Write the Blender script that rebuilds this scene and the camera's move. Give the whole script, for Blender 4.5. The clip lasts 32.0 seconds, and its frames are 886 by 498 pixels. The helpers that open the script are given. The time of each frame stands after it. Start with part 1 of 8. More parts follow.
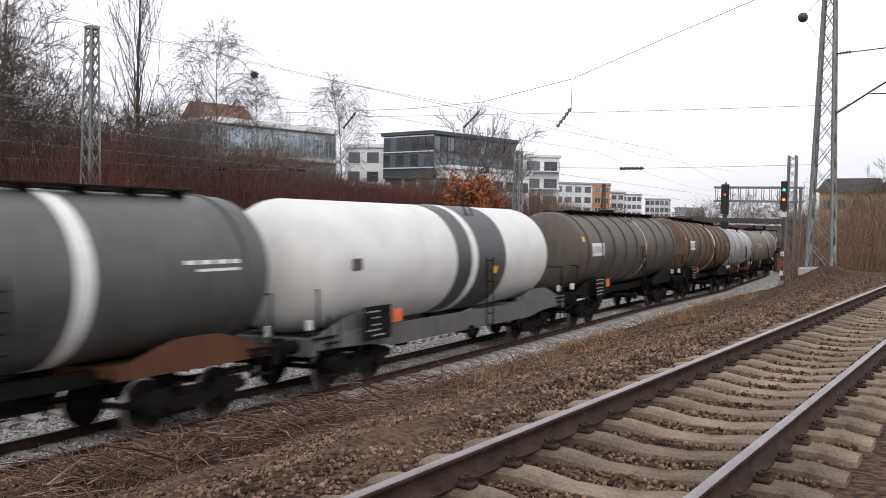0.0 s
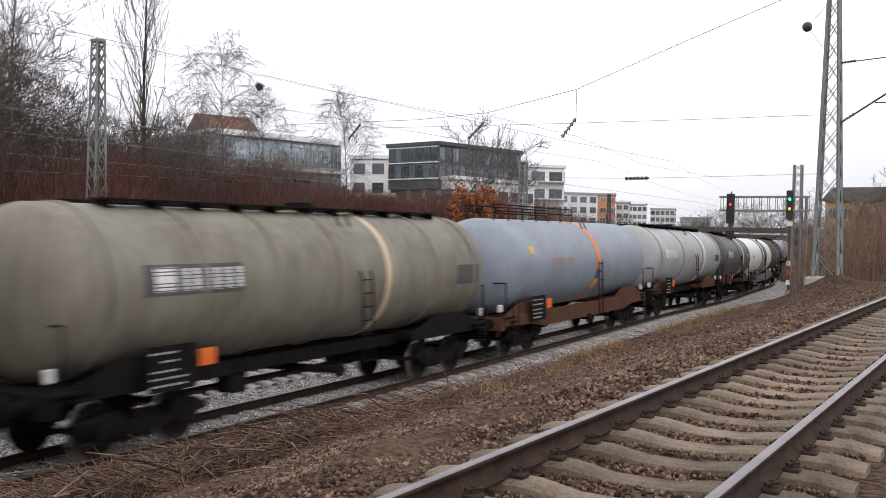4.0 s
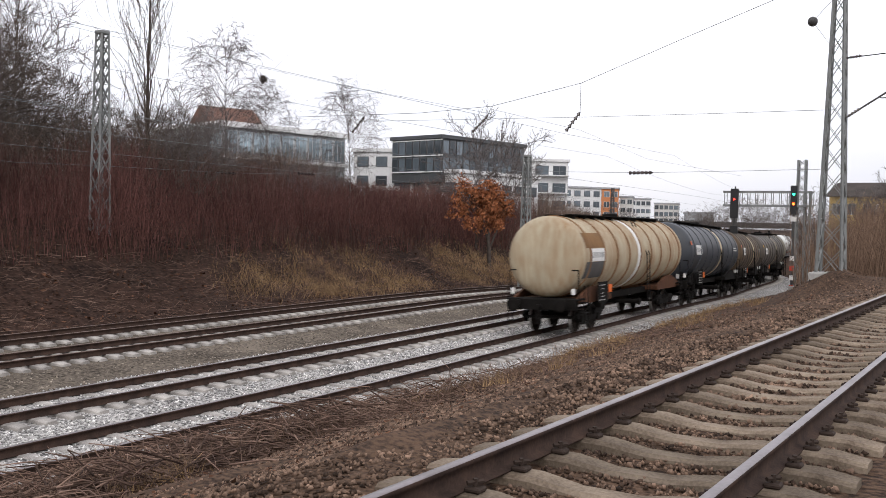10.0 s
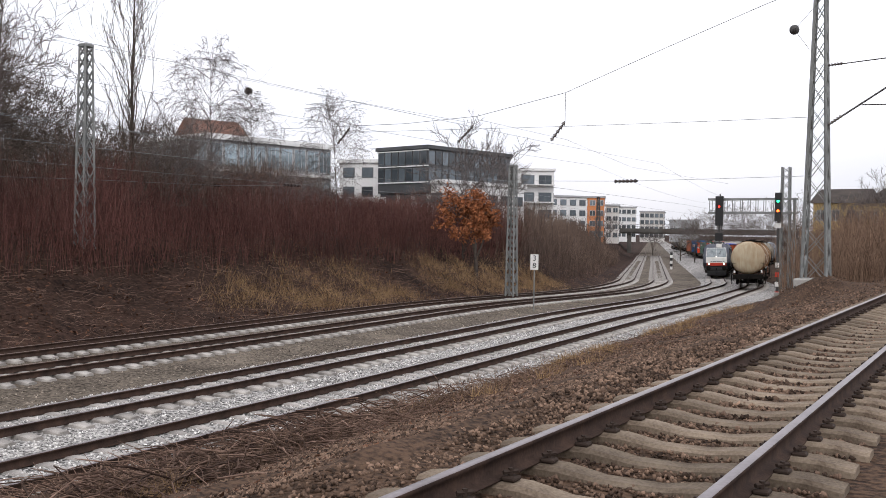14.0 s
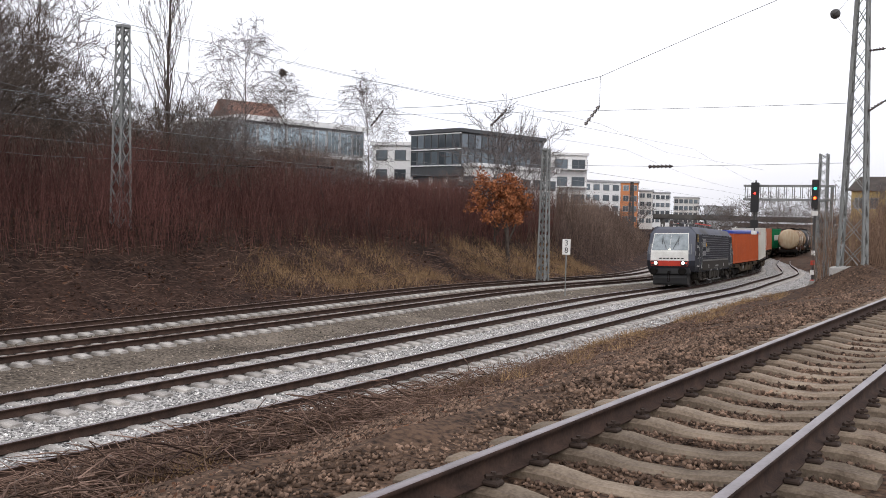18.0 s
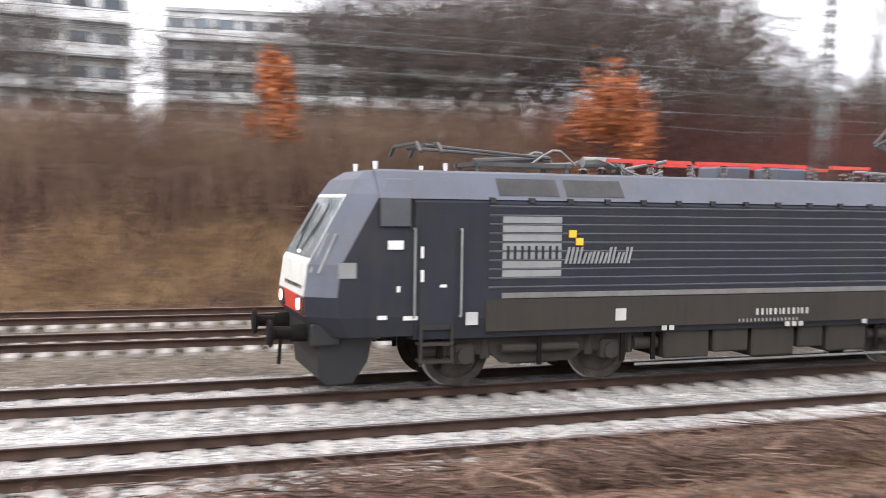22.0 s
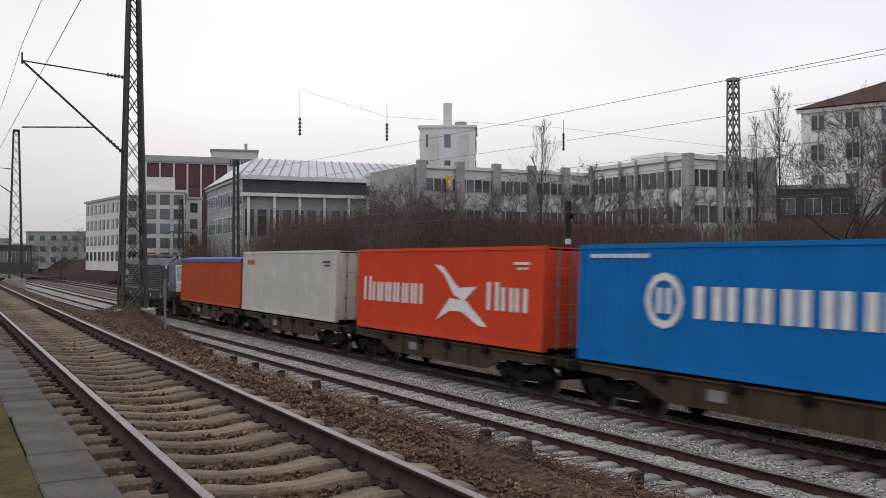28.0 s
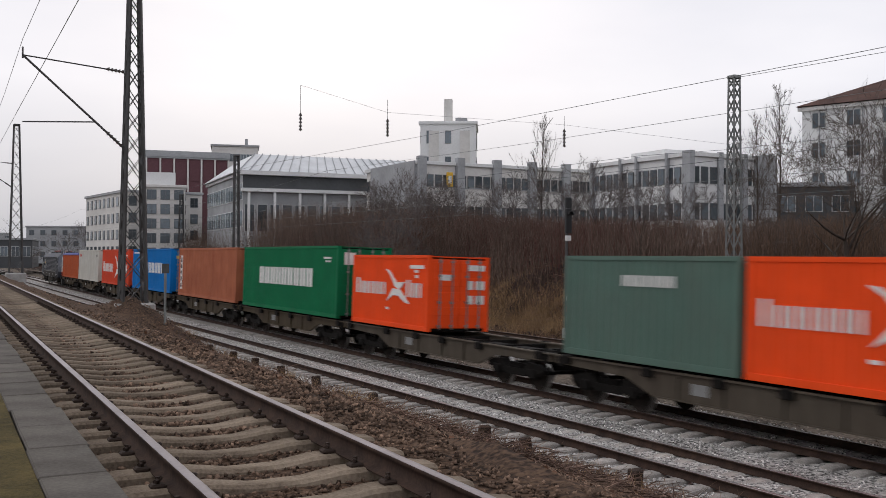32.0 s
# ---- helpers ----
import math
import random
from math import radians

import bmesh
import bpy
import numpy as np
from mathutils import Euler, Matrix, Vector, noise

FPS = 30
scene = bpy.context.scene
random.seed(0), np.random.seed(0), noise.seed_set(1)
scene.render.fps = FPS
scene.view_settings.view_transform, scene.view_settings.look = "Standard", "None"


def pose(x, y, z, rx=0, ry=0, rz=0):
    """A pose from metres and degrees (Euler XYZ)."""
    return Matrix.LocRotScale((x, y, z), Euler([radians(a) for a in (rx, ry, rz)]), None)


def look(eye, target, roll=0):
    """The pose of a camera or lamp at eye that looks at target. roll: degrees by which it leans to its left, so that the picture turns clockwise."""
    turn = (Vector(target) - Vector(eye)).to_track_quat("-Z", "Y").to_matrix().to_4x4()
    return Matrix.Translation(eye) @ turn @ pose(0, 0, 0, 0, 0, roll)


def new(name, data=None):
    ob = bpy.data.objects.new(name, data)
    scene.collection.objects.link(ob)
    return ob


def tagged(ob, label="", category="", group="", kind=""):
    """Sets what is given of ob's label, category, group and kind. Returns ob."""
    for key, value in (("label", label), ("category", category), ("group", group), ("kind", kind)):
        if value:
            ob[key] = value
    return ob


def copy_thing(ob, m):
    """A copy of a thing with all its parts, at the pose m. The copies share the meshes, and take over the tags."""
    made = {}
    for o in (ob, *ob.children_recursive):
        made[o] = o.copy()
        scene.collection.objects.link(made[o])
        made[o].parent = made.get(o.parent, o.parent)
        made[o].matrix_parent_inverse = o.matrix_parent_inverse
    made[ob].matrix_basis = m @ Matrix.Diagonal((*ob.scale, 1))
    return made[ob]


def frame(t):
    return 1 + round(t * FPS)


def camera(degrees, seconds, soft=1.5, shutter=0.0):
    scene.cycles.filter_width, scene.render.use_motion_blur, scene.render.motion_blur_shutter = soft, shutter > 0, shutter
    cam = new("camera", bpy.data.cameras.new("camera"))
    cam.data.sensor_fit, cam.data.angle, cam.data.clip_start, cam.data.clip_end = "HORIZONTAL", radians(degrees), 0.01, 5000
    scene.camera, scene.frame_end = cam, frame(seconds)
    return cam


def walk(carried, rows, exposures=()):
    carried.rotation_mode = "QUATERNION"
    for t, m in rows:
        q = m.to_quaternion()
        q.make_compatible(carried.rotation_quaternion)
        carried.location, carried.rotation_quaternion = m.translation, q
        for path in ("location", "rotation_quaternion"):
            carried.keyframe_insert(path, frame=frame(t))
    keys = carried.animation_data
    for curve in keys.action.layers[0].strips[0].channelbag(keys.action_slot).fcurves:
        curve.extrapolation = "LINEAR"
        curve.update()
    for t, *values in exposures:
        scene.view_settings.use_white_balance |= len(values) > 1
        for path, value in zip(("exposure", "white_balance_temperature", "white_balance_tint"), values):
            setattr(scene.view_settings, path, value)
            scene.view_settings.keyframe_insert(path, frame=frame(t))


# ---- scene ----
cam = camera(50.0, 32.0, soft=0.6, shutter=0.5)
PATH = [
    (0.0, pose(0, 0, 3.85, 88.17, -1.32, 31.35)),
    (0.5, pose(0, 0, 3.85, 88.39, -1.41, 31.38)),
    (1.0, pose(0, 0, 3.85, 88.35, -1.23, 31.44)),
    (1.5, pose(0, 0, 3.85, 88.31, -1.21, 31.40)),
    (2.0, pose(0, 0, 3.85, 88.19, -1.15, 31.44)),
    (2.5, pose(0, 0, 3.85, 88.27, -1.02, 31.76)),
    (3.0, pose(0, 0, 3.85, 88.84, -1.05, 31.78)),
    (3.5, pose(0, 0, 3.85, 88.83, -1.07, 31.62)),
    (5.5, pose(0, 0, 3.85, 88.53, -1.18, 32.31)),
    (6.0, pose(0, 0, 3.85, 88.13, -1.13, 32.54)),
    (6.5, pose(0, 0, 3.85, 87.94, -1.10, 32.59)),
    (7.0, pose(0, 0, 3.85, 88.11, -1.09, 32.70)),
    (7.5, pose(0, 0, 3.85, 88.53, -0.94, 32.75)),
    (8.0, pose(0, 0, 3.85, 88.48, -0.99, 32.58)),
    (8.5, pose(0, 0, 3.85, 88.54, -0.97, 32.27)),
    (9.0, pose(0, 0, 3.85, 88.32, -1.08, 32.00)),
    (9.5, pose(0, 0, 3.85, 88.60, -0.96, 32.04)),
    (10.0, pose(0, 0, 3.85, 88.41, -1.38, 31.87)),
    (10.5, pose(0, 0, 3.85, 88.38, -1.01, 31.82)),
    (11.0, pose(0, 0, 3.85, 88.55, -0.86, 31.79)),
    (11.5, pose(0, 0, 3.85, 88.87, -1.08, 31.73)),
    (12.0, pose(0, 0, 3.85, 89.03, -1.05, 31.72)),
    (12.5, pose(0, 0, 3.85, 88.63, -1.05, 31.54)),
    (13.0, pose(0, 0, 3.85, 88.80, -1.00, 31.10)),
    (13.5, pose(0, 0, 3.85, 88.93, -0.79, 31.12)),
    (14.0, pose(0, 0, 3.85, 89.04, -0.80, 31.06)),
    (14.5, pose(0, 0, 3.85, 88.90, -0.85, 31.16)),
    (16.5, pose(0, 0, 3.85, 88.63, -1.48, 31.86)),
    (17.0, pose(0, 0, 3.85, 88.49, -1.48, 32.07)),
    (17.5, pose(0, 0, 3.85, 88.11, -1.52, 32.53)),
    (18.0, pose(0, 0, 3.85, 88.00, -1.47, 32.99)),
    (18.5, pose(0, 0, 3.85, 88.01, -1.51, 33.35)),
    (19.0, pose(0, 0, 3.85, 87.59, -1.26, 34.46)),
    (19.5, pose(0, 0, 3.85, 86.96, -1.84, 36.12)),
    (20.0, pose(0, 0, 3.85, 86.55, -1.45, 38.56)),
    (20.5, pose(0, 0, 3.85, 86.17, -1.30, 42.38)),
    (21.0, pose(0, 0, 3.85, 85.39, -1.96, 47.73)),
    (21.5, pose(0, 0, 3.85, 84.67, -1.86, 57.30)),
    (22.0, pose(0, 0, 3.85, 85.42, -1.50, 73.40)),
    (22.1, pose(0, 0, 3.85, 85.30, -1.35, 77.20)),
    (22.2, pose(0, 0, 3.85, 85.25, -1.50, 81.15)),
    (22.3, pose(0, 0, 3.85, 85.28, -1.60, 85.10)),
    (22.4, pose(0, 0, 3.85, 85.33, -1.70, 89.15)),
    (22.5, pose(0, 0, 3.85, 85.40, -1.70, 93.35)),
    (22.6, pose(0, 0, 3.85, 85.45, -1.50, 97.75)),
    (22.7, pose(0, 0, 3.85, 85.48, -1.20, 102.30)),
    (22.8, pose(0, 0, 3.85, 85.52, -0.90, 106.90)),
    (22.9, pose(0, 0, 3.85, 85.62, -0.62, 111.60)),
    (23.0, pose(0, 0, 3.85, 85.78, -0.63, 116.10)),
    (23.1, pose(0, 0, 3.85, 86.22, -0.54, 120.75)),
    (23.2, pose(0, 0, 3.85, 86.65, -0.47, 125.15)),
    (23.3, pose(0, 0, 3.85, 87.05, -0.58, 129.20)),
    (23.4, pose(0, 0, 3.85, 87.37, -0.66, 132.87)),
    (23.55, pose(0, 0, 3.85, 87.52, -0.36, 137.40)),
    (23.7, pose(0, 0, 3.85, 87.60, -0.02, 140.99)),
    (23.85, pose(0, 0, 3.85, 87.76, 0.40, 143.70)),
    (24.0, pose(0, 0, 3.85, 87.90, 0.62, 145.67)),
    (24.3, pose(0, 0, 3.85, 87.90, 0.41, 148.55)),
    (24.5, pose(0, 0, 3.85, 87.79, 0.31, 149.63)),
    (25.0, pose(0, 0, 3.85, 88.34, -0.00, 150.80)),
    (25.5, pose(0, 0, 3.85, 88.60, 0.01, 151.09)),
    (27.5, pose(0, 0, 3.85, 90.21, 0.22, 152.13)),
    (28.0, pose(0, 0, 3.85, 90.60, -0.00, 152.10)),
    (28.5, pose(0, 0, 3.85, 91.00, -0.10, 152.31)),
    (29.0, pose(0, 0, 3.85, 90.77, 0.11, 152.34)),
    (29.5, pose(0, 0, 3.85, 90.78, -0.07, 152.46)),
    (30.0, pose(0, 0, 3.85, 90.86, -0.12, 152.33)),
    (30.5, pose(0, 0, 3.85, 90.69, -0.06, 152.21)),
    (31.0, pose(0, 0, 3.85, 90.80, -0.11, 152.26)),
    (31.5, pose(0, 0, 3.85, 90.49, -0.29, 152.31)),
    (32.0, pose(0, 0, 3.85, 90.37, -0.23, 152.11)),
]
EXPOSURES = [(t, v - 0.2, 6500, 13) for t, v in ((0, 0.22), (14, 0.22), (18, 0.25), (20, 0.4), (21, 0.6), (22, 1.2), (23, 1.4), (23.5, 1.3), (24, 1.1), (24.5, 0.8), (25, 0.4), (26, -0.1), (27.5, -0.4), (32, -0.4))]
walk(cam, PATH, EXPOSURES)

# ---- light: overcast winter sky with a thin bright layer ----
world = bpy.data.worlds.new("overcast_sky")
scene.world = world
world.use_nodes = True
wn, wl = world.node_tree.nodes, world.node_tree.links
wn.clear()
w_out = wn.new("ShaderNodeOutputWorld")
w_bg = wn.new("ShaderNodeBackground")
w_sky = wn.new("ShaderNodeTexSky")
w_sky.sky_type = 'NISHITA'
w_sky.sun_disc = False
w_sky.sun_elevation = radians(24)
w_sky.sun_rotation = radians(200)
w_sky.dust_density = 4.0
w_scale = wn.new("ShaderNodeMixRGB")
w_scale.blend_type = 'MULTIPLY'
w_scale.inputs[0].default_value = 1.0
w_scale.inputs[2].default_value = (0.10, 0.10, 0.10, 1)
w_co = wn.new("ShaderNodeTexCoord")
w_map = wn.new("ShaderNodeMapping")
w_map.inputs["Scale"].default_value = (1.2, 1.2, 4.0)
w_noise = wn.new("ShaderNodeTexNoise")
w_noise.inputs["Scale"].default_value = 2.2
w_noise.inputs["Detail"].default_value = 5
w_ramp = wn.new("ShaderNodeValToRGB")
w_ramp.color_ramp.elements[0].position = 0.25
w_ramp.color_ramp.elements[0].color = (0.82, 0.85, 0.92, 1)
w_ramp.color_ramp.elements[1].position = 0.75
w_ramp.color_ramp.elements[1].color = (1.0, 1.01, 1.05, 1)
w_mix = wn.new("ShaderNodeMixRGB")
w_mix.inputs[0].default_value = 0.95
wl.new(w_sky.outputs[0], w_scale.inputs[1])
wl.new(w_co.outputs["Generated"], w_map.inputs[0])
wl.new(w_map.outputs[0], w_noise.inputs[0])
wl.new(w_noise.outputs[0], w_ramp.inputs[0])
wl.new(w_scale.outputs[0], w_mix.inputs[1])
wl.new(w_ramp.outputs[0], w_mix.inputs[2])
w_sep = wn.new("ShaderNodeSeparateXYZ")
w_rise = wn.new("ShaderNodeMapRange")
w_rise.inputs[1].default_value, w_rise.inputs[2].default_value = 0.02, 0.17
w_rise.inputs[3].default_value, w_rise.inputs[4].default_value = 0.86, 1.28
w_lift = wn.new("ShaderNodeMixRGB")
w_lift.blend_type = 'MULTIPLY'
w_lift.inputs[0].default_value = 1.0
wl.new(w_co.outputs["Generated"], w_sep.inputs[0])
wl.new(w_sep.outputs["Z"], w_rise.inputs[0])
wl.new(w_mix.outputs[0], w_lift.inputs[1])
wl.new(w_rise.outputs[0], w_lift.inputs[2])
wl.new(w_lift.outputs[0], w_bg.inputs[0])
w_bg.inputs[1].default_value = 1.1
wl.new(w_bg.outputs[0], w_out.inputs[0])
sun = new("sun", bpy.data.lights.new("sun", 'SUN'))
sun.data.energy = 0.7
sun.data.angle = radians(20)
sun.data.color = (1.0, 0.95, 0.88)
sun.matrix_world = look((60, -60, 70), (0, 10, 0))


# ---- materials ----
def mat(name, c1, c2=None, rough=0.8, metal=0.0, scale=3.0, fine=40.0, bump=0.0, bump_scale=None, fine_mix=0.35, contrast=(0.35, 0.65), by_object=0.0, by_island=0.0, stretch=(1, 1, 1), coat=0.0):
    m = bpy.data.materials.new(name)
    m.use_nodes = True
    n, l = m.node_tree.nodes, m.node_tree.links
    b = n["Principled BSDF"]
    b.inputs["Roughness"].default_value = rough
    b.inputs["Metallic"].default_value = metal
    b.inputs["Specular IOR Level"].default_value = 0.5 if rough < 0.65 else 0.12
    b.inputs["Coat Weight"].default_value = coat
    c2 = c2 or tuple(v * 0.75 for v in c1)
    co = n.new("ShaderNodeTexCoord")
    mp = n.new("ShaderNodeMapping")
    mp.inputs["Scale"].default_value = stretch
    l.new(co.outputs["Object"], mp.inputs[0])
    t1 = n.new("ShaderNodeTexNoise")
    t1.inputs["Scale"].default_value = scale
    t1.inputs["Detail"].default_value = 6
    t2 = n.new("ShaderNodeTexNoise")
    t2.inputs["Scale"].default_value = fine
    t2.inputs["Detail"].default_value = 4
    l.new(mp.outputs[0], t1.inputs[0])
    l.new(mp.outputs[0], t2.inputs[0])
    mx = n.new("ShaderNodeMixRGB")
    mx.inputs[0].default_value = fine_mix
    l.new(t1.outputs[0], mx.inputs[1])
    l.new(t2.outputs[0], mx.inputs[2])
    rp = n.new("ShaderNodeValToRGB")
    rp.color_ramp.elements[0].position, rp.color_ramp.elements[1].position = contrast
    rp.color_ramp.elements[0].color = (*c2, 1)
    rp.color_ramp.elements[1].color = (*c1, 1)
    l.new(mx.outputs[0], rp.inputs[0])
    last = rp.outputs[0]
    for amount, kind in ((by_object, 0), (by_island, 1)):
        if amount:
            src = n.new("ShaderNodeObjectInfo").outputs["Random"] if kind == 0 else n.new("ShaderNodeNewGeometry").outputs["Random Per Island"]
            mr = n.new("ShaderNodeMapRange")
            mr.inputs[3].default_value = 1 - amount
            mr.inputs[4].default_value = 1 + amount
            l.new(src, mr.inputs[0])
            hv = n.new("ShaderNodeHueSaturation")
            l.new(mr.outputs[0], hv.inputs["Value"])
            l.new(last, hv.inputs["Color"])
            last = hv.outputs[0]
    l.new(last, b.inputs["Base Color"])
    if bump:
        bp = n.new("ShaderNodeBump")
        bp.inputs["Strength"].default_value = bump
        bp.inputs["Distance"].default_value = 0.02
        if bump_scale:
            t3 = n.new("ShaderNodeTexNoise")
            t3.inputs["Scale"].default_value = bump_scale
            t3.inputs["Detail"].default_value = 5
            l.new(mp.outputs[0], t3.inputs[0])
            l.new(t3.outputs[0], bp.inputs["Height"])
        else:
            l.new(mx.outputs[0], bp.inputs["Height"])
        l.new(bp.outputs[0], b.inputs["Normal"])
    return m


def glow(name, colour, strength):
    m = bpy.data.materials.new(name)
    m.use_nodes = True
    b = m.node_tree.nodes["Principled BSDF"]
    b.inputs["Base Color"].default_value = (*colour, 1)
    b.inputs["Emission Color"].default_value = (*colour, 1)
    b.inputs["Emission Strength"].default_value = strength
    return m


def grime(name, paint, dirt, low=1.2, high=3.2, rough=0.5, amount=0.75, scale=1.2, streak=6.0, metal=0.0):
    """Vehicle paint with road dirt: streaks run down and dirt gathers in patches."""
    m = mat(name, paint, tuple(p * 0.82 for p in paint), rough=rough, scale=scale, fine=30, metal=metal, bump=0.05)
    n, l = m.node_tree.nodes, m.node_tree.links
    b = n["Principled BSDF"]
    src = b.inputs["Base Color"].links[0].from_socket
    co = n.new("ShaderNodeTexCoord")
    mp = n.new("ShaderNodeMapping")
    mp.inputs["Scale"].default_value = (1.0, 1.0, 0.12)
    l.new(co.outputs["Object"], mp.inputs[0])
    t = n.new("ShaderNodeTexNoise")
    t.inputs["Scale"].default_value = streak
    t.inputs["Detail"].default_value = 7
    l.new(mp.outputs[0], t.inputs[0])
    t2 = n.new("ShaderNodeTexNoise")
    t2.inputs["Scale"].default_value = 0.7
    t2.inputs["Detail"].default_value = 3
    l.new(co.outputs["Object"], t2.inputs[0])
    ad = n.new("ShaderNodeMath")
    ad.operation = 'MULTIPLY'
    l.new(t.outputs[0], ad.inputs[0])
    l.new(t2.outputs[0], ad.inputs[1])
    rp = n.new("ShaderNodeValToRGB")
    rp.color_ramp.elements[0].position = 0.15
    rp.color_ramp.elements[1].position = 0.38
    rp.color_ramp.elements[0].color = (0, 0, 0, 1)
    rp.color_ramp.elements[1].color = (amount, amount, amount, 1)
    l.new(ad.outputs[0], rp.inputs[0])
    mx = n.new("ShaderNodeMixRGB")
    l.new(rp.outputs[0], mx.inputs[0])
    l.new(src, mx.inputs[1])
    mx.inputs[2].default_value = (*dirt, 1)
    l.new(mx.outputs[0], b.inputs["Base Color"])
    return m


M = {}
M['ballast_grey'] = mat("grey_ballast", (0.50, 0.48, 0.455), (0.045, 0.042, 0.04), rough=0.95, scale=1.1, fine=13, fine_mix=0.8, contrast=(0.40, 0.58), bump=1.0, bump_scale=14)
M['ballast_brown'] = mat("brown_ballast", (0.115, 0.07, 0.045), (0.022, 0.014, 0.01), rough=0.95, scale=1.2, fine=17, fine_mix=0.75, contrast=(0.38, 0.60), bump=1.0, bump_scale=17)
M['cess'] = mat("cess_gravel", (0.20, 0.165, 0.13), (0.04, 0.032, 0.025), rough=0.95, scale=0.5, fine=11, fine_mix=0.65, contrast=(0.38, 0.62), bump=0.9, bump_scale=16)
M['bank'] = mat("bank_soil", (0.105, 0.062, 0.04), (0.024, 0.015, 0.011), rough=0.95, scale=0.5, fine=9, fine_mix=0.6, contrast=(0.38, 0.62), bump=0.9, bump_scale=12)
M['earth'] = mat("leaf_litter", (0.065, 0.037, 0.027), (0.013, 0.008, 0.0065), rough=1.0, scale=0.3, fine=6, fine_mix=0.55, contrast=(0.38, 0.62), bump=1.0, bump_scale=7)
M['far'] = mat("winter_field", (0.14, 0.13, 0.08), (0.07, 0.07, 0.045), rough=1.0, scale=0.02, fine=0.5)
M['stone_grey'] = mat("ballast_stone_grey", (0.74, 0.72, 0.69), (0.20, 0.19, 0.18), rough=0.9, scale=3, fine=30, by_island=0.65)
M['stone_brown'] = mat("ballast_stone_brown", (0.215, 0.142, 0.10), (0.042, 0.027, 0.02), rough=0.9, scale=3, fine=30, by_island=0.75)
M['stone_mixed'] = mat("ballast_stone_dull", (0.34, 0.29, 0.235), (0.07, 0.056, 0.044), rough=0.9, scale=3, fine=30, by_island=0.7)
M['rail_side'] = mat("rusty_rail", (0.07, 0.043, 0.032), (0.027, 0.018, 0.015), rough=0.85, scale=4, fine=40, bump=0.2)
M['rail_top'] = mat("worn_rail_head", (0.30, 0.265, 0.27), (0.19, 0.165, 0.165), rough=0.38, metal=0.85, scale=2, fine=30)
M['rail_dull'] = mat("dull_rail_head", (0.22, 0.16, 0.13), (0.14, 0.10, 0.085), rough=0.5, metal=0.5, scale=2, fine=30)
M['sleeper'] = mat("weathered_concrete_sleeper", (0.27, 0.215, 0.16), (0.085, 0.062, 0.045), rough=0.9, scale=2.2, fine=40, bump=0.35, by_object=0.28)
M['sleeper_pale'] = mat("pale_concrete_sleeper", (0.46, 0.43, 0.395), (0.20, 0.185, 0.17), rough=0.9, scale=2.5, fine=40, bump=0.3, by_object=0.2)
M['clip'] = mat("rusty_clip", (0.05, 0.035, 0.028), rough=0.8)
M['steel_grey'] = mat("galvanised_mast", (0.27, 0.28, 0.27), (0.16, 0.165, 0.16), rough=0.6, metal=0.3, scale=2, fine=25)
M['steel_dark'] = mat("dark_painted_steel", (0.075, 0.072, 0.07), (0.04, 0.038, 0.036), rough=0.6, scale=2, fine=25)
M['wire'] = mat("contact_wire", (0.16, 0.17, 0.17), rough=0.5, metal=0.3)
M['insulator'] = mat("brown_insulator", (0.05, 0.035, 0.03), rough=0.25)
M['concrete'] = mat("foundation_concrete", (0.45, 0.44, 0.42), (0.28, 0.27, 0.25), rough=0.9, scale=2, fine=20, bump=0.3)
M['kerb'] = mat("platform_kerb_stone", (0.135, 0.122, 0.106), (0.066, 0.058, 0.051), rough=0.9, scale=2, fine=35, bump=0.4, by_object=0.12)
M['moss'] = mat("mossy_platform_sand", (0.12, 0.092, 0.037), (0.036, 0.03, 0.014), rough=1.0, scale=2.5, fine=30, bump=0.7, bump_scale=45)
# grime blackened beyond its own tone, with under-train shade put into the colour
M['under'] = mat("shaded_underframe_grime", (0.013, 0.011, 0.0095), (0.005, 0.0045, 0.004), rough=0.85, scale=3, fine=25, bump=0.2)
M['wheel'] = mat("brown_wheel", (0.03, 0.022, 0.018), (0.012, 0.01, 0.008), rough=0.7, scale=4, fine=30)
M['tread'] = mat("bright_wheel_tread", (0.5, 0.48, 0.46), rough=0.3, metal=0.9)
M['white'] = mat("white_marking", (0.78, 0.77, 0.74), (0.62, 0.61, 0.58), rough=0.6, scale=4, fine=30)
M['yellow'] = mat("yellow_marking", (0.85, 0.50, 0.03), rough=0.5)
M['orange'] = mat("orange_placard", (0.85, 0.17, 0.02), rough=0.5)
M['black'] = mat("black_paint", (0.015, 0.015, 0.016), rough=0.5)
M['red'] = mat("red_paint", (0.55, 0.045, 0.02), (0.42, 0.035, 0.02), rough=0.5)


# ---- mesh helpers ----
def part(name, bm, material, parent=None, label="", smooth=False):
    me = bpy.data.meshes.new(name)
    bm.to_mesh(me)
    bm.free()
    for m in (material if isinstance(material, (list, tuple)) else [material]):
        me.materials.append(m)
    if smooth:
        me.polygons.foreach_set("use_smooth", [True] * len(me.polygons))
        me.set_sharp_from_angle(angle=radians(40))
    ob = new(name, me)
    if parent is not None:
        ob.parent = parent
    if label:
        ob["label"] = label
    return ob


def mesh_of(name, verts, faces, material, parent=None, label="", smooth=False):
    me = bpy.data.meshes.new(name)
    me.from_pydata([tuple(v) for v in verts], [], faces)
    for m in (material if isinstance(material, (list, tuple)) else [material]):
        me.materials.append(m)
    if smooth:
        me.polygons.foreach_set("use_smooth", [True] * len(me.polygons))
    ob = new(name, me)
    if parent is not None:
        ob.parent = parent
    if label:
        ob["label"] = label
    return ob


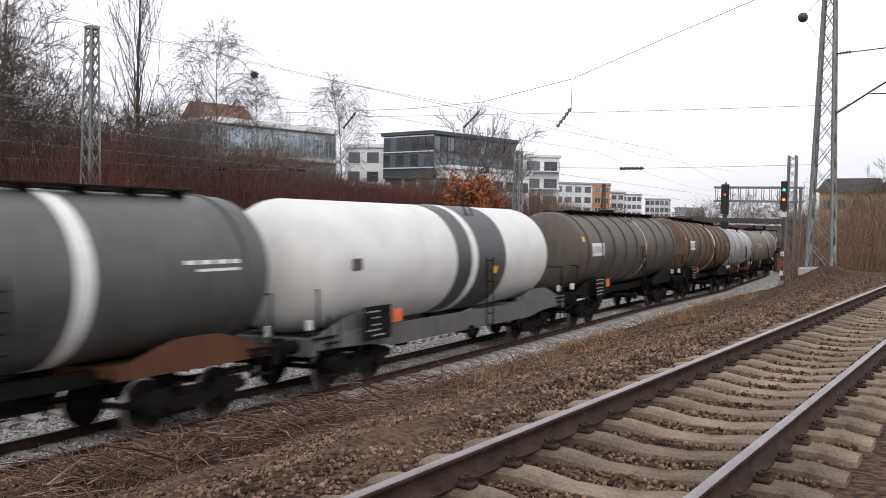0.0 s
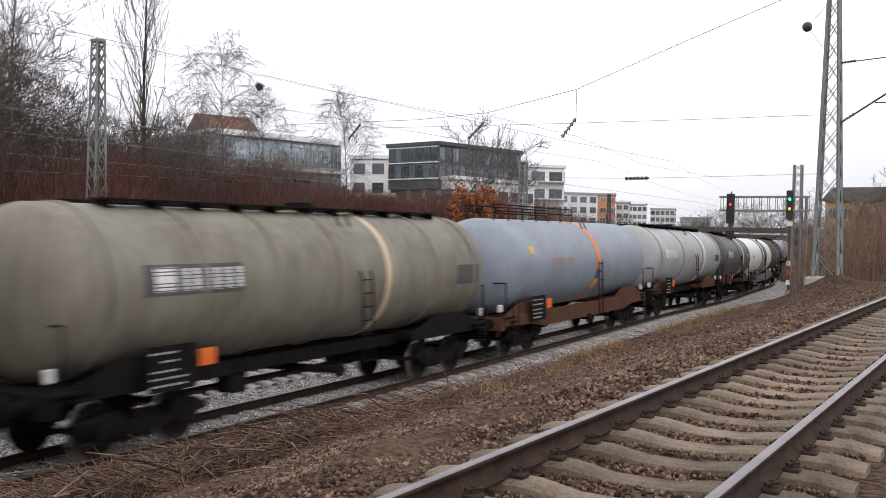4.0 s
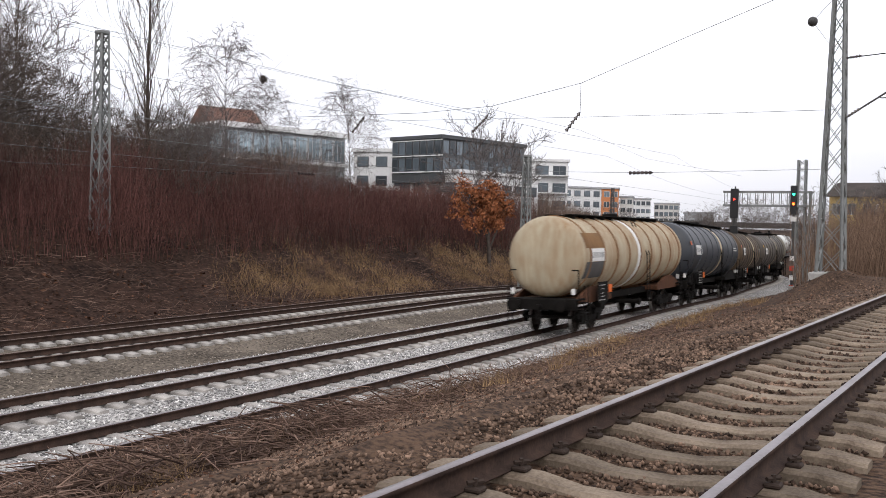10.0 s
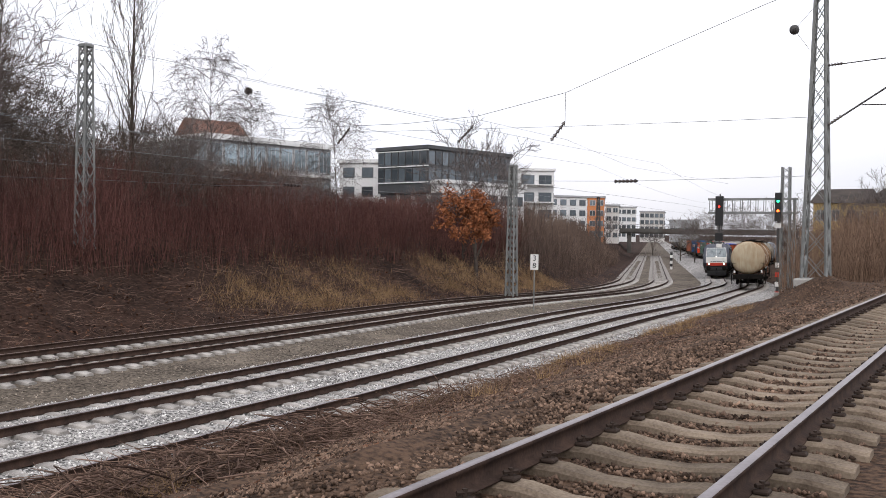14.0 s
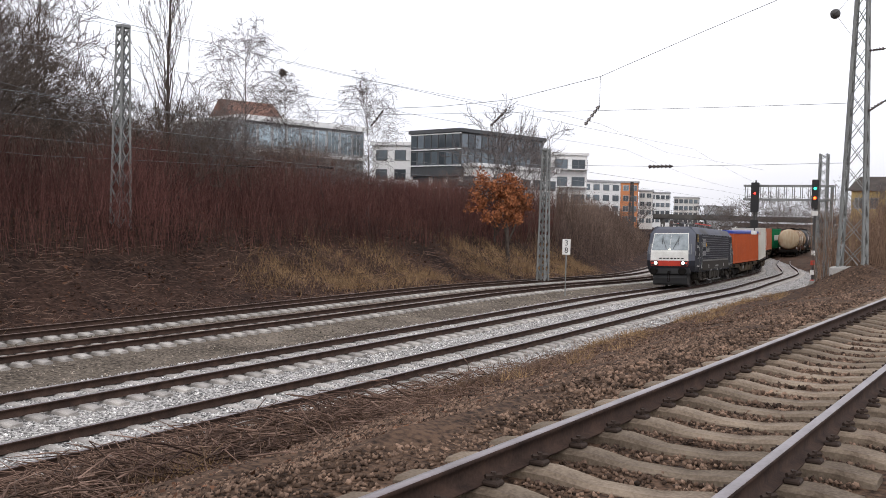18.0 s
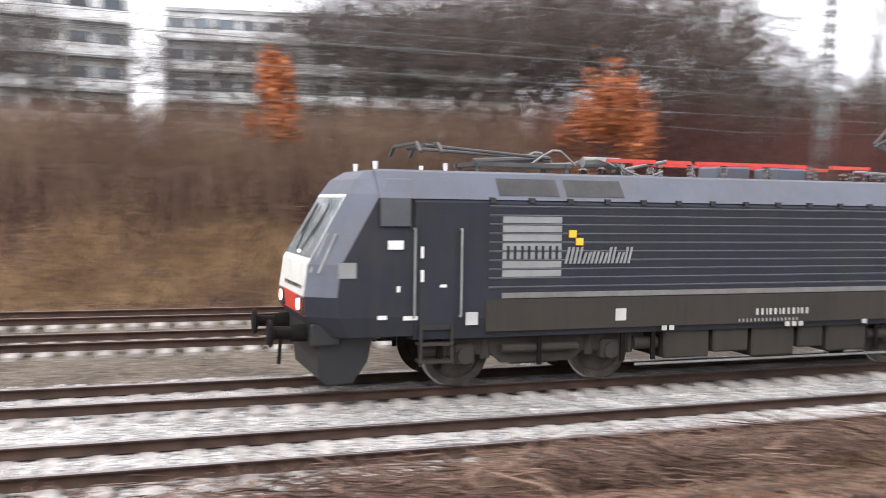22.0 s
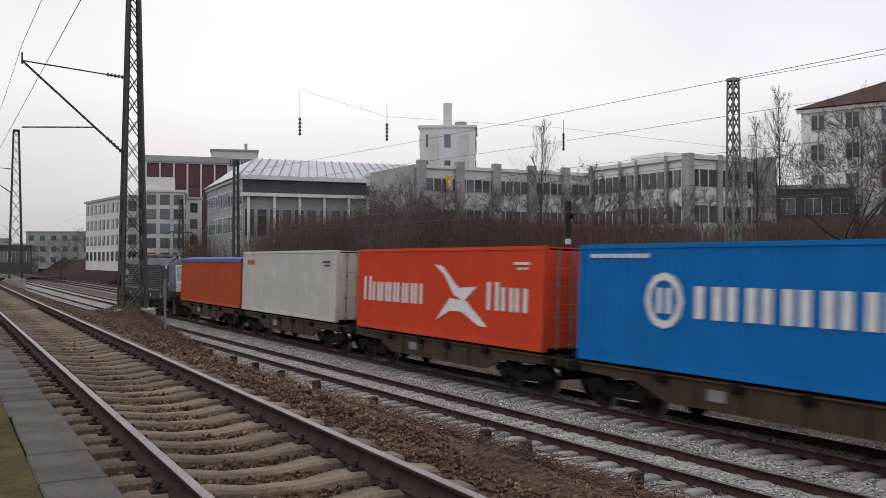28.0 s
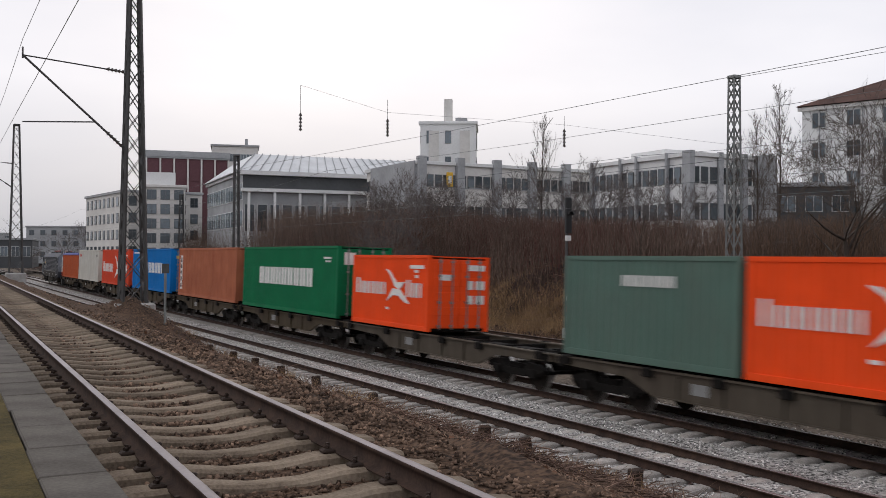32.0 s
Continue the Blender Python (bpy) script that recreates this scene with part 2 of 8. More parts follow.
def share(name, me, parent, m):
    ob = new(name, me)
    ob.parent = parent
    ob.matrix_basis = m
    return ob


def big_mesh(name, verts, tris, material, kind="stuff", label="", category="", parent=None, slots=None, size=3):
    """A large joined mesh from arrays of vertices and equal-sided faces."""
    me = bpy.data.meshes.new(name)
    v = np.ascontiguousarray(verts, dtype=np.float32)
    t = np.ascontiguousarray(tris, dtype=np.int32)
    me.vertices.add(len(v))
    me.vertices.foreach_set("co", v.ravel())
    me.loops.add(t.size)
    me.loops.foreach_set("vertex_index", t.ravel())
    me.polygons.add(len(t))
    me.polygons.foreach_set("loop_start", np.arange(0, t.size, size, dtype=np.int32))
    if slots is not None:
        me.polygons.foreach_set("material_index", np.asarray(slots, dtype=np.int32))
    for m in (material if isinstance(material, (list, tuple)) else [material]):
        me.materials.append(m)
    me.update(calc_edges=True)
    me.validate()
    ob = new(name, me)
    if parent is not None:
        ob.parent = parent
    return tagged(ob, label, category, "", kind)


def box(bm, x0, x1, y0, y1, z0, z1, bevel=0.0, mi=0):
    r = bmesh.ops.create_cube(bm, size=1)
    bmesh.ops.scale(bm, vec=(x1 - x0, y1 - y0, z1 - z0), verts=r['verts'])
    bmesh.ops.translate(bm, vec=((x0 + x1) / 2, (y0 + y1) / 2, (z0 + z1) / 2), verts=r['verts'])
    fs = {f for v in r['verts'] for f in v.link_faces}
    for f in fs:
        f.material_index = mi
    if bevel:
        es = {e for v in r['verts'] for e in v.link_edges}
        bmesh.ops.bevel(bm, geom=list(es), offset=bevel, segments=1, affect='EDGES')
    return bm


def rod(bm, a, b, r, seg=6, r2=None, mi=0):
    a, b = Vector(a), Vector(b)
    d = b - a
    if d.length < 1e-6:
        return bm
    res = bmesh.ops.create_cone(bm, cap_ends=True, segments=seg, radius1=r, radius2=r if r2 is None else r2, depth=d.length)
    m = Matrix.Translation((a + b) / 2) @ d.to_track_quat('Z', 'Y').to_matrix().to_4x4()
    bmesh.ops.transform(bm, matrix=m, verts=res['verts'])
    if mi:
        for f in {f for v in res['verts'] for f in v.link_faces}:
            f.material_index = mi
    return bm


def bar(bm, a, b, w, t):
    """A flat or square bar from a to b."""
    a, b = Vector(a), Vector(b)
    d = b - a
    r = bmesh.ops.create_cube(bm, size=1)
    bmesh.ops.scale(bm, vec=(w, t, d.length), verts=r['verts'])
    bmesh.ops.transform(bm, matrix=Matrix.Translation((a + b) / 2) @ d.to_track_quat('Z', 'Y').to_matrix().to_4x4(), verts=r['verts'])
    return bm


def prism(bm, outline, axis, a, b, mi=0):
    """A closed outline of (u, v) pairs pushed along one axis from a to b. Axis x: (y, z), axis y: (x, z), axis z: (x, y)."""
    def at(u, v, w):
        return {'x': (w, u, v), 'y': (u, w, v), 'z': (u, v, w)}[axis]
    va = [bm.verts.new(at(u, v, a)) for u, v in outline]
    vb = [bm.verts.new(at(u, v, b)) for u, v in outline]
    n = len(outline)
    fs = [bm.faces.new((va[i], va[(i + 1) % n], vb[(i + 1) % n], vb[i])) for i in range(n)]
    fs += [bm.faces.new(va[::-1]), bm.faces.new(vb)]
    for f in fs:
        f.material_index = mi
    bmesh.ops.recalc_face_normals(bm, faces=fs)
    return bm


def lathe_y(bm, profile, seg=40, zc=0.0, mi=0):
    """Turns (y, radius) pairs round the y axis at height zc."""
    rings = []
    for y, r in profile:
        if r < 1e-4:
            rings.append([bm.verts.new((0, y, zc))])
        else:
            rings.append([bm.verts.new((r * math.sin(2 * math.pi * k / seg), y, zc + r * math.cos(2 * math.pi * k / seg))) for k in range(seg)])
    fs = []
    for a, b in zip(rings[:-1], rings[1:]):
        for k in range(seg):
            q = (k + 1) % seg
            if len(a) == 1:
                fs.append(bm.faces.new((a[0], b[q], b[k])))
            elif len(b) == 1:
                fs.append(bm.faces.new((a[k], a[q], b[0])))
            else:
                fs.append(bm.faces.new((a[k], a[q], b[q], b[k])))
    for f in fs:
        f.material_index = mi
    bmesh.ops.recalc_face_normals(bm, faces=fs)
    return bm


def empty(name, m=None):
    ob = new(name)
    ob.empty_display_size = 0.3
    if m is not None:
        ob.matrix_basis = m
    return ob


# ---- the line of the tracks ----
A_X, A_Z = -2.25, 2.36
OFF = {'b': 0.0, 'c': -3.6, 'd': -9.2, 'e': -12.8}
CANT = 0.05


def base_x(y):
    return -13.1 - 0.0405 * y - np.where(y > 0, 0.00036, 0.00012) * y * y - 0.004 * np.maximum(y - 76, 0) ** 2


_ys = np.arange(-700, 104.1, 0.5)
_bx = np.where(_ys < -120, base_x(np.float64(-120.0)) + (_ys + 120) * (-0.0405 + 0.00024 * 120), base_x(_ys))
_line = np.stack([_bx, _ys], 1)
_dir = (_line[-1] - _line[-2]) / np.hypot(*(_line[-1] - _line[-2]))
_line = np.concatenate([_line, _line[-1] + np.arange(0.5, 1100, 0.5)[:, None] * _dir])
_len = np.concatenate([[0], np.cumsum(np.hypot(*np.diff(_line, axis=0).T))])
_len -= np.interp(0, _line[:, 1], _len)
_tan = np.gradient(_line, axis=0)
_tan /= np.hypot(*_tan.T)[:, None]


def dip(s):
    """The tracks fall gently towards the bridge."""
    t = np.clip((np.asarray(s, float) - 40) / 42, 0, 1)
    return -0.68 * t * t * (3 - 2 * t) - 0.005 * np.clip(np.asarray(s, float) - 82, 0, 120)


def along(s, off):
    """Place and direction on the curved tracks at length s, off metres to the right of track b."""
    if off > -5:
        d = max(s - 76, 0)
        off += min(0.0016 * d ** 2, 14) - 0.001 * min(d, 28) ** 2 - 0.056 * max(d - 28, 0) - 1.1 * math.exp(-((s - 78) / 14) ** 2)
    p = np.array([np.interp(s, _len, _line[:, 0]), np.interp(s, _len, _line[:, 1])])
    d = np.array([np.interp(s, _len, _tan[:, 0]), np.interp(s, _len, _tan[:, 1])])
    d /= np.hypot(*d)
    return p[0] + d[1] * off, p[1] - d[0] * off, math.degrees(math.atan2(-d[0], d[1]))


def line_x(y):
    return np.interp(y, _line[:, 1], _line[:, 0])


def smooth_step(a, b, v):
    t = np.clip((v - a) / (b - a), 0, 1)
    return t * t * (3 - 2 * t)


def ground_z(x, y):
    """Height of the ground."""
    x, y = np.asarray(x, float), np.asarray(y, float)
    o = (x - line_x(y)) / np.sqrt(1 + np.interp(y, _line[:, 1], _tan[:, 0] / _tan[:, 1]) ** 2)
    edge = A_X - 2.0
    w = np.clip((o - 2.9) / np.maximum(edge - line_x(y) - 2.9, 1.0), 0, 1)
    rough = 0.10 * np.sin(x * 1.3 + y * 0.7) * np.sin(y * 0.9 - x * 0.4)
    bankz = 0.02 + (A_Z - 0.29) * w + rough * np.sin(np.clip(w, 0, 1) * math.pi) * 0.3
    for mx, my in ((-6.5, 39.6), (-5.5, -31.8)):
        bankz = bankz + 0.9 * np.exp(-((x - mx) ** 2 + (y - my) ** 2) / 4.0) * np.clip((A_Z - 0.2 - bankz) / 0.6, 0, 1)
    z = np.where(o > 2.9, bankz, -0.24 + 0.26 * smooth_step(1.9, 2.9, o))
    z = np.where((o <= 1.9) & (o > -5.3), -0.22, z)
    z = np.where((o <= -5.3) & (o > -7.4), -0.22 - 0.12 * np.sin(np.clip((-5.3 - o) / 2.1, 0, 1) * math.pi), z)
    z = np.where((o <= -7.4) & (o > -14.6), -0.24, z)
    ditch = -0.24 - 0.35 * np.sin(np.clip((-14.6 - o) / 1.6, 0, 1) * math.pi)
    rise = 3.9 * smooth_step(-15.8, -24.5, o) + 1.3 * smooth_step(-24, -60, o)
    z = np.where(o <= -14.6, ditch + rise + (0.18 * np.sin(x * 0.8 + 1.7 * np.sin(y * 0.35)) * np.sin(y * 0.6) + 0.1 * np.sin(y * 1.7 + x)) * smooth_step(-15.5, -18, o), z)
    z = z + dip(y) * smooth_step(-24, -16, o) * (1 - smooth_step(2.6, 7.5, o - np.minimum(0.0008 * np.maximum(y - 76, 0) ** 2, 11)))
    return np.where(x > edge, A_Z - 0.25, z)

# ---- ground sheet ----
def build_ground():
    ys = np.concatenate([[-2500, -1500, -900, -600, -450, -350, -280, -230], np.arange(-190, 190, 1.0), [200, 220, 250, 300, 360, 450, 600, 900, 1500, 2500]])
    left = np.array([-2500, -1200, -600, -300, -200, -140, -100, -80, -66, -56, -48, -42, -37, -33, -30, -27.5, -25.5, -24, -22.8, -21.6, -20.5, -19.5, -18.6, -17.8, -17.0, -16.4, -15.8, -15.2, -14.7, -14.1, -12.8, -10, -8, -7.4, -6.9, -6.3, -5.8, -5.3, -3, 0, 1.7, 1.9, 2.3, 2.6, 2.9])
    mid = np.linspace(0, 1, 17)[1:]
    right = np.array([-3.9, -3.5, -2.25, -1.0, -0.6, 0.5, 3, 8, 20, 60, 150, 400, 1000, 2500])
    V, cols = [], len(left) + len(mid) + len(right)
    rng = np.random.default_rng(4)
    for y in ys:
        bx = float(line_x(y))
        e = A_X - 2.0
        xs = np.concatenate([bx + left, bx + 2.9 + mid * max(e - bx - 2.9, 1.0), right])
        zs = ground_z(xs, np.full_like(xs, y))
        jit = rng.normal(0, 0.04, len(xs))
        jit[(xs > bx - 14.6) & (xs < bx + 2.0)] *= 0.2
        jit[xs > e] *= 0.2
        zs = zs + jit * (1 if abs(y) < 200 else 0)
        V.append(np.stack([xs, np.full_like(xs, y), zs], 1))
    V = np.concatenate(V)
    F, S = [], []
    nl, nm = len(left), len(mid)
    zone = []
    for j in range(cols - 1):
        if j < 9:
            zone.append(5)
        elif j < left.searchsorted(-14.7):
            zone.append(4)
        elif j < left.searchsorted(-5.3):
            zone.append(2)
        elif j < left.searchsorted(2.3):
            zone.append(0)
        elif j < nl + 8:
            zone.append(3)
        elif j < nl + nm + 4:
            zone.append(1)
        else:
            zone.append(3)
    for i in range(len(ys) - 1):
        for j in range(cols - 1):
            a = i * cols + j
            F.append((a, a + 1, a + cols + 1, a + cols))
            S.append(zone[j])
    ob = big_mesh("ground", V, np.array(F), [M['ballast_grey'], M['ballast_brown'], M['cess'], M['bank'], M['earth'], M['far']], "structure", "railway ground of grey and brown ballast with leaf-strewn banks", "ground", slots=S, size=4)
    return ob


ground = build_ground()


# ---- rails and sleepers ----
RAIL = [(-0.075, -0.172), (0.075, -0.172), (0.075, -0.160), (0.012, -0.140), (0.010, -0.045), (0.036, -0.035), (0.036, -0.006), (0.029, 0.0), (-0.029, 0.0), (-0.036, -0.006), (-0.036, -0.035), (-0.010, -0.045), (-0.012, -0.140), (-0.075, -0.160)]


def sweep_rail(name, pts, parent, top):
    """Sweeps the rail section along (x, y, z, heading) stations."""
    n = len(RAIL)
    V, F, S = [], [], []
    for x, y, z, h in pts:
        c, s = math.cos(radians(h)), math.sin(radians(h))
        for u, w in RAIL:
            V.append((x + c * u, y + s * u, z + w))
    for i in range(len(pts) - 1):
        for k in range(n):
            q = (k + 1) % n
            F.append((i * n + k, i * n + q, (i + 1) * n + q, (i + 1) * n + k))
            S.append(1 if k in (6, 7, 8) else 0)
    return big_mesh(name, np.array(V), np.array(F), [M['rail_side'], top], "", parent=parent, slots=S, size=4)


def sleeper_mesh(name, material):
    """Concrete sleeper: thick under the rails, waisted and dipped in the middle, with sloped flanks."""
    st = [(-1.3, 0.13, -0.035), (-1.05, 0.145, 0.0), (-0.5, 0.135, -0.004), (-0.2, 0.11, -0.045), (0.2, 0.11, -0.045), (0.5, 0.135, -0.004), (1.05, 0.145, 0.0), (1.3, 0.13, -0.035)]
    V, F = [], []
    for x, w, z in st:
        V += [(x, -w - 0.02, -0.2), (x, -w, z - 0.025), (x, -w + 0.035, z), (x, w - 0.035, z), (x, w, z - 0.025), (x, w + 0.02, -0.2)]
    for i in range(len(st) - 1):
        for k in range(5):
            F.append((i * 6 + k, i * 6 + k + 1, (i + 1) * 6 + k + 1, (i + 1) * 6 + k))
    F += [(5, 4, 3, 2, 1, 0), tuple(len(st) * 6 - 6 + k for k in range(6))]
    me = bpy.data.meshes.new(name)
    me.from_pydata(V, [], [f[::-1] for f in F])
    me.materials.append(material)
    bm = bmesh.new()
    bm.from_mesh(me)
    bmesh.ops.recalc_face_normals(bm, faces=bm.faces)
    bm.to_mesh(me)
    bm.free()
    return me


SLEEPER_A = sleeper_mesh("sleeper", M['sleeper'])
SLEEPER_B = sleeper_mesh("sleeper", M['sleeper_pale'])


def far_sleepers(name, me, poses, material, parent):
    base = np.array([v.co[:] for v in me.vertices])
    quads = [tuple(p.vertices) for p in me.polygons if len(p.vertices) == 4]
    V, F = [], []
    for x, y, z, h in poses:
        c, s = math.cos(radians(h)), math.sin(radians(h))
        k = len(V) * len(base)
        V.append(np.stack([x + c * base[:, 0] - s * base[:, 1], y + s * base[:, 0] + c * base[:, 1], z + base[:, 2]], 1))
        F += [[a + k for a in q] for q in quads]
    ob = big_mesh(name, np.concatenate(V), np.array(F), material, "stuff", "pale concrete sleepers along the distant track", "", parent=parent, size=4)


def build_tracks():
    rng = random.Random(5)
    # straight platform track
    root = tagged(empty("railway_track"), "straight platform track with rusty rails on worn concrete sleepers", "railway track", "railway tracks", "structure")
    for side in (-1, 1):
        pts = [(A_X + side * 0.7535, y, A_Z, 0) for y in np.arange(-400, 401, 20)]
        sweep_rail("rail", pts, root, M['rail_top'])
    far = []
    clips = bmesh.new()
    for i, y in enumerate(np.arange(-240, 240, 0.63)):
        p = (A_X + rng.gauss(0, 0.015), y + rng.gauss(0, 0.012), A_Z - 0.165 + rng.gauss(0, 0.004), rng.gauss(0, 0.5))
        if -80 < y < 85:
            share("sleeper", SLEEPER_A, root, pose(*p[:3], 0, 0, p[3]))
        else:
            far.append(p)
        if -34 < y < 40:
            for side in (-1, 1):
                for q in (-1, 1):
                    cx = A_X + side * 0.7535 + q * 0.125
                    box(clips, cx - 0.055, cx + 0.055, p[1] - 0.055, p[1] + 0.055, A_Z - 0.172, A_Z - 0.135, 0.012)
                    rod(clips, (cx - 0.03, p[1] - 0.05, A_Z - 0.11), (cx + 0.03, p[1] + 0.05, A_Z - 0.11), 0.016, 5)
                    rod(clips, (cx, p[1], A_Z - 0.16), (cx, p[1], A_Z - 0.085), 0.018, 6)
    far_sleepers("distant_sleepers", SLEEPER_A, far, M['sleeper'], root)
    tagged(part("rail_clips", clips, M['clip'], root), "dark rusty rail clips", "", "", "stuff")
    names = {'b': "curved main track with polished rails on pale sleepers", 'c': "curved main track with dark rails on pale sleepers in grey ballast", 'd': "curved side track with rusty rails", 'e': "outer curved track at the foot of the bank"}
    for key, off in OFF.items():
        root = tagged(empty("railway_track"), names[key], "railway track", "railway tracks", "structure")
        st = np.concatenate([np.arange(-420, -60, 12), np.arange(-60, 300, 3)])
        for side in (-1, 1):
            pts = []
            for s in st:
                x, y, h = along(s, off + side * 0.7535)
                pts.append((x, y, side * CANT / 2 + float(dip(s)), h))
            sweep_rail("rail", pts, root, M['rail_top'] if key in 'bc' else M['rail_dull'])
        far = []
        for s in np.arange(-170, 260, 0.62):
            x, y, h = along(s, off)
            if -70 < s < 105:
                share("sleeper", SLEEPER_B, root, pose(x, y, -0.166 + float(dip(s)) + rng.gauss(0, 0.004), 0, -math.degrees(CANT / 1.5), h + rng.gauss(0, 0.5)))
            else:
                far.append((x, y, -0.166 + float(dip(s)), h))
        far_sleepers("distant_sleepers", SLEEPER_B, far, M['sleeper_pale'], root)


build_tracks()


# ---- loose ballast stones ----
def stones(name, pts, size, material, label, fine=True):
    rng = np.random.default_rng(len(pts))
    bm = bmesh.new()
    if fine:
        bmesh.ops.create_icosphere(bm, subdivisions=1, radius=1)
    else:
        vs = [bm.verts.new(p) for p in ((0.8, 0.3, -0.4), (-0.3, 0.9, -0.3), (-0.8, -0.4, -0.4), (0.4, -0.9, -0.3), (0.3, 0.35, 0.75), (-0.35, -0.2, 0.85))]
        for q in ((0, 1, 4), (1, 2, 5), (2, 3, 5), (3, 0, 4), (1, 5, 4), (3, 4, 5), (0, 3, 2), (0, 2, 1)):
            bm.faces.new([vs[k] for k in q])
        bm.verts.index_update()
    bv = np.array([v.co[:] for v in bm.verts])
    bf = np.array([[v.index for v in f.verts] for f in bm.faces])
    bm.free()
    n = len(pts)
    shape = bv[None] * rng.uniform(0.6, 1.35, (n, len(bv), 1))
    shape *= rng.uniform(0.6, 1.2, (n, 1, 3)) * np.array([1, 1, 0.75])
    a = rng.uniform(0, 6.28, n)
    c, s = np.cos(a)[:, None], np.sin(a)[:, None]
    x = shape[:, :, 0] * c - shape[:, :, 1] * s
    y = shape[:, :, 0] * s + shape[:, :, 1] * c
    sc = (size * rng.uniform(0.55, 1.25, n))[:, None]
    V = np.stack([x * sc + pts[:, 0:1], y * sc + pts[:, 1:2], shape[:, :, 2] * sc + pts[:, 2:3]], 2).reshape(-1, 3)
    F = (bf[None] + (np.arange(n) * len(bv))[:, None, None]).reshape(-1, 3)
    return big_mesh(name, V, F, material, "stuff", label, "ballast")


def scatter():
    rng = np.random.default_rng(11)
    # brown stones in and beside the platform track
    n = 108000
    y = np.where(rng.uniform(0, 1, n) < 0.58, rng.gamma(1.5, 9.0, n), -rng.gamma(1.5, 9.0, n))
    x = np.where(rng.uniform(0, 1, n) < 0.85, rng.uniform(-8.0, -1.05, n), -8.0 - np.abs(rng.normal(0, 1.2, n)))
    keep = (np.abs(np.abs(x - A_X) - 0.7535) > 0.09) & (np.abs(y) < 60) & (x > line_x(y) + 2.2)
    x, y = x[keep], y[keep]
    z = np.where(x > A_X - 2.0, A_Z - 0.235, ground_z(x, y) + 0.03)
    on_sleeper = (np.abs((y + 240 + 0.315) % 0.63 - 0.315) < 0.15) & (np.abs(x - A_X) < 1.3)
    keep = ~(on_sleeper & (rng.uniform(0, 1, len(x)) < 0.93))
    x, y, z = x[keep], y[keep], z[keep]
    P = np.stack([x, y, z], 1)
    near = np.hypot(x, y) < 9.5
    stones("brown_ballast_stones", P[near], 0.028, M['stone_brown'], "loose brown ballast stones round the platform track", False)
    stones("distant_brown_stones", P[~near], 0.04, M['stone_brown'], "loose brown ballast stones farther along the platform track", False)
    n = 60000
    s = np.clip(rng.normal(2, 24, n), -55, 60)
    o = rng.uniform(-5.4, 2.35, n)
    P = np.array([along(a, b)[:2] for a, b in zip(s, o)])
    ok = (np.abs(np.abs(o) - 0.7535) > 0.1) & (np.abs(np.abs(o + 3.6) - 0.7535) > 0.1)
    P = P[ok]
    stones("grey_ballast_stones", np.stack([P[:, 0], P[:, 1], -0.215 + dip(P[:, 1])], 1), 0.036, M['stone_grey'], "loose light grey ballast stones between the main tracks", False)
    n = 15000
    s = rng.uniform(-45, 60, n)
    o = rng.uniform(-14.2, -5.3, n)
    ok = (np.abs(np.abs(o + 9.2) - 0.7535) > 0.1) & (np.abs(np.abs(o + 12.8) - 0.7535) > 0.1)
    P = np.array([along(a, b)[:2] for a, b in zip(s[ok], o[ok])])
    stones("cess_stones", np.stack([P[:, 0], P[:, 1], ground_z(P[:, 0], P[:, 1]) + 0.005], 1), 0.045, M['stone_mixed'], "loose dull ballast stones between the outer tracks", False)


scatter()


# ---- platform ----
def build_platform():
    root = tagged(empty("platform"), "low mossy platform with a worn stone kerb", "platform", "", "structure")
    top = A_Z + 0.05
    bm = bmesh.new()
    box(bm, -0.56, 6.0, -220, 3.5, A_Z - 0.6, top - 0.01)
    part("platform_surface", bm, M['moss'], root)
    y = 3.4
    rng = random.Random(3)
    kerb = bmesh.new()
    box(kerb, -0.215, 0.215, -0.492, 0.492, -0.55, 0.0, 0.012)
    me = bpy.data.meshes.new("kerb_stone")
    kerb.to_mesh(me)
    kerb.free()
    me.materials.append(M['kerb'])
    for i in range(110):
        share("kerb_stone", me, root, pose(-0.785 + rng.gauss(0, 0.006), y - 0.5 - i, top + 0.004 + rng.gauss(0, 0.004), 0, rng.gauss(0, 0.4), rng.gauss(0, 0.3)))


build_platform()

# ---- rolling stock: shared running gear ----
def wheel_mesh(r, disc):
    bm = bmesh.new()
    prof = [(-0.07, 0), (-0.07, 0.10), (-0.03, 0.16), (-0.02, r * 0.72), (-0.065, r * 0.78), (-0.065, r), (0.04, r), (0.045, r + 0.028), (0.07, r + 0.028), (0.07, r * 0.78), (0.02, r * 0.72), (0.03, 0.16), (0.07, 0.10), (0.07, 0)]
    lathe_y(bm, prof, 24)
    for v in bm.verts:
        v.co = Vector((v.co.y, v.co.x, v.co.z))
    bmesh.ops.recalc_face_normals(bm, faces=bm.faces)
    for f in bm.faces:
        if abs(f.calc_center_median().x) < 0.05 and math.hypot(f.calc_center_median().y, f.calc_center_median().z) > r - 0.02:
            f.material_index = 1
    me = bpy.data.meshes.new("wheel")
    bm.to_mesh(me)
    bm.free()
    me.materials.append(disc)
    me.materials.append(M['tread'])
    return me


WHEEL = wheel_mesh(0.46, M['wheel'])
WHEEL_BIG = wheel_mesh(0.62, mat("dusty_loco_wheel", (0.085, 0.072, 0.062), (0.035, 0.03, 0.026), rough=0.7, scale=4, fine=30))


def mesh_from(bm, name, material):
    me = bpy.data.meshes.new(name)
    bm.to_mesh(me)
    bm.free()
    for m in (material if isinstance(material, (list, tuple)) else [material]):
        me.materials.append(m)
    return me


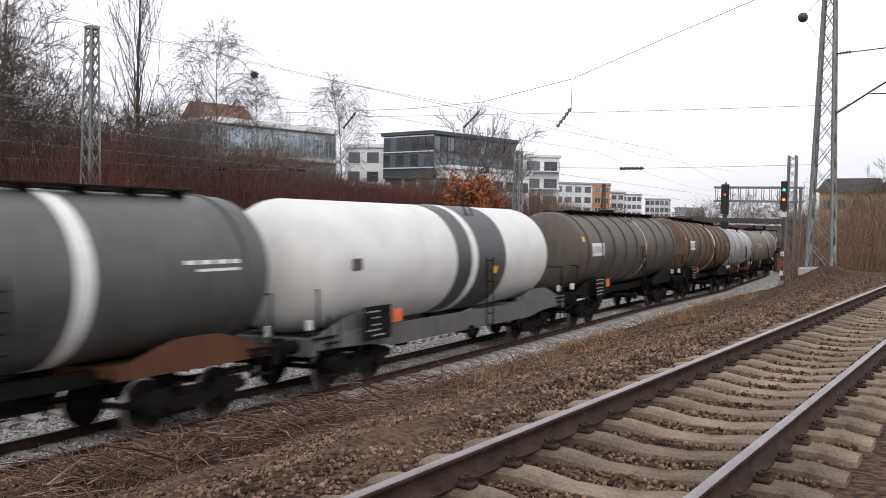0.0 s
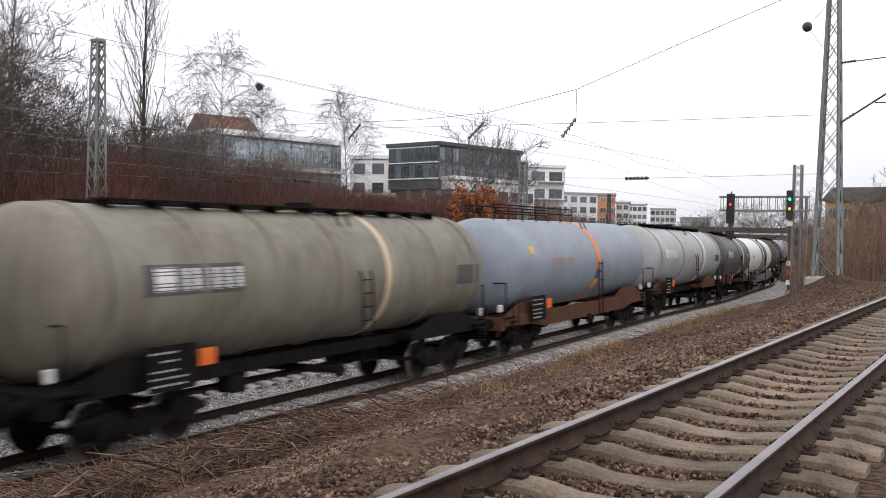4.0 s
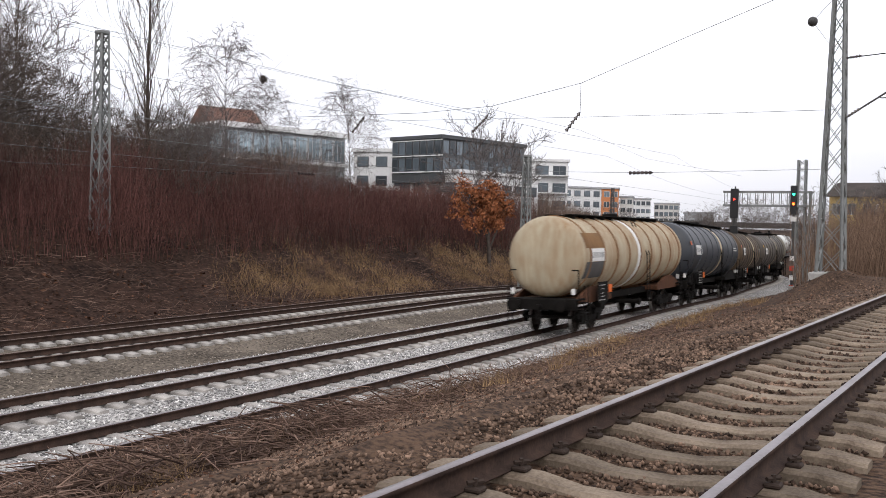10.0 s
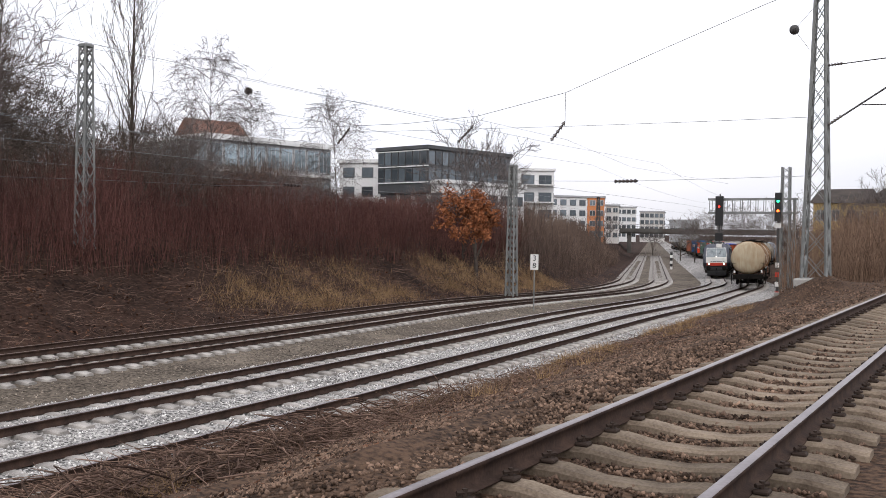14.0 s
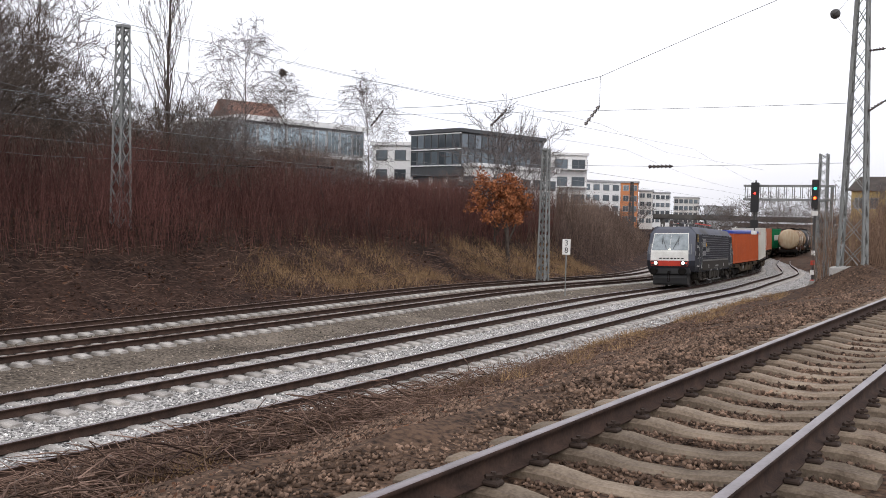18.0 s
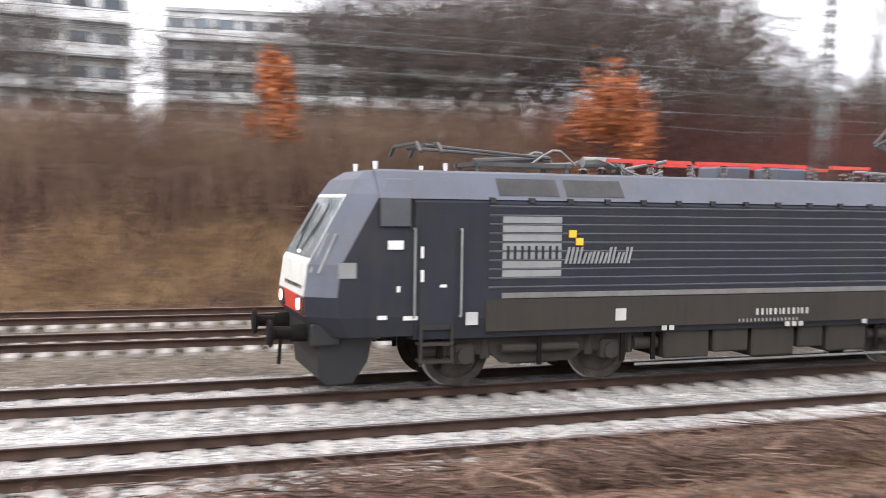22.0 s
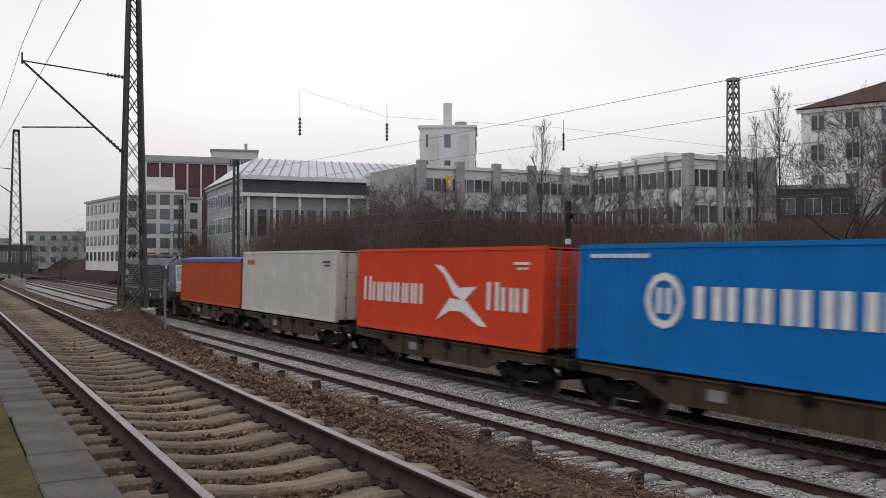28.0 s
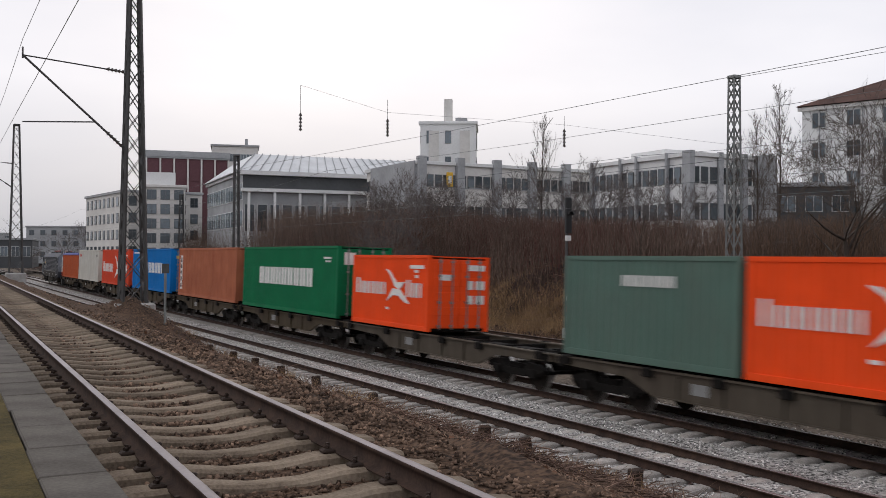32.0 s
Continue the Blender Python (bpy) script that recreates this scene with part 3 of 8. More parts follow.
def bogie_frame_mesh():
    bm = bmesh.new()
    for sx in (-1, 1):
        x = sx * 1.0
        prism(bm, [(-1.45, 0.62), (-1.2, 0.74), (-0.6, 0.78), (-0.42, 0.56), (0.42, 0.56), (0.6, 0.78), (1.2, 0.74), (1.45, 0.62), (1.3, 0.5), (0.7, 0.5), (0.5, 0.36), (-0.5, 0.36), (-0.7, 0.5), (-1.3, 0.5)], 'x', x - 0.07, x + 0.07)
        for y in (-0.9, 0.9):
            box(bm, x - 0.12, x + 0.12, y - 0.17, y + 0.17, 0.33, 0.6, 0.03)
            for dy in (-0.26, 0.26):
                rod(bm, (x, y + dy, 0.42), (x, y + dy, 0.68), 0.075, 8)
        for dy in (-0.22, 0, 0.22):
            rod(bm, (x, dy, 0.4), (x, dy, 0.72), 0.085, 8)
    box(bm, -1.0, 1.0, -0.2, 0.2, 0.42, 0.66, 0.03)
    box(bm, -0.35, 0.35, -0.35, 0.35, 0.6, 0.9, 0.05)
    for y in (-1.45, 1.45):
        bar(bm, (-1, y, 0.55), (1, y, 0.55), 0.1, 0.1)
    return mesh_from(bm, "bogie_frame", M['under'])


BOGIE = bogie_frame_mesh()


def buffer_mesh():
    bm = bmesh.new()
    lathe_y(bm, [(-0.1, 0), (-0.1, 0.16), (0.22, 0.14), (0.22, 0.10), (0.52, 0.10), (0.53, 0.17), (0.55, 0.23), (0.59, 0.24), (0.62, 0.15), (0.62, 0)], 18)
    return mesh_from(bm, "buffer", M['under'])


BUFFER = buffer_mesh()


def coupling_mesh():
    bm = bmesh.new()
    prism(bm, [(-0.06, -0.02), (0.06, -0.02), (0.07, -0.12), (0.03, -0.2), (-0.03, -0.2), (-0.07, -0.12)], 'y', 0.0, 0.32)
    return mesh_from(bm, "coupling_hook", M['under'])


def link_mesh():
    bm = bmesh.new()
    for z0 in (-0.16,):
        for x in (-0.06, 0.06):
            bar(bm, (x, 0.2, z0), (x, 0.24, z0 - 0.5), 0.04, 0.04)
        bar(bm, (-0.08, 0.24, z0 - 0.5), (0.08, 0.24, z0 - 0.5), 0.045, 0.045)
    return mesh_from(bm, "coupling_link", M['under'])


COUPLING = coupling_mesh()
LINK = link_mesh()


def running_gear(root, length, spacing):
    for sy in (-1, 1):
        b = share("bogie", BOGIE, root, pose(0, sy * spacing / 2, 0))
        for y in (-0.9, 0.9):
            for sx in (-1, 1):
                share("wheel", WHEEL, b, pose(sx * 0.76, y, 0.46, 0, 0, 0 if sx < 0 else 180))
        for sx in (-1, 1):
            share("buffer", BUFFER, root, pose(sx * 0.875, sy * (length / 2 - 0.62), 1.06, 0, 0, 0 if sy > 0 else 180))
        share("coupling_hook", COUPLING, root, pose(0, sy * (length / 2 - 0.45), 1.08, 0, 0, 0 if sy > 0 else 180))
        share("coupling_link", LINK, root, pose(0, sy * (length / 2 - 0.45), 1.08, 0, 0, 0 if sy > 0 else 180))


L_MARK = mat("grey_white_mark", (0.48, 0.47, 0.45), (0.36, 0.35, 0.33), rough=0.6)
TANK_L = 15.75
_b = bmesh.new()
box(_b, -0.07, 0.07, -0.05, 0.05, -0.11, 0.11, 0.02)
LAMP_ME = mesh_from(_b, "lamp_bracket", M['white'])


def arc_strip(bm, r, y0, y1, a0, a1, zc, lift=0.006, seg=8):
    """A patch that lies on the round shell, between two angles measured from the top."""
    ring = []
    for y in (y0, y1):
        ring.append([bm.verts.new(((r + lift) * math.sin(radians(a0 + (a1 - a0) * k / seg)), y, zc + (r + lift) * math.cos(radians(a0 + (a1 - a0) * k / seg)))) for k in range(seg + 1)])
    for k in range(seg):
        bm.faces.new((ring[0][k], ring[0][k + 1], ring[1][k + 1], ring[1][k]))
    return bm


def tank_wagon(label, paint, band_y=None, band=None, band_w=0.34, stripe=None, ribs=0, radius=1.46, zc=2.72, length=14.6, shift=0.0, dome=0.55, rail=None, walkway=True, rib_paint=None, marks=(), sill_paint=None, panel_y=-5.6, gas=False, saddle=None):
    root = tagged(empty("tank_wagon"), label, "tank wagon", "tank wagons of the freight train")
    h = length / 2
    bm = bmesh.new()
    prof = [(-h, 0)]
    for k in range(1, 9):
        a = k / 8 * math.pi / 2
        prof.append((-h + dome * (1 - math.cos(a)), radius * math.sin(a) ** 0.8))
    body = [(y, radius) for y in np.linspace(-h + dome + 0.2, h - dome - 0.2, 14)]
    prof += body + [(-y, r) for y, r in prof[::-1]]
    lathe_y(bm, [(y + shift, r) for y, r in prof], 56, zc)
    part("tank", bm, paint, root, smooth=True)
    if ribs:
        for y in np.linspace(-h + dome + 0.5 + shift, h - dome - 0.5 + shift, ribs):
            bm = bmesh.new()
            lathe_y(bm, [(y - 0.06, radius - 0.01), (y - 0.05, radius + 0.035), (y + 0.05, radius + 0.035), (y + 0.06, radius - 0.01)], 56, zc)
            part("stiffening_ring", bm, rib_paint or paint, root, smooth=True)
    if band:
        bm = bmesh.new()
        lathe_y(bm, [(band_y - band_w / 2, radius - 0.01), (band_y - band_w / 2, radius + 0.012), (band_y + band_w / 2, radius + 0.012), (band_y + band_w / 2, radius - 0.01)], 56, zc)
        part("painted_band", bm, band, root, smooth=True)
    if stripe:
        bm = bmesh.new()
        a, b = stripe
        lathe_y(bm, [(a, radius - 0.01), (a, radius + 0.02), (b, radius + 0.02), (b, radius - 0.01)], 56, zc)
        part("painted_band", bm, M['white'], root, smooth=True)
    for mname, mk in marks:
        for y0, y1, a0, a1 in mk:
            for sgn in (1, -1):
                bm = bmesh.new()
                arc_strip(bm, radius, y0 * sgn, y1 * sgn, a0 * sgn, a1 * sgn, zc, 0.016)
                bmesh.ops.recalc_face_normals(bm, faces=bm.faces)
                part("marking", bm, M[mname], root)
    # underframe
    sill = sill_paint or M['under']
    bm = bmesh.new()
    L = TANK_L / 2 - 0.62
    for sx in (-1, 1):
        if gas:
            prism(bm, [(-L, 1.28), (L, 1.28), (L, 0.98), (5.2, 0.92), (4.2, 0.78), (-4.2, 0.78), (-5.2, 0.92), (-L, 0.98)], 'x', sx * 1.28 - 0.06, sx * 1.28 + 0.06)
        else:
            box(bm, sx * 0.55 - 0.1, sx * 0.55 + 0.1, -L, L, 0.95, 1.2)
    for y in (-L, L):
        box(bm, -1.3, 1.3, y - 0.12, y + 0.12, 0.85, 1.25, 0.02)
    part("underframe", bm, sill, root)
    for y in (-5.2, 5.2):
        bm = bmesh.new()
        for sx in (-1, 1):
            prism(bm, [(y - 1.9, 1.05), (y + 1.9, 1.05), (y + 1.9, 1.22), (y + 1.0, 1.5), (y + 0.5, 1.62), (y - 0.5, 1.62), (y - 1.0, 1.5), (y - 1.9, 1.22)], 'x', sx * 1.2 - 0.05, sx * 1.2 + 0.05)
        box(bm, -1.2, 1.2, y - 1.8, y + 1.8, 1.05, 1.24, 0.02)
        part("saddle", bm, saddle or sill, root)
    for sy in (-1, 1):
        bm = bmesh.new()
        box(bm, -1.38, 1.38, sy * 6.9 - 0.45, sy * 6.9 + 0.35, 1.2, 1.25)
        for sx in (-1, 1):
            rod(bm, (sx * 1.3, sy * 7.1, 1.25), (sx * 1.3, sy * 7.1, 2.25), 0.02, 6)
        rod(bm, (-1.3, sy * 7.1, 2.25), (-0.5, sy * 7.1, 2.25), 0.02, 6)
        rod(bm, (0.5, sy * 7.1, 2.25), (1.3, sy * 7.1, 2.25), 0.02, 6)
        part("end_platform", bm, M['under'], root)
        for sx in (-1, 1):
            bm = bmesh.new()
            for z in (0.4, 0.75, 1.1):
                box(bm, sx * 1.36 - 0.12, sx * 1.36 + 0.12, sy * 6.75 - 0.2, sy * 6.75 + 0.2, z - 0.015, z + 0.015)
            for dy in (-0.2, 0.2):
                rod(bm, (sx * 1.46, sy * 6.75 + dy, 0.38), (sx * 1.46, sy * 6.75 + dy, 1.7), 0.018, 5)
            part("step", bm, M['under'], root)
    if walkway:
        bm = bmesh.new()
        for x in (-0.42, 0.42):
            box(bm, x - 0.16, x + 0.16, -h + 1.6, h - 1.6, zc + radius + 0.05, zc + radius + 0.08)
        for y in np.arange(-h + 1.8, h - 1.7, 1.1):
            bar(bm, (-0.6, y, zc + radius - 0.02), (0.6, y, zc + radius - 0.02), 0.04, 0.14)
        part("walkway", bm, M['under'], root)
        bm = bmesh.new()
        lathe_y(bm, [(-0.12, 0), (-0.12, 0.33), (0.12, 0.33), (0.14, 0.26), (0.14, 0)], 20)
        bmesh.ops.rotate(bm, matrix=Matrix.Rotation(radians(90), 3, 'X'), verts=bm.verts)
        bmesh.ops.translate(bm, vec=(0, 0.4, zc + radius + 0.08), verts=bm.verts)
        part("manhole", bm, M['under'], root)
    if rail:
        for x in (-0.5, 0.5):
            bm = bmesh.new()
            for z in (0.22, 0.42):
                rod(bm, (x, rail[0], zc + radius + z), (x, rail[1], zc + radius + z), 0.02, 6)
            for y in np.arange(rail[0], rail[1] + 0.01, (rail[1] - rail[0]) / 6):
                rod(bm, (x, y, zc + radius - 0.12), (x, y, zc + radius + 0.42), 0.02, 6)
            part("roof_railing", bm, M['under'], root)
    # ladder at the middle
    for sx in (-1, 1):
        bm = bmesh.new()
        for dy in (-0.2, 0.2):
            rod(bm, (sx * 1.52, 0.9 + dy, 0.8), (sx * 1.52, 0.9 + dy, 2.7), 0.02, 6)
            rod(bm, (sx * 1.52, 0.9 + dy, 2.7), (sx * 0.75, 0.9 + dy, zc + radius), 0.02, 6)
        for z in np.arange(0.85, 2.7, 0.3):
            rod(bm, (sx * 1.52, 0.7, z), (sx * 1.52, 1.1, z), 0.015, 5)
        part("ladder", bm, M['under'], root)
    # outlet valve and pipe, brake gear
    bm = bmesh.new()
    rod(bm, (-1.3, 0, 0.75), (1.3, 0, 0.75), 0.09, 10)
    for sx in (-1, 1):
        rod(bm, (sx * 1.3, 0, 0.75), (sx * 1.42, 0, 0.75), 0.14, 10)
    rod(bm, (0, 0, 0.75), (0, 0, 1.3), 0.13, 10)
    part("outlet_pipe", bm, M['under'], root)
    bm = bmesh.new()
    rod(bm, (-0.3, 2.0, 0.7), (-0.3, 3.1, 0.7), 0.2, 12)
    box(bm, 0.2, 0.6, -2.6, -2.1, 0.55, 0.95, 0.03)
    rod(bm, (0, -5.2, 0.65), (0, 5.2, 0.65), 0.03, 6)
    part("brake_gear", bm, M['under'], root)
    # data boards and hazard placard
    for sgn in (1, -1):
        bm = bmesh.new()
        box(bm, sgn * 1.5 - 0.012, sgn * 1.5 + 0.012, min(sgn * panel_y, sgn * (panel_y + 1.1)), max(sgn * panel_y, sgn * (panel_y + 1.1)), 1.02, 1.78)
        pl = part("data_board", bm, M['under'], root, "black data board with white lettering")
        bm = bmesh.new()
        rr = random.Random(len(label))
        for z in (1.12, 1.24, 1.36, 1.52, 1.66):
            y = panel_y + 0.06 + rr.choice((0, 0, 0.25))
            while y < panel_y + rr.uniform(0.5, 0.95):
                w = rr.uniform(0.04, 0.13)
                a, b2 = sorted((sgn * y, sgn * min(y + w, panel_y + 1.04)))
                box(bm, sgn * 1.513 - 0.003, sgn * 1.513 + 0.003, a, b2, z - 0.018, z + 0.018)
                y += w + 0.05
        tagged(part("lettering", bm, L_MARK, pl), kind="stuff")
        a, b2 = sorted((sgn * (panel_y + 1.2), sgn * (panel_y + 1.6)))
        bm = bmesh.new()
        box(bm, sgn * 1.5 - 0.01, sgn * 1.5 + 0.01, a, b2, 1.35, 1.65, 0.004)
        part("hazard_placard", bm, M['orange'], root, "orange hazard placard")
    running_gear(root, TANK_L, 10.4)
    # tail lamp brackets
    for sy in (-1, 1):
        for sx in (-1, 1):
            share("lamp_bracket", LAMP_ME, root, pose(sx * 1.15, sy * 7.22, 1.5))
    return root


P_DARK = grime("dark_grey_tank_paint", (0.10, 0.098, 0.095), (0.05, 0.044, 0.038), rough=0.5, amount=0.6)
P_WHITE = grime("white_tank_paint", (0.72, 0.72, 0.68), (0.5, 0.47, 0.41), rough=0.4, amount=0.25)
P_BROWN = grime("dirty_brown_grey_tank", (0.105, 0.088, 0.07), (0.06, 0.046, 0.035), rough=0.6, amount=0.8)
P_BROWN2 = grime("dirty_umber_tank", (0.19, 0.135, 0.088), (0.06, 0.044, 0.032), rough=0.66, amount=0.85)
P_GREY = grime("light_grey_tank_paint", (0.42, 0.43, 0.43), (0.27, 0.26, 0.24), rough=0.5, amount=0.5)
P_BLUE = grime("faded_blue_grey_tank", (0.27, 0.32, 0.38), (0.20, 0.185, 0.185), rough=0.5, amount=0.6)
P_OLIVE = grime("dirty_olive_tank", (0.24, 0.22, 0.17), (0.12, 0.10, 0.075), rough=0.6, amount=0.8)
P_NAVY = grime("blue_black_tank", (0.04, 0.048, 0.06), (0.06, 0.055, 0.05), rough=0.5, amount=0.5)
P_BEIGE = grime("rust_stained_beige_tank", (0.48, 0.41, 0.29), (0.29, 0.17, 0.085), rough=0.66, amount=0.75)
P_RIB = grime("rusty_ring_paint", (0.30, 0.17, 0.085), (0.15, 0.08, 0.045), rough=0.8)
P_RIB_G = grime("stained_grey_ring_paint", (0.30, 0.29, 0.27), (0.19, 0.16, 0.13), rough=0.6)
P_RIB_D = grime("dark_ring_paint", (0.09, 0.085, 0.08), (0.05, 0.045, 0.04), rough=0.7)
P_CREAM = grime("cream_band", (0.68, 0.55, 0.35), (0.45, 0.35, 0.22), rough=0.5, amount=0.5)
P_ORB = grime("orange_band", (0.75, 0.24, 0.05), (0.45, 0.18, 0.07), rough=0.5, amount=0.4)
P_DBAND = grime("dark_band", (0.055, 0.06, 0.065), (0.08, 0.07, 0.06), rough=0.5)
P_GREYSILL = grime("grey_sill", (0.14, 0.142, 0.145), (0.07, 0.062, 0.055), rough=0.6)
P_RUSTSILL = grime("rusty_saddle", (0.13, 0.058, 0.032), (0.06, 0.034, 0.024), rough=0.8)

# letters on the shells as plain bars: (y from, y to, angle from the top, angle to)
NAME_BIG = [(-5.36, -4.9, 76, 92)] + [(y, y + 0.14, 77, 92) for y in (-4.72, -4.46, -4.18, -3.92, -3.64, -3.36)]
PLATE = [(-5.87, -4.47, 78, 97)]
PLATE_BARS = [(y, y + 0.12, 83, 92) for y in (-5.7, -5.5, -5.3, -5.1, -4.9, -4.7)]
NUM_BARS = [(4.6, 4.9, 80, 83), (5.0, 5.3, 80, 83), (5.4, 5.7, 80, 83), (5.8, 6.0, 80, 83), (4.9, 6.0, 86, 88)]
M['patch_brown'] = grime("brown_repair_patch", (0.24, 0.13, 0.055), (0.14, 0.08, 0.04), rough=0.7)
M['patch_grey'] = grime("grey_repair_patch", (0.12, 0.115, 0.11), (0.07, 0.064, 0.06), rough=0.7)
M['letter_grey'] = mat("faded_grey_lettering", (0.30, 0.30, 0.29), rough=0.7)
M['letter_orange'] = mat("faded_orange_lettering", (0.42, 0.24, 0.18), (0.32, 0.25, 0.24), rough=0.7)
M['blue_mark'] = mat("blue_marking", (0.03, 0.10, 0.32), rough=0.6)
HAZARD = [('yellow', [(-1.0, -0.72, 84, 92)]), ('orange', [(-1.0, -0.72, 93, 101)])]
BOARD = [('white', PLATE), ('letter_grey', PLATE_BARS)]


def tank_train():
    """Wagons from the tail of the train to its head."""
    ws = []
    hoop_ends = dict(ribs=9)
    ws.append(tank_wagon("rust-stained beige tank wagon with hoops and a white band", P_BEIGE, -0.2, M['white'], 0.4, rib_paint=P_RIB, marks=[('patch_brown', [(-6.7, -4.6, 55, 78)]), ('patch_grey', [(-6.7, -4.6, 97.5, 122)]), ('white', [(-6.3, -4.75, 79, 97)]), ('letter_grey', [(y, y + 0.13, 84, 92) for y in (-6.1, -5.86, -5.62, -5.38, -5.14, -4.98)])], saddle=P_RUSTSILL, **hoop_ends))
    ws.append(tank_wagon("blue-black tank wagon with hoops and a cream band", P_NAVY, 1.0, P_CREAM, 0.34, rib_paint=P_NAVY, marks=BOARD + [('white', NUM_BARS), ('orange', [(-7.0, -6.75, 70, 78)])], **hoop_ends))
    ws.append(tank_wagon("dirty brown tank wagon with hoops and a cream band", P_BROWN2, 1.05, P_CREAM, 0.34, rib_paint=P_RIB_D, marks=BOARD + [('letter_grey', NUM_BARS), ('orange', [(-7.0, -6.75, 72, 78)])], **hoop_ends))
    ws.append(tank_wagon("grimy umber tank wagon with hoops and a cream band", P_BROWN, 1.55, P_CREAM, 0.34, rib_paint=P_RIB_D, marks=BOARD + [('yellow', [(-6.85, -6.6, 68, 76)])], **hoop_ends))
    ws.append(tank_wagon("dirty olive tank wagon with a cream band", P_OLIVE, 2.0, P_CREAM, 0.4, ribs=7, rib_paint=P_OLIVE, marks=(('patch_grey', [(-5.6, -3.2, 74, 94)]), ('white', NAME_BIG), ('patch_grey', [(5.3, 6.5, 84, 104)]))))
    ws.append(tank_wagon("faded blue-grey gas tank wagon with an orange band", P_BLUE, 0.72, P_ORB, 0.4, ribs=0, radius=1.5, dome=0.9, walkway=False, rail=(-6.2, 0.6), sill_paint=P_RUSTSILL, gas=True, marks=(('letter_orange', [(y, y + 0.2, 82, 90) for y in (-3.9, -3.6, -3.3, -3.0, -2.4, -2.1)]), ('blue_mark', [(0.5, 0.94, 100, 114)]), ('yellow', [(0.5, 0.94, 114, 128), (-5.6, -5.3, 66, 76)]))))
    ws.append(tank_wagon("light grey tank wagon with a white band", P_GREY, 3.0, M['white'], 0.36, ribs=4, rib_paint=P_RIB_G, length=15.0, shift=0.25, saddle=P_RUSTSILL, marks=[('white', NAME_BIG), ('patch_grey', [(5.6, 6.7, 86, 100)])] + HAZARD))
    ws.append(tank_wagon("dark grey tank wagon with a white band and white company bars", P_DARK, 2.5, M['white'], 0.36, ribs=3, rib_paint=P_DARK, marks=[('white', NAME_BIG), ('white', NUM_BARS)] + HAZARD, saddle=P_RUSTSILL))
    wg = tank_wagon("clean white gas tank wagon with a dark band split by white", P_WHITE, 0.5, P_DBAND, 3.1, ribs=0, radius=1.5, length=13.7, shift=-0.75, dome=0.95, walkway=False, sill_paint=P_GREYSILL, gas=True, marks=(('yellow', [(1.2, 1.5, 99, 107)]), ('patch_grey', [(-6.1, -5.7, 84, 94)])), stripe=(-0.2, 0.16))
    ws.append(wg)
    kinds = [3, 2, 6, 4, 5, 6, 4, 1, 3]
    for k in kinds:
        ws.append(copy_thing(ws[k], Matrix()))
    return ws


TANKERS = tank_train()

def insulator(bm, a, b, n=4, r=0.07):
    a, b = Vector(a), Vector(b)
    for k in range(n):
        p = a + (b - a) * (k + 0.2) / n
        q = a + (b - a) * (k + 0.8) / n
        rod(bm, p, q, r, 10, r * 0.45)
    rod(bm, a, b, r * 0.35, 6)


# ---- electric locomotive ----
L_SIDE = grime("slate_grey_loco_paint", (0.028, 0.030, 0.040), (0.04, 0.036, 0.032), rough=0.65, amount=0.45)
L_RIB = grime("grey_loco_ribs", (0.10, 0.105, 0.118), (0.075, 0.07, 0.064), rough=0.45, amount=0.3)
L_ROOF = grime("blue_grey_loco_roof", (0.125, 0.135, 0.165), (0.11, 0.10, 0.09), rough=0.66, amount=0.4)
L_SKIRT = grime("dusty_loco_skirt", (0.040, 0.036, 0.031), (0.052, 0.043, 0.034), rough=0.75, amount=0.6)
L_FRONT = mat("pale_loco_front", (0.70, 0.70, 0.66), (0.52, 0.51, 0.47), rough=0.4, scale=2, fine=15)
L_PANEL = mat("light_grey_panel", (0.24, 0.245, 0.24), (0.19, 0.19, 0.185), rough=0.5)
L_RED = mat("red_busbar", (0.62, 0.05, 0.03), (0.45, 0.04, 0.03), rough=0.5)
GLASS = mat("dark_window_glass", (0.03, 0.035, 0.04), (0.02, 0.023, 0.026), rough=0.08, coat=0.5)
# windscreen base colour is raised to a pale tone for the reflected sky
SKY_SCREEN = mat("sky_pale_windscreen", (0.30, 0.34, 0.35), (0.16, 0.19, 0.20), rough=0.06, coat=0.6)
L_STRIPE = mat("pale_grey_stripe", (0.17, 0.165, 0.15), (0.11, 0.105, 0.095), rough=0.6)
LAMP = glow("head_lamp", (1.0, 0.93, 0.78), 3.0)


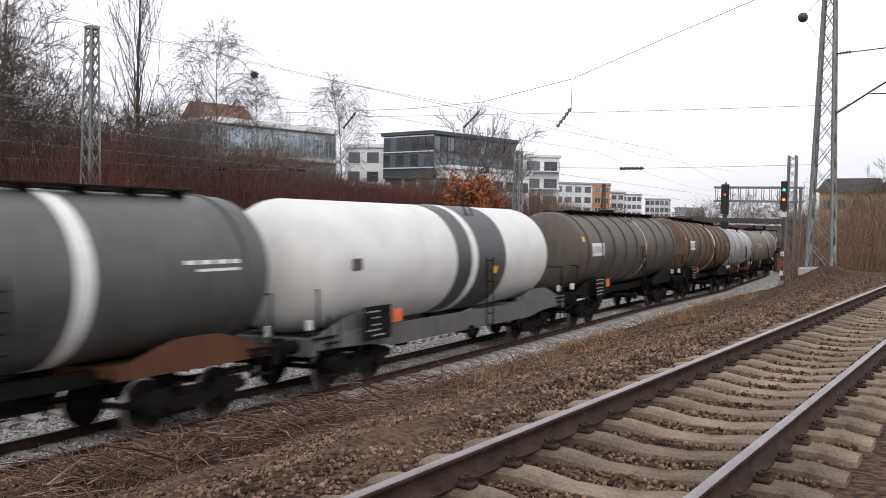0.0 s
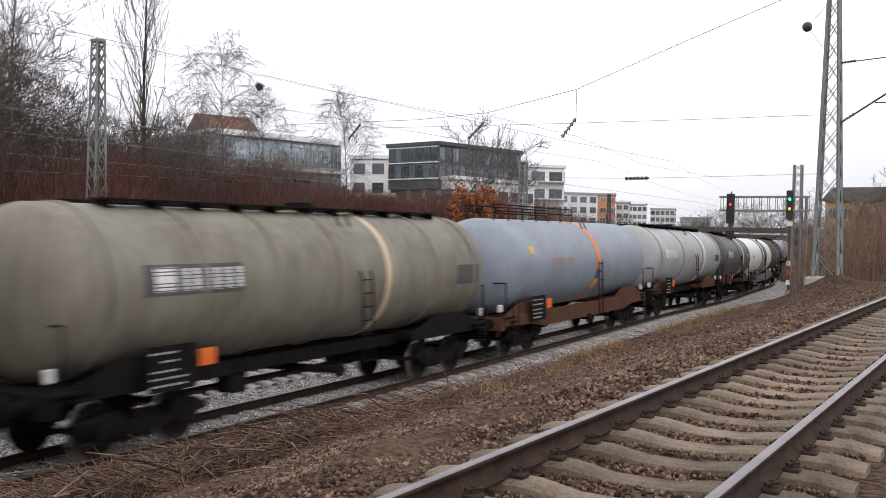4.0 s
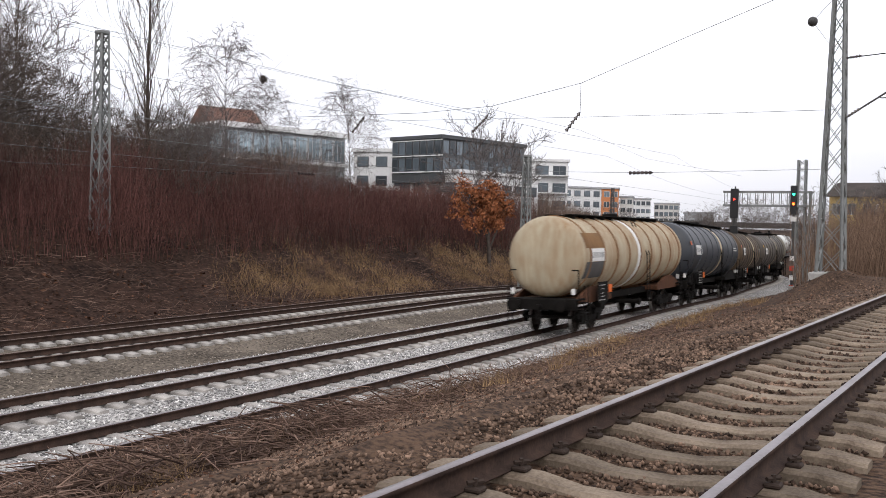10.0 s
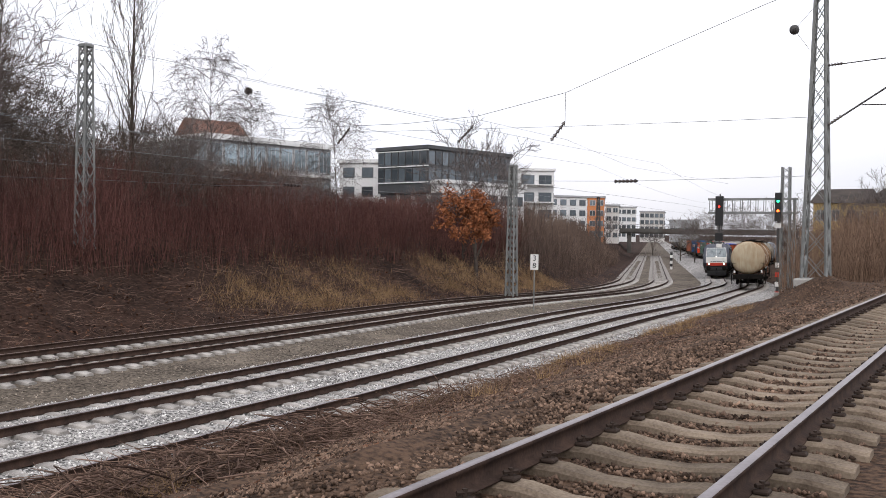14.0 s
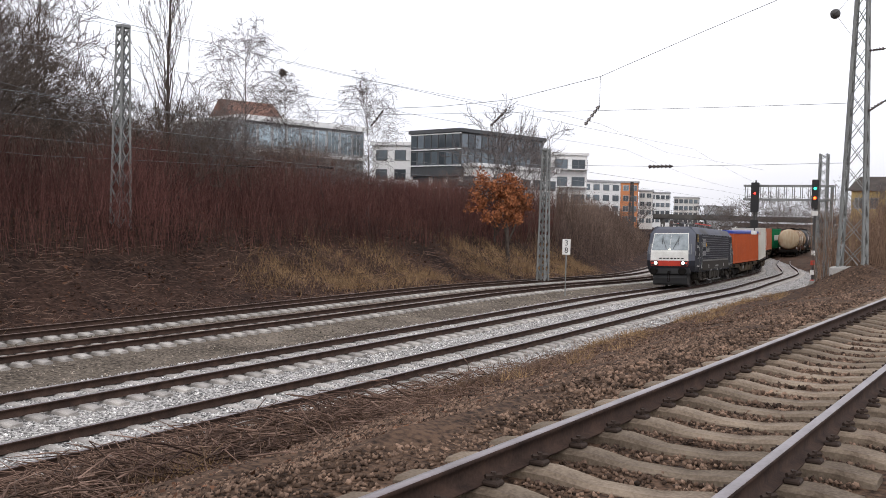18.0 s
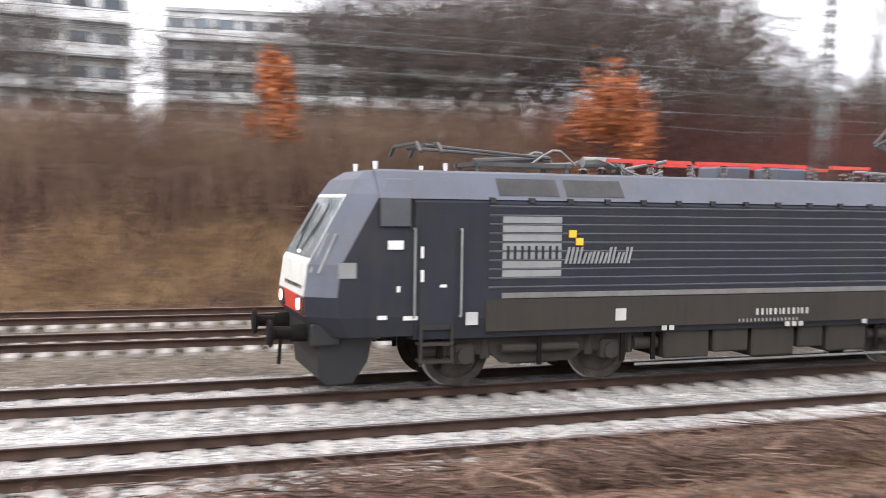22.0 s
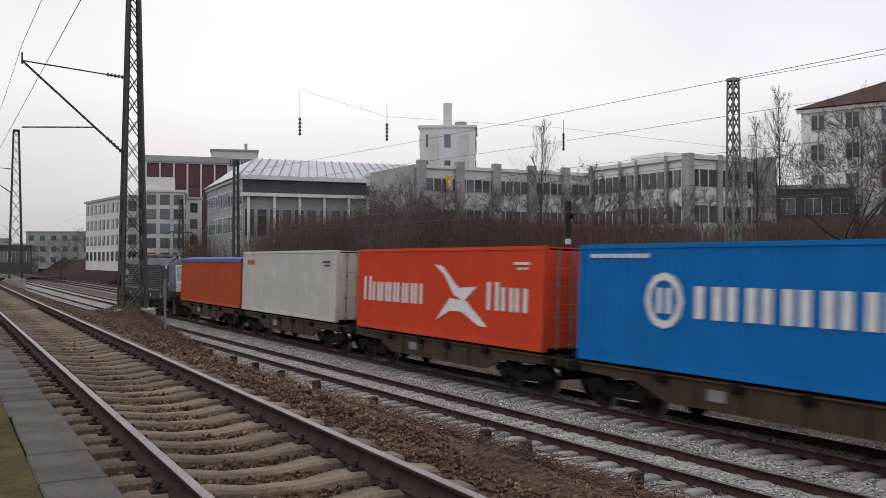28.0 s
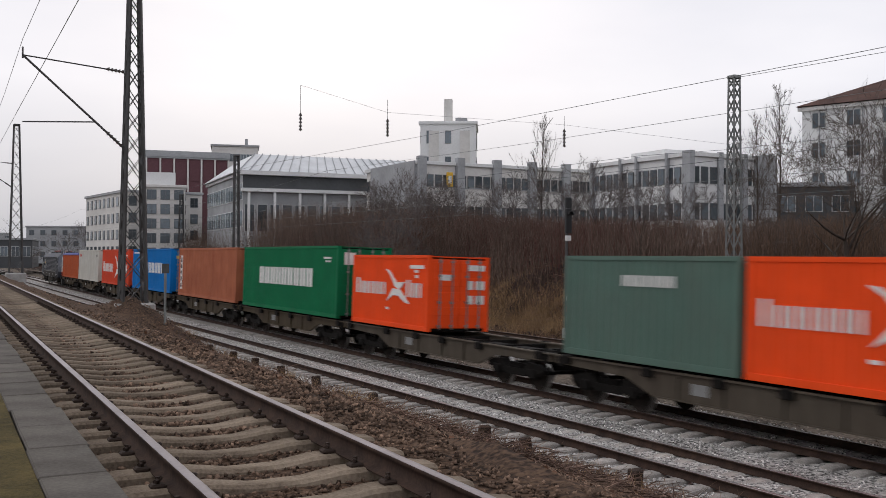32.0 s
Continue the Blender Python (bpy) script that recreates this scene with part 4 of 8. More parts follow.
def cab(root, sy):
    """Sloped cab end: levels of (height, side half width, front y, front half width)."""
    lv = [(1.02, 1.42, 9.02, 1.02), (1.36, 1.49, 9.2, 1.14), (1.70, 1.49, 9.24, 1.17), (2.24, 1.48, 9.17, 1.16), (3.42, 1.42, 8.5, 1.08), (3.68, 1.25, 8.33, 0.98), (3.84, 0.95, 8.08, 0.82)]
    bm = bmesh.new()
    rows = []
    for z, w, fy, fw in lv:
        rows.append([bm.verts.new((x, sy * y, z)) for x, y in ((w, 7.4), (w, fy - 0.5), (fw, fy), (-fw, fy), (-w, fy - 0.5), (-w, 7.4))])
    mats = {0: 2, 1: 1, 2: 3, 3: 4, 4: 5, 5: 5}
    for i in range(len(lv) - 1):
        for k in range(5):
            f = bm.faces.new((rows[i][k], rows[i][k + 1], rows[i + 1][k + 1], rows[i + 1][k]))
            if k == 2:
                f.material_index = mats[i]
            else:
                f.material_index = 5 if i >= 4 or (k in (1, 3) and i >= 2) else 0
    f = bm.faces.new(rows[-1])
    f.material_index = 5
    bm.faces.new(rows[0])
    bmesh.ops.recalc_face_normals(bm, faces=bm.faces)
    c = part("cab", bm, [L_SIDE, M['red'], L_SIDE, L_FRONT, L_FRONT, L_ROOF], root)
    # windscreen panes on the sloped front
    for sx in (-1, 1):
        bm = bmesh.new()
        a = [(0.012, 2.34), (1.12, 2.34), (1.03, 3.36), (0.012, 3.36)]
        def fy(z):
            return 9.17 - (z - 2.24) / (3.42 - 2.24) * 0.67
        vs = [bm.verts.new((sx * x, sy * (fy(z) + 0.012), z)) for x, z in a]
        vb = [bm.verts.new((sx * x, sy * (fy(z) - 0.02), z)) for x, z in a]
        bm.faces.new(vs)
        for k in range(4):
            bm.faces.new((vs[k], vs[(k + 1) % 4], vb[(k + 1) % 4], vb[k]))
        bmesh.ops.recalc_face_normals(bm, faces=bm.faces)
        part("windscreen", bm, SKY_SCREEN, c)
        bm = bmesh.new()
        bar(bm, (sx * 0.2, sy * (fy(2.42) + 0.04), 2.42), (sx * 0.5, sy * (fy(3.1) + 0.05), 3.1), 0.02, 0.02)
        bar(bm, (sx * 0.5, sy * (fy(2.7) + 0.05), 2.7), (sx * 0.5, sy * (fy(3.25) + 0.05), 3.25), 0.02, 0.03)
        part("wiper", bm, M['black'], c)
        # lamp cluster
        bm = bmesh.new()
        rod(bm, (sx * 0.84, sy * 9.22, 1.55), (sx * 0.84, sy * 9.275, 1.55), 0.1, 14)
        part("head_lamp", bm, LAMP if sy < 0 else GLASS, c)
        bm = bmesh.new()
        rod(bm, (sx * 1.03, sy * 9.2, 1.55), (sx * 1.03, sy * 9.27, 1.55), 0.075, 14)
        part("tail_lamp", bm, M['red'], c)
        bm = bmesh.new()
        a0, b0 = sorted((sx * 0.68, sx * 1.14))
        box(bm, a0, b0, min(sy * 9.1, sy * 9.262), max(sy * 9.1, sy * 9.262), 1.38, 1.71, 0.04)
        part("lamp_housing", bm, M['black'], c)
        bm = bmesh.new()
        for kk in range(2):
            rod(bm, (sx * (1.2 + kk * 0.1), sy * (9.13 - kk * 0.12), 2.1), (sx * (1.16 + kk * 0.1), sy * (8.83 - kk * 0.12), 2.75), 0.025, 6)
        part("corner_grab_rail", bm, M['steel_grey'], c)
        bm = bmesh.new()
        box(bm, sx * 1.49 - 0.006, sx * 1.49 + 0.008, min(sy * 8.72, sy * 8.42), max(sy * 8.72, sy * 8.42), 2.02, 2.28)
        part("maker_plate", bm, L_PANEL, c)
        bm = bmesh.new()
        box(bm, sx * 1.49 - 0.006, sx * 1.49 + 0.004, min(sy * 6.72, sy * 7.26), max(sy * 6.72, sy * 7.26), 1.12, 1.24, 0.003)
        part("step_recess", bm, M['black'], c)
        # side window and cab door furniture
        bm = bmesh.new()
        box(bm, sx * 1.492 - 0.012, sx * 1.492 + 0.012, min(sy * 8.02, sy * 7.48), max(sy * 8.02, sy * 7.48), 2.88, 3.37, 0.011)
        part("side_window", bm, GLASS, c)
        for y in (6.58, 7.42):
            bm = bmesh.new()
            rod(bm, (sx * 1.56, sy * y, 1.35), (sx * 1.56, sy * y, 2.85), 0.02, 8)
            for z in (1.35, 2.85):
                rod(bm, (sx * 1.47, sy * y, z), (sx * 1.56, sy * y, z), 0.02, 6)
            part("handrail", bm, M['steel_grey'], c, "light grey grab rail")
        bm = bmesh.new()
        box(bm, sx * 1.492 - 0.004, sx * 1.492 + 0.006, min(sy * 6.68, sy * 7.32), max(sy * 6.68, sy * 7.32), 1.22, 3.1, 0.003)
        part("cab_door", bm, L_SIDE, c)
        for yy, w, z, hh in ((7.88, 0.27, 2.5, 0.15), (7.72, 0.06, 1.78, 0.1), (7.3, 0.05, 2.35, 0.2), (7.3, 0.06, 1.95, 0.2), (6.95, 0.12, 1.85, 0.05), (8.05, 0.16, 1.32, 0.07), (7.6, 0.25, 1.3, 0.07)):
            a, b2 = sorted((sy * yy, sy * (yy - w)))
            bm = bmesh.new()
            box(bm, sx * 1.503 - 0.003, sx * 1.503 + 0.003, a, b2, z, z + hh)
            part("sign_plate", bm, M['white'], c, "small white sign plate")
        bm = bmesh.new()
        a, b2 = sorted((sy * 6.7, sy * 7.3))
        box(bm, sx * 1.38 - 0.14, sx * 1.38 + 0.16, a, b2, 0.55, 0.6)
        box(bm, sx * 1.38 - 0.14, sx * 1.38 + 0.16, a, b2, 0.85, 0.9)
        for yy in (6.72, 7.28):
            bar(bm, (sx * 1.5, sy * yy, 0.5), (sx * 1.5, sy * yy, 1.25), 0.03, 0.05)
        part("cab_steps", bm, L_SKIRT, c)
    bm = bmesh.new()
    rod(bm, (0, sy * 8.98, 2.33), (0, sy * 9.1, 2.33), 0.1, 12)
    part("top_lamp", bm, LAMP if sy < 0 else GLASS, c)
    bm = bmesh.new()
    rr = random.Random(2)
    for x0 in (-0.55, -0.3, -0.1, 0.15, 0.35, 0.55, 0.8):
        box(bm, x0 - 0.08, x0 + 0.08, min(sy * 9.2, sy * 9.228), max(sy * 9.2, sy * 9.228), 1.80, 1.87)
    part("number_bars", bm, M['black'], c)
    # snow plough and buffer beam
    bm = bmesh.new()
    prism(bm, [(sy * 8.0, 1.04), (sy * 8.85, 1.04), (sy * 8.98, 0.62), (sy * 8.94, 0.28), (sy * 8.8, 0.17), (sy * 8.35, 0.2), (sy * 8.1, 0.55)], 'x', -1.06, 1.06)
    part("rail_guard", bm, M['black'], c)
    bm = bmesh.new()
    box(bm, -1.22, 1.22, min(sy * 8.6, sy * 9.12), max(sy * 8.6, sy * 9.12), 0.86, 1.24, 0.03)
    part("buffer_beam", bm, M['black'], c)
    bm = bmesh.new()
    for sx in (-1, 1):
        for yy in (6.6, 7.9):
            rod(bm, (sx * 0.7, sy * yy, 3.8), (sx * 0.7, sy * yy, 4.0), 0.03, 8, 0.05)
    part("roof_horn", bm, M['white'], c)
    for sx in (-1, 1):
        share("buffer", BUFFER, root, pose(sx * 0.875, sy * 9.17, 1.06, 0, 0, 0 if sy > 0 else 180))
    share("coupling_hook", COUPLING, root, pose(0, sy * 9.2, 1.08, 0, 0, 0 if sy > 0 else 180))
    share("coupling_link", LINK, root, pose(0, sy * 9.2, 1.08, 0, 0, 0 if sy > 0 else 180))


def pantograph(root, y0, raised):
    top = 1.75 if raised else 0.32
    z = 3.98
    bm = bmesh.new()
    for x in (-0.5, 0.5):
        box(bm, x - 0.05, x + 0.05, y0 - 1.0, y0 + 1.0, z, z + 0.08)
    for y in (y0 - 0.9, y0 + 0.9):
        box(bm, -0.6, 0.6, y - 0.05, y + 0.05, z, z + 0.08)
    for x in (-0.5, 0.5):
        for y in (y0 - 0.9, y0 + 0.9):
            rod(bm, (x, y, 3.82), (x, y, z), 0.06, 8)
    p = part("pantograph", bm, M['steel_dark'], root, "raised single-arm pantograph" if raised else "folded pantograph")
    knee = Vector((0, y0 - 1.2 if raised else y0 + 0.75, z + (0.75 if raised else 0.2)))
    head = Vector((0, y0 + 0.2, z + top)) if raised else Vector((0, y0 - 1.95, z + 0.4))
    bm = bmesh.new()
    rod(bm, (0, y0 + 0.6 if raised else y0 - 0.8, z + 0.1), knee, 0.06, 8)
    for x in (-0.25, 0.25):
        rod(bm, (x * 0.4, knee.y, knee.z), (x * 2.2, head.y, head.z - 0.06), 0.03, 6)
    rod(bm, (0.1, y0 + 0.75, z + 0.15), (0.1, knee.y - 0.15, knee.z - 0.05), 0.025, 6)
    part("arm", bm, M['steel_dark'], p)
    for x in (-0.42, 0.42):
        bm = bmesh.new()
        P = [Vector((x + 0.12 * math.sin(k), y0 + 0.2 + 0.2 * k, z + 0.06 + 0.28 * math.sin(k * 0.63))) for k in range(6)]
        for a, b2 in zip(P[:-1], P[1:]):
            rod(bm, a, b2, 0.022, 6)
        part("spring", bm, M['steel_grey'], p)
    bm = bmesh.new()
    for y in (-0.2, 0.2):
        prism(bm, [(-0.95, -0.18), (-0.7, 0.0), (0.7, 0.0), (0.95, -0.18), (0.93, -0.22), (0.68, -0.05), (-0.68, -0.05), (-0.93, -0.22)], 'y', y - 0.03, y + 0.03)
    for x in (-0.5, 0.5):
        bar(bm, (x, -0.2, -0.04), (x, 0.2, -0.04), 0.03, 0.03)
    bmesh.ops.translate(bm, vec=head, verts=bm.verts)
    part("collector_head", bm, M['steel_dark'], p)


def locomotive():
    root = tagged(empty("electric_locomotive"), "slate grey ribbed electric locomotive with pale front and red roof bars", "locomotive")
    bm = bmesh.new()
    sec = [(-1.42, 0.95), (1.42, 0.95), (1.49, 1.3), (1.49, 3.3), (1.42, 3.38), (-1.42, 3.38), (-1.49, 3.3), (-1.49, 1.3)]
    prism(bm, sec, 'y', -7.4, 7.4)
    part("body", bm, L_SIDE, root)
    for sx in (-1, 1):
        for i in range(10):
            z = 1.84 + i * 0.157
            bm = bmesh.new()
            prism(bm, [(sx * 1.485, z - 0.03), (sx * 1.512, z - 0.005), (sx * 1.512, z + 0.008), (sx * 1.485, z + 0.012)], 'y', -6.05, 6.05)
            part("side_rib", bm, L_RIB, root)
        bm = bmesh.new()
        box(bm, min(sx * 1.485, sx * 1.51), max(sx * 1.485, sx * 1.51), -5.8, 5.8, 1.64, 1.735, 0.003)
        part("pale_stripe", bm, L_STRIPE, root)
        bm = bmesh.new()
        box(bm, min(sx * 1.485, sx * 1.505), max(sx * 1.485, sx * 1.505), -6.1, 6.1, 1.06, 1.62, 0.004)
        part("sill_panel", bm, L_SKIRT, root)
        # company panel and plain bars in place of its lettering
        d = -1 if sx > 0 else 1
        for k in range(7):
            bm = bmesh.new()
            z = 2.075 + k * 0.157
            a, b2 = sorted((d * 5.8, d * 4.66))
            box(bm, min(sx * 1.49, sx * 1.5), max(sx * 1.49, sx * 1.5), a, b2, z - 0.058, z + 0.058)
            part("company_panel", bm, L_PANEL, root)
        for k in range(4):
            for q in (0.0, 0.13):
                bm = bmesh.new()
                a, b2 = sorted((d * (5.72 - k * 0.27 - q), d * (5.72 - k * 0.27 - q - 0.045)))
                box(bm, min(sx * 1.49, sx * 1.516), max(sx * 1.49, sx * 1.516), a, b2, 2.32, 2.56)
                part("letter_bar", bm, L_SIDE, root)
        for k, hh in enumerate((0.30, 0.30, 0.2, 0.22, 0.2, 0.30, 0.2, 0.30)):
            for q in (0.0, 0.085):
                y0 = 4.6 - k * 0.17 - q
                bm = bmesh.new()
                prism(bm, [(d * y0, 2.24), (d * (y0 - 0.045), 2.24), (d * (y0 - 0.045) + 0.07, 2.24 + hh), (d * y0 + 0.07, 2.24 + hh)], 'x', sx * 1.49, sx * 1.518)
                part("letter_bar", bm, L_PANEL, root)
        for k in range(2):
            bm = bmesh.new()
            a, b2 = sorted((d * (4.52 - k * 0.14), d * (4.52 - k * 0.14 - 0.14)))
            box(bm, min(sx * 1.49, sx * 1.523), max(sx * 1.49, sx * 1.523), a, b2, 2.71 - k * 0.14, 2.84 - k * 0.14)
            part("yellow_square", bm, M['yellow'], root)
        rows = ((1.22, 0.12, (0.1, 0.1, 0.05, 0.1, 0.1, 0.05, 0.1, 0.1, 0.1, 0.06, 0.1, 0.1), 0.45, L_MARK), (1.09, 0.06, (0.07,) * 16, 0.85, L_PANEL))
        for z, hh, words, y, mm in rows:
            for w in words:
                bm = bmesh.new()
                a, b2 = sorted((d * y, d * (y - w * 0.5)))
                box(bm, min(sx * 1.5, sx * 1.51), max(sx * 1.5, sx * 1.51), a, b2, z, z + hh)
                part("number_bar", bm, mm, root)
                y -= w + 0.02
        for y in (-6.36, -3.43, 3.43, 6.36):
            bm = bmesh.new()
            box(bm, min(sx * 1.49, sx * 1.512), max(sx * 1.49, sx * 1.512), y - 0.11, y + 0.11, 1.19, 1.41)
            part("jacking_mark", bm, L_MARK, root)
        for y in (-2.5, -2.34, 0.3, 0.46, 0.62, 2.2):
            bm = bmesh.new()
            box(bm, min(sx * 1.49, sx * 1.51), max(sx * 1.49, sx * 1.51), y - 0.05, y + 0.05, 0.98, 1.07)
            part("cable_mark", bm, L_MARK, root)
        # sloped roof cove with grilles
        bm = bmesh.new()
        prism(bm, [(sx * 1.42, 3.36), (sx * 1.47, 3.36), (sx * 1.12, 3.82), (sx * 1.0, 3.86), (sx * 0.9, 3.4)], 'y', -8.02, 8.02)
        part("roof_cove", bm, L_ROOF, root)
        for y in (-5.26, -3.94, 3.94, 5.26):
            bm = bmesh.new()
            for z0, z1 in ((3.44, 3.74),):
                vs = []
                for yy in (y - 0.58, y + 0.58):
                    vs.append([bm.verts.new((sx * (1.485 - (z - 3.36) * 0.76), yy, z)) for z in (z0, z1)])
                bm.faces.new((vs[0][0], vs[1][0], vs[1][1], vs[0][1]))
            r = bmesh.ops.solidify(bm, geom=bm.faces[:], thickness=0.02)
            g = part("roof_grille", bm, M['steel_dark'], root)
        for y in np.arange(-6.0, 6.1, 0.75):
            bm = bmesh.new()
            box(bm, min(sx * 1.45, sx * 1.52), max(sx * 1.45, sx * 1.52), y - 0.05, y + 0.05, 3.31, 3.4)
            part("cove_clip", bm, M['black'], root)
        # red roof conductor on insulators
        bm = bmesh.new()
        for a, b2 in ((-3.3, -2.25), (-1.97, -1.45), (-1.3, 1.35), (2.0, 3.0)):
            bar(bm, (sx * 0.62, a, 4.15), (sx * 0.62, b2, 4.15), 0.09, 0.07)
        part("busbar", bm, L_RED, root)
        for y in (-2.3, -1.4, -0.6, 0.4, 1.5, 2.6):
            bm = bmesh.new()
            for k in range(4):
                rod(bm, (sx * 0.55, y, 3.84 + k * 0.085), (sx * 0.55, y, 3.90 + k * 0.085), 0.075, 10, 0.05)
            part("roof_insulator", bm, M['insulator'], root)
    bm = bmesh.new()
    box(bm, -1.0, 1.0, -8.0, 8.0, 3.4, 3.84, 0.02)
    for y in (-0.2, 1.2):
        box(bm, -0.35, 0.35, y - 0.4, y + 0.4, 3.84, 4.12, 0.04)
    part("roof", bm, L_ROOF, root)
    for a, b2 in (((-0.2, -4.6, 4.05), (0.1, -2.6, 4.15)), ((0.3, -3.0, 3.95), (0.5, -1.9, 4.18)), ((0.2, 3.0, 4.1), (0.1, 4.6, 4.05))):
        bm = bmesh.new()
        rod(bm, a, b2, 0.03, 6)
        part("roof_cable", bm, M['steel_grey'], root)
    bm = bmesh.new()
    rod(bm, (0.2, -3.6, 4.12), (0.2, -2.8, 4.12), 0.11, 10)
    part("roof_switch", bm, M['steel_grey'], root)
    for y, h, r in ((-2.9, 0.28, 0.09), (-3.3, 0.2, 0.12), (-2.2, 0.2, 0.1), (3.2, 0.25, 0.1), (3.6, 0.2, 0.09), (0.6, 0.3, 0.07)):
        for sx in (-0.35, 0.4):
            bm = bmesh.new()
            insulator(bm, (sx, y, 3.84), (sx, y, 3.84 + h), 3, r)
            part("roof_insulator", bm, M['insulator'], root)
    for k in range(3):
        bm = bmesh.new()
        P = [Vector((0.1 + 0.25 * k, -3.9 + 0.3 * k + 0.25 * j, 4.02 + 0.16 * math.sin(j * 0.8 + k))) for j in range(6)]
        for a, b2 in zip(P[:-1], P[1:]):
            rod(bm, a, b2, 0.02, 6)
        part("roof_cable", bm, M['steel_grey'], root)
    pantograph(root, -5.0, False)
    pantograph(root, 5.0, True)
    for sy in (-1, 1):
        cab(root, sy)
        bm = bmesh.new()
        for sx in (-1, 1):
            prism(bm, [(-2.2, 0.95), (2.2, 0.95), (2.2, 0.8), (1.9, 0.62), (0.9, 0.62), (0.7, 0.45), (-0.7, 0.45), (-0.9, 0.62), (-1.9, 0.62), (-2.2, 0.8)], 'x', sx * 1.12 - 0.07, sx * 1.12 + 0.07)
            for y in (-1.45, 1.45):
                box(bm, sx * 1.2 - 0.1, sx * 1.2 + 0.1, y - 0.2, y + 0.2, 0.45, 0.82, 0.04)
                rod(bm, (sx * 1.22, y, 0.62), (sx * 1.34, y, 0.62), 0.15, 14)
                for dy in (-0.42, 0.42):
                    rod(bm, (sx * 1.15, y + dy, 0.55), (sx * 1.15, y + dy, 1.0), 0.1, 10)
            rod(bm, (sx * 1.28, -0.75, 0.72), (sx * 1.28, 0.75, 0.72), 0.08, 10)
        box(bm, -1.1, 1.1, -0.5, 0.5, 0.4, 0.9, 0.04)
        b = part("bogie", bm, L_SKIRT, root)
        b.matrix_basis = pose(0, sy * 4.95, 0)
        for y in (-1.45, 1.45):
            for sx in (-1, 1):
                share("wheel", WHEEL_BIG, b, pose(sx * 0.76, y, 0.62, 0, 0, 0 if sx < 0 else 180))
    for y0, y1, z0 in ((-2.4, -1.4, 0.42), (-1.3, -0.5, 0.5), (-0.4, 0.6, 0.38), (0.7, 1.3, 0.52), (1.4, 2.4, 0.42)):
        bm = bmesh.new()
        box(bm, -1.36, 1.36, y0, y1, z0, 1.0, 0.03)
        part("equipment_box", bm, L_SKIRT, root)
    for sx in (-1, 1):
        for y, r, ln in ((-2.75, 0.12, 0.5), (2.75, 0.12, 0.5), (7.0, 0.14, 0.4), (-7.0, 0.14, 0.4)):
            bm = bmesh.new()
            rod(bm, (sx * 1.2, y - ln / 2, 0.72), (sx * 1.2, y + ln / 2, 0.72), r, 12)
            part("air_cylinder", bm, L_SKIRT, root)
        for y in (-6.9, -3.3, -2.65, 2.65, 3.3, 6.9, -5.0, 5.0):
            bm = bmesh.new()
            bar(bm, (sx * 1.36, y, 0.42), (sx * 1.36, y, 1.0), 0.05, 0.08)
            part("damper", bm, M['under'], root)
        bm = bmesh.new()
        rod(bm, (sx * 1.3, -3.0, 0.33), (sx * 1.3, 3.0, 0.33), 0.025, 6)
        part("air_pipe", bm, M['steel_grey'], root)
    return root


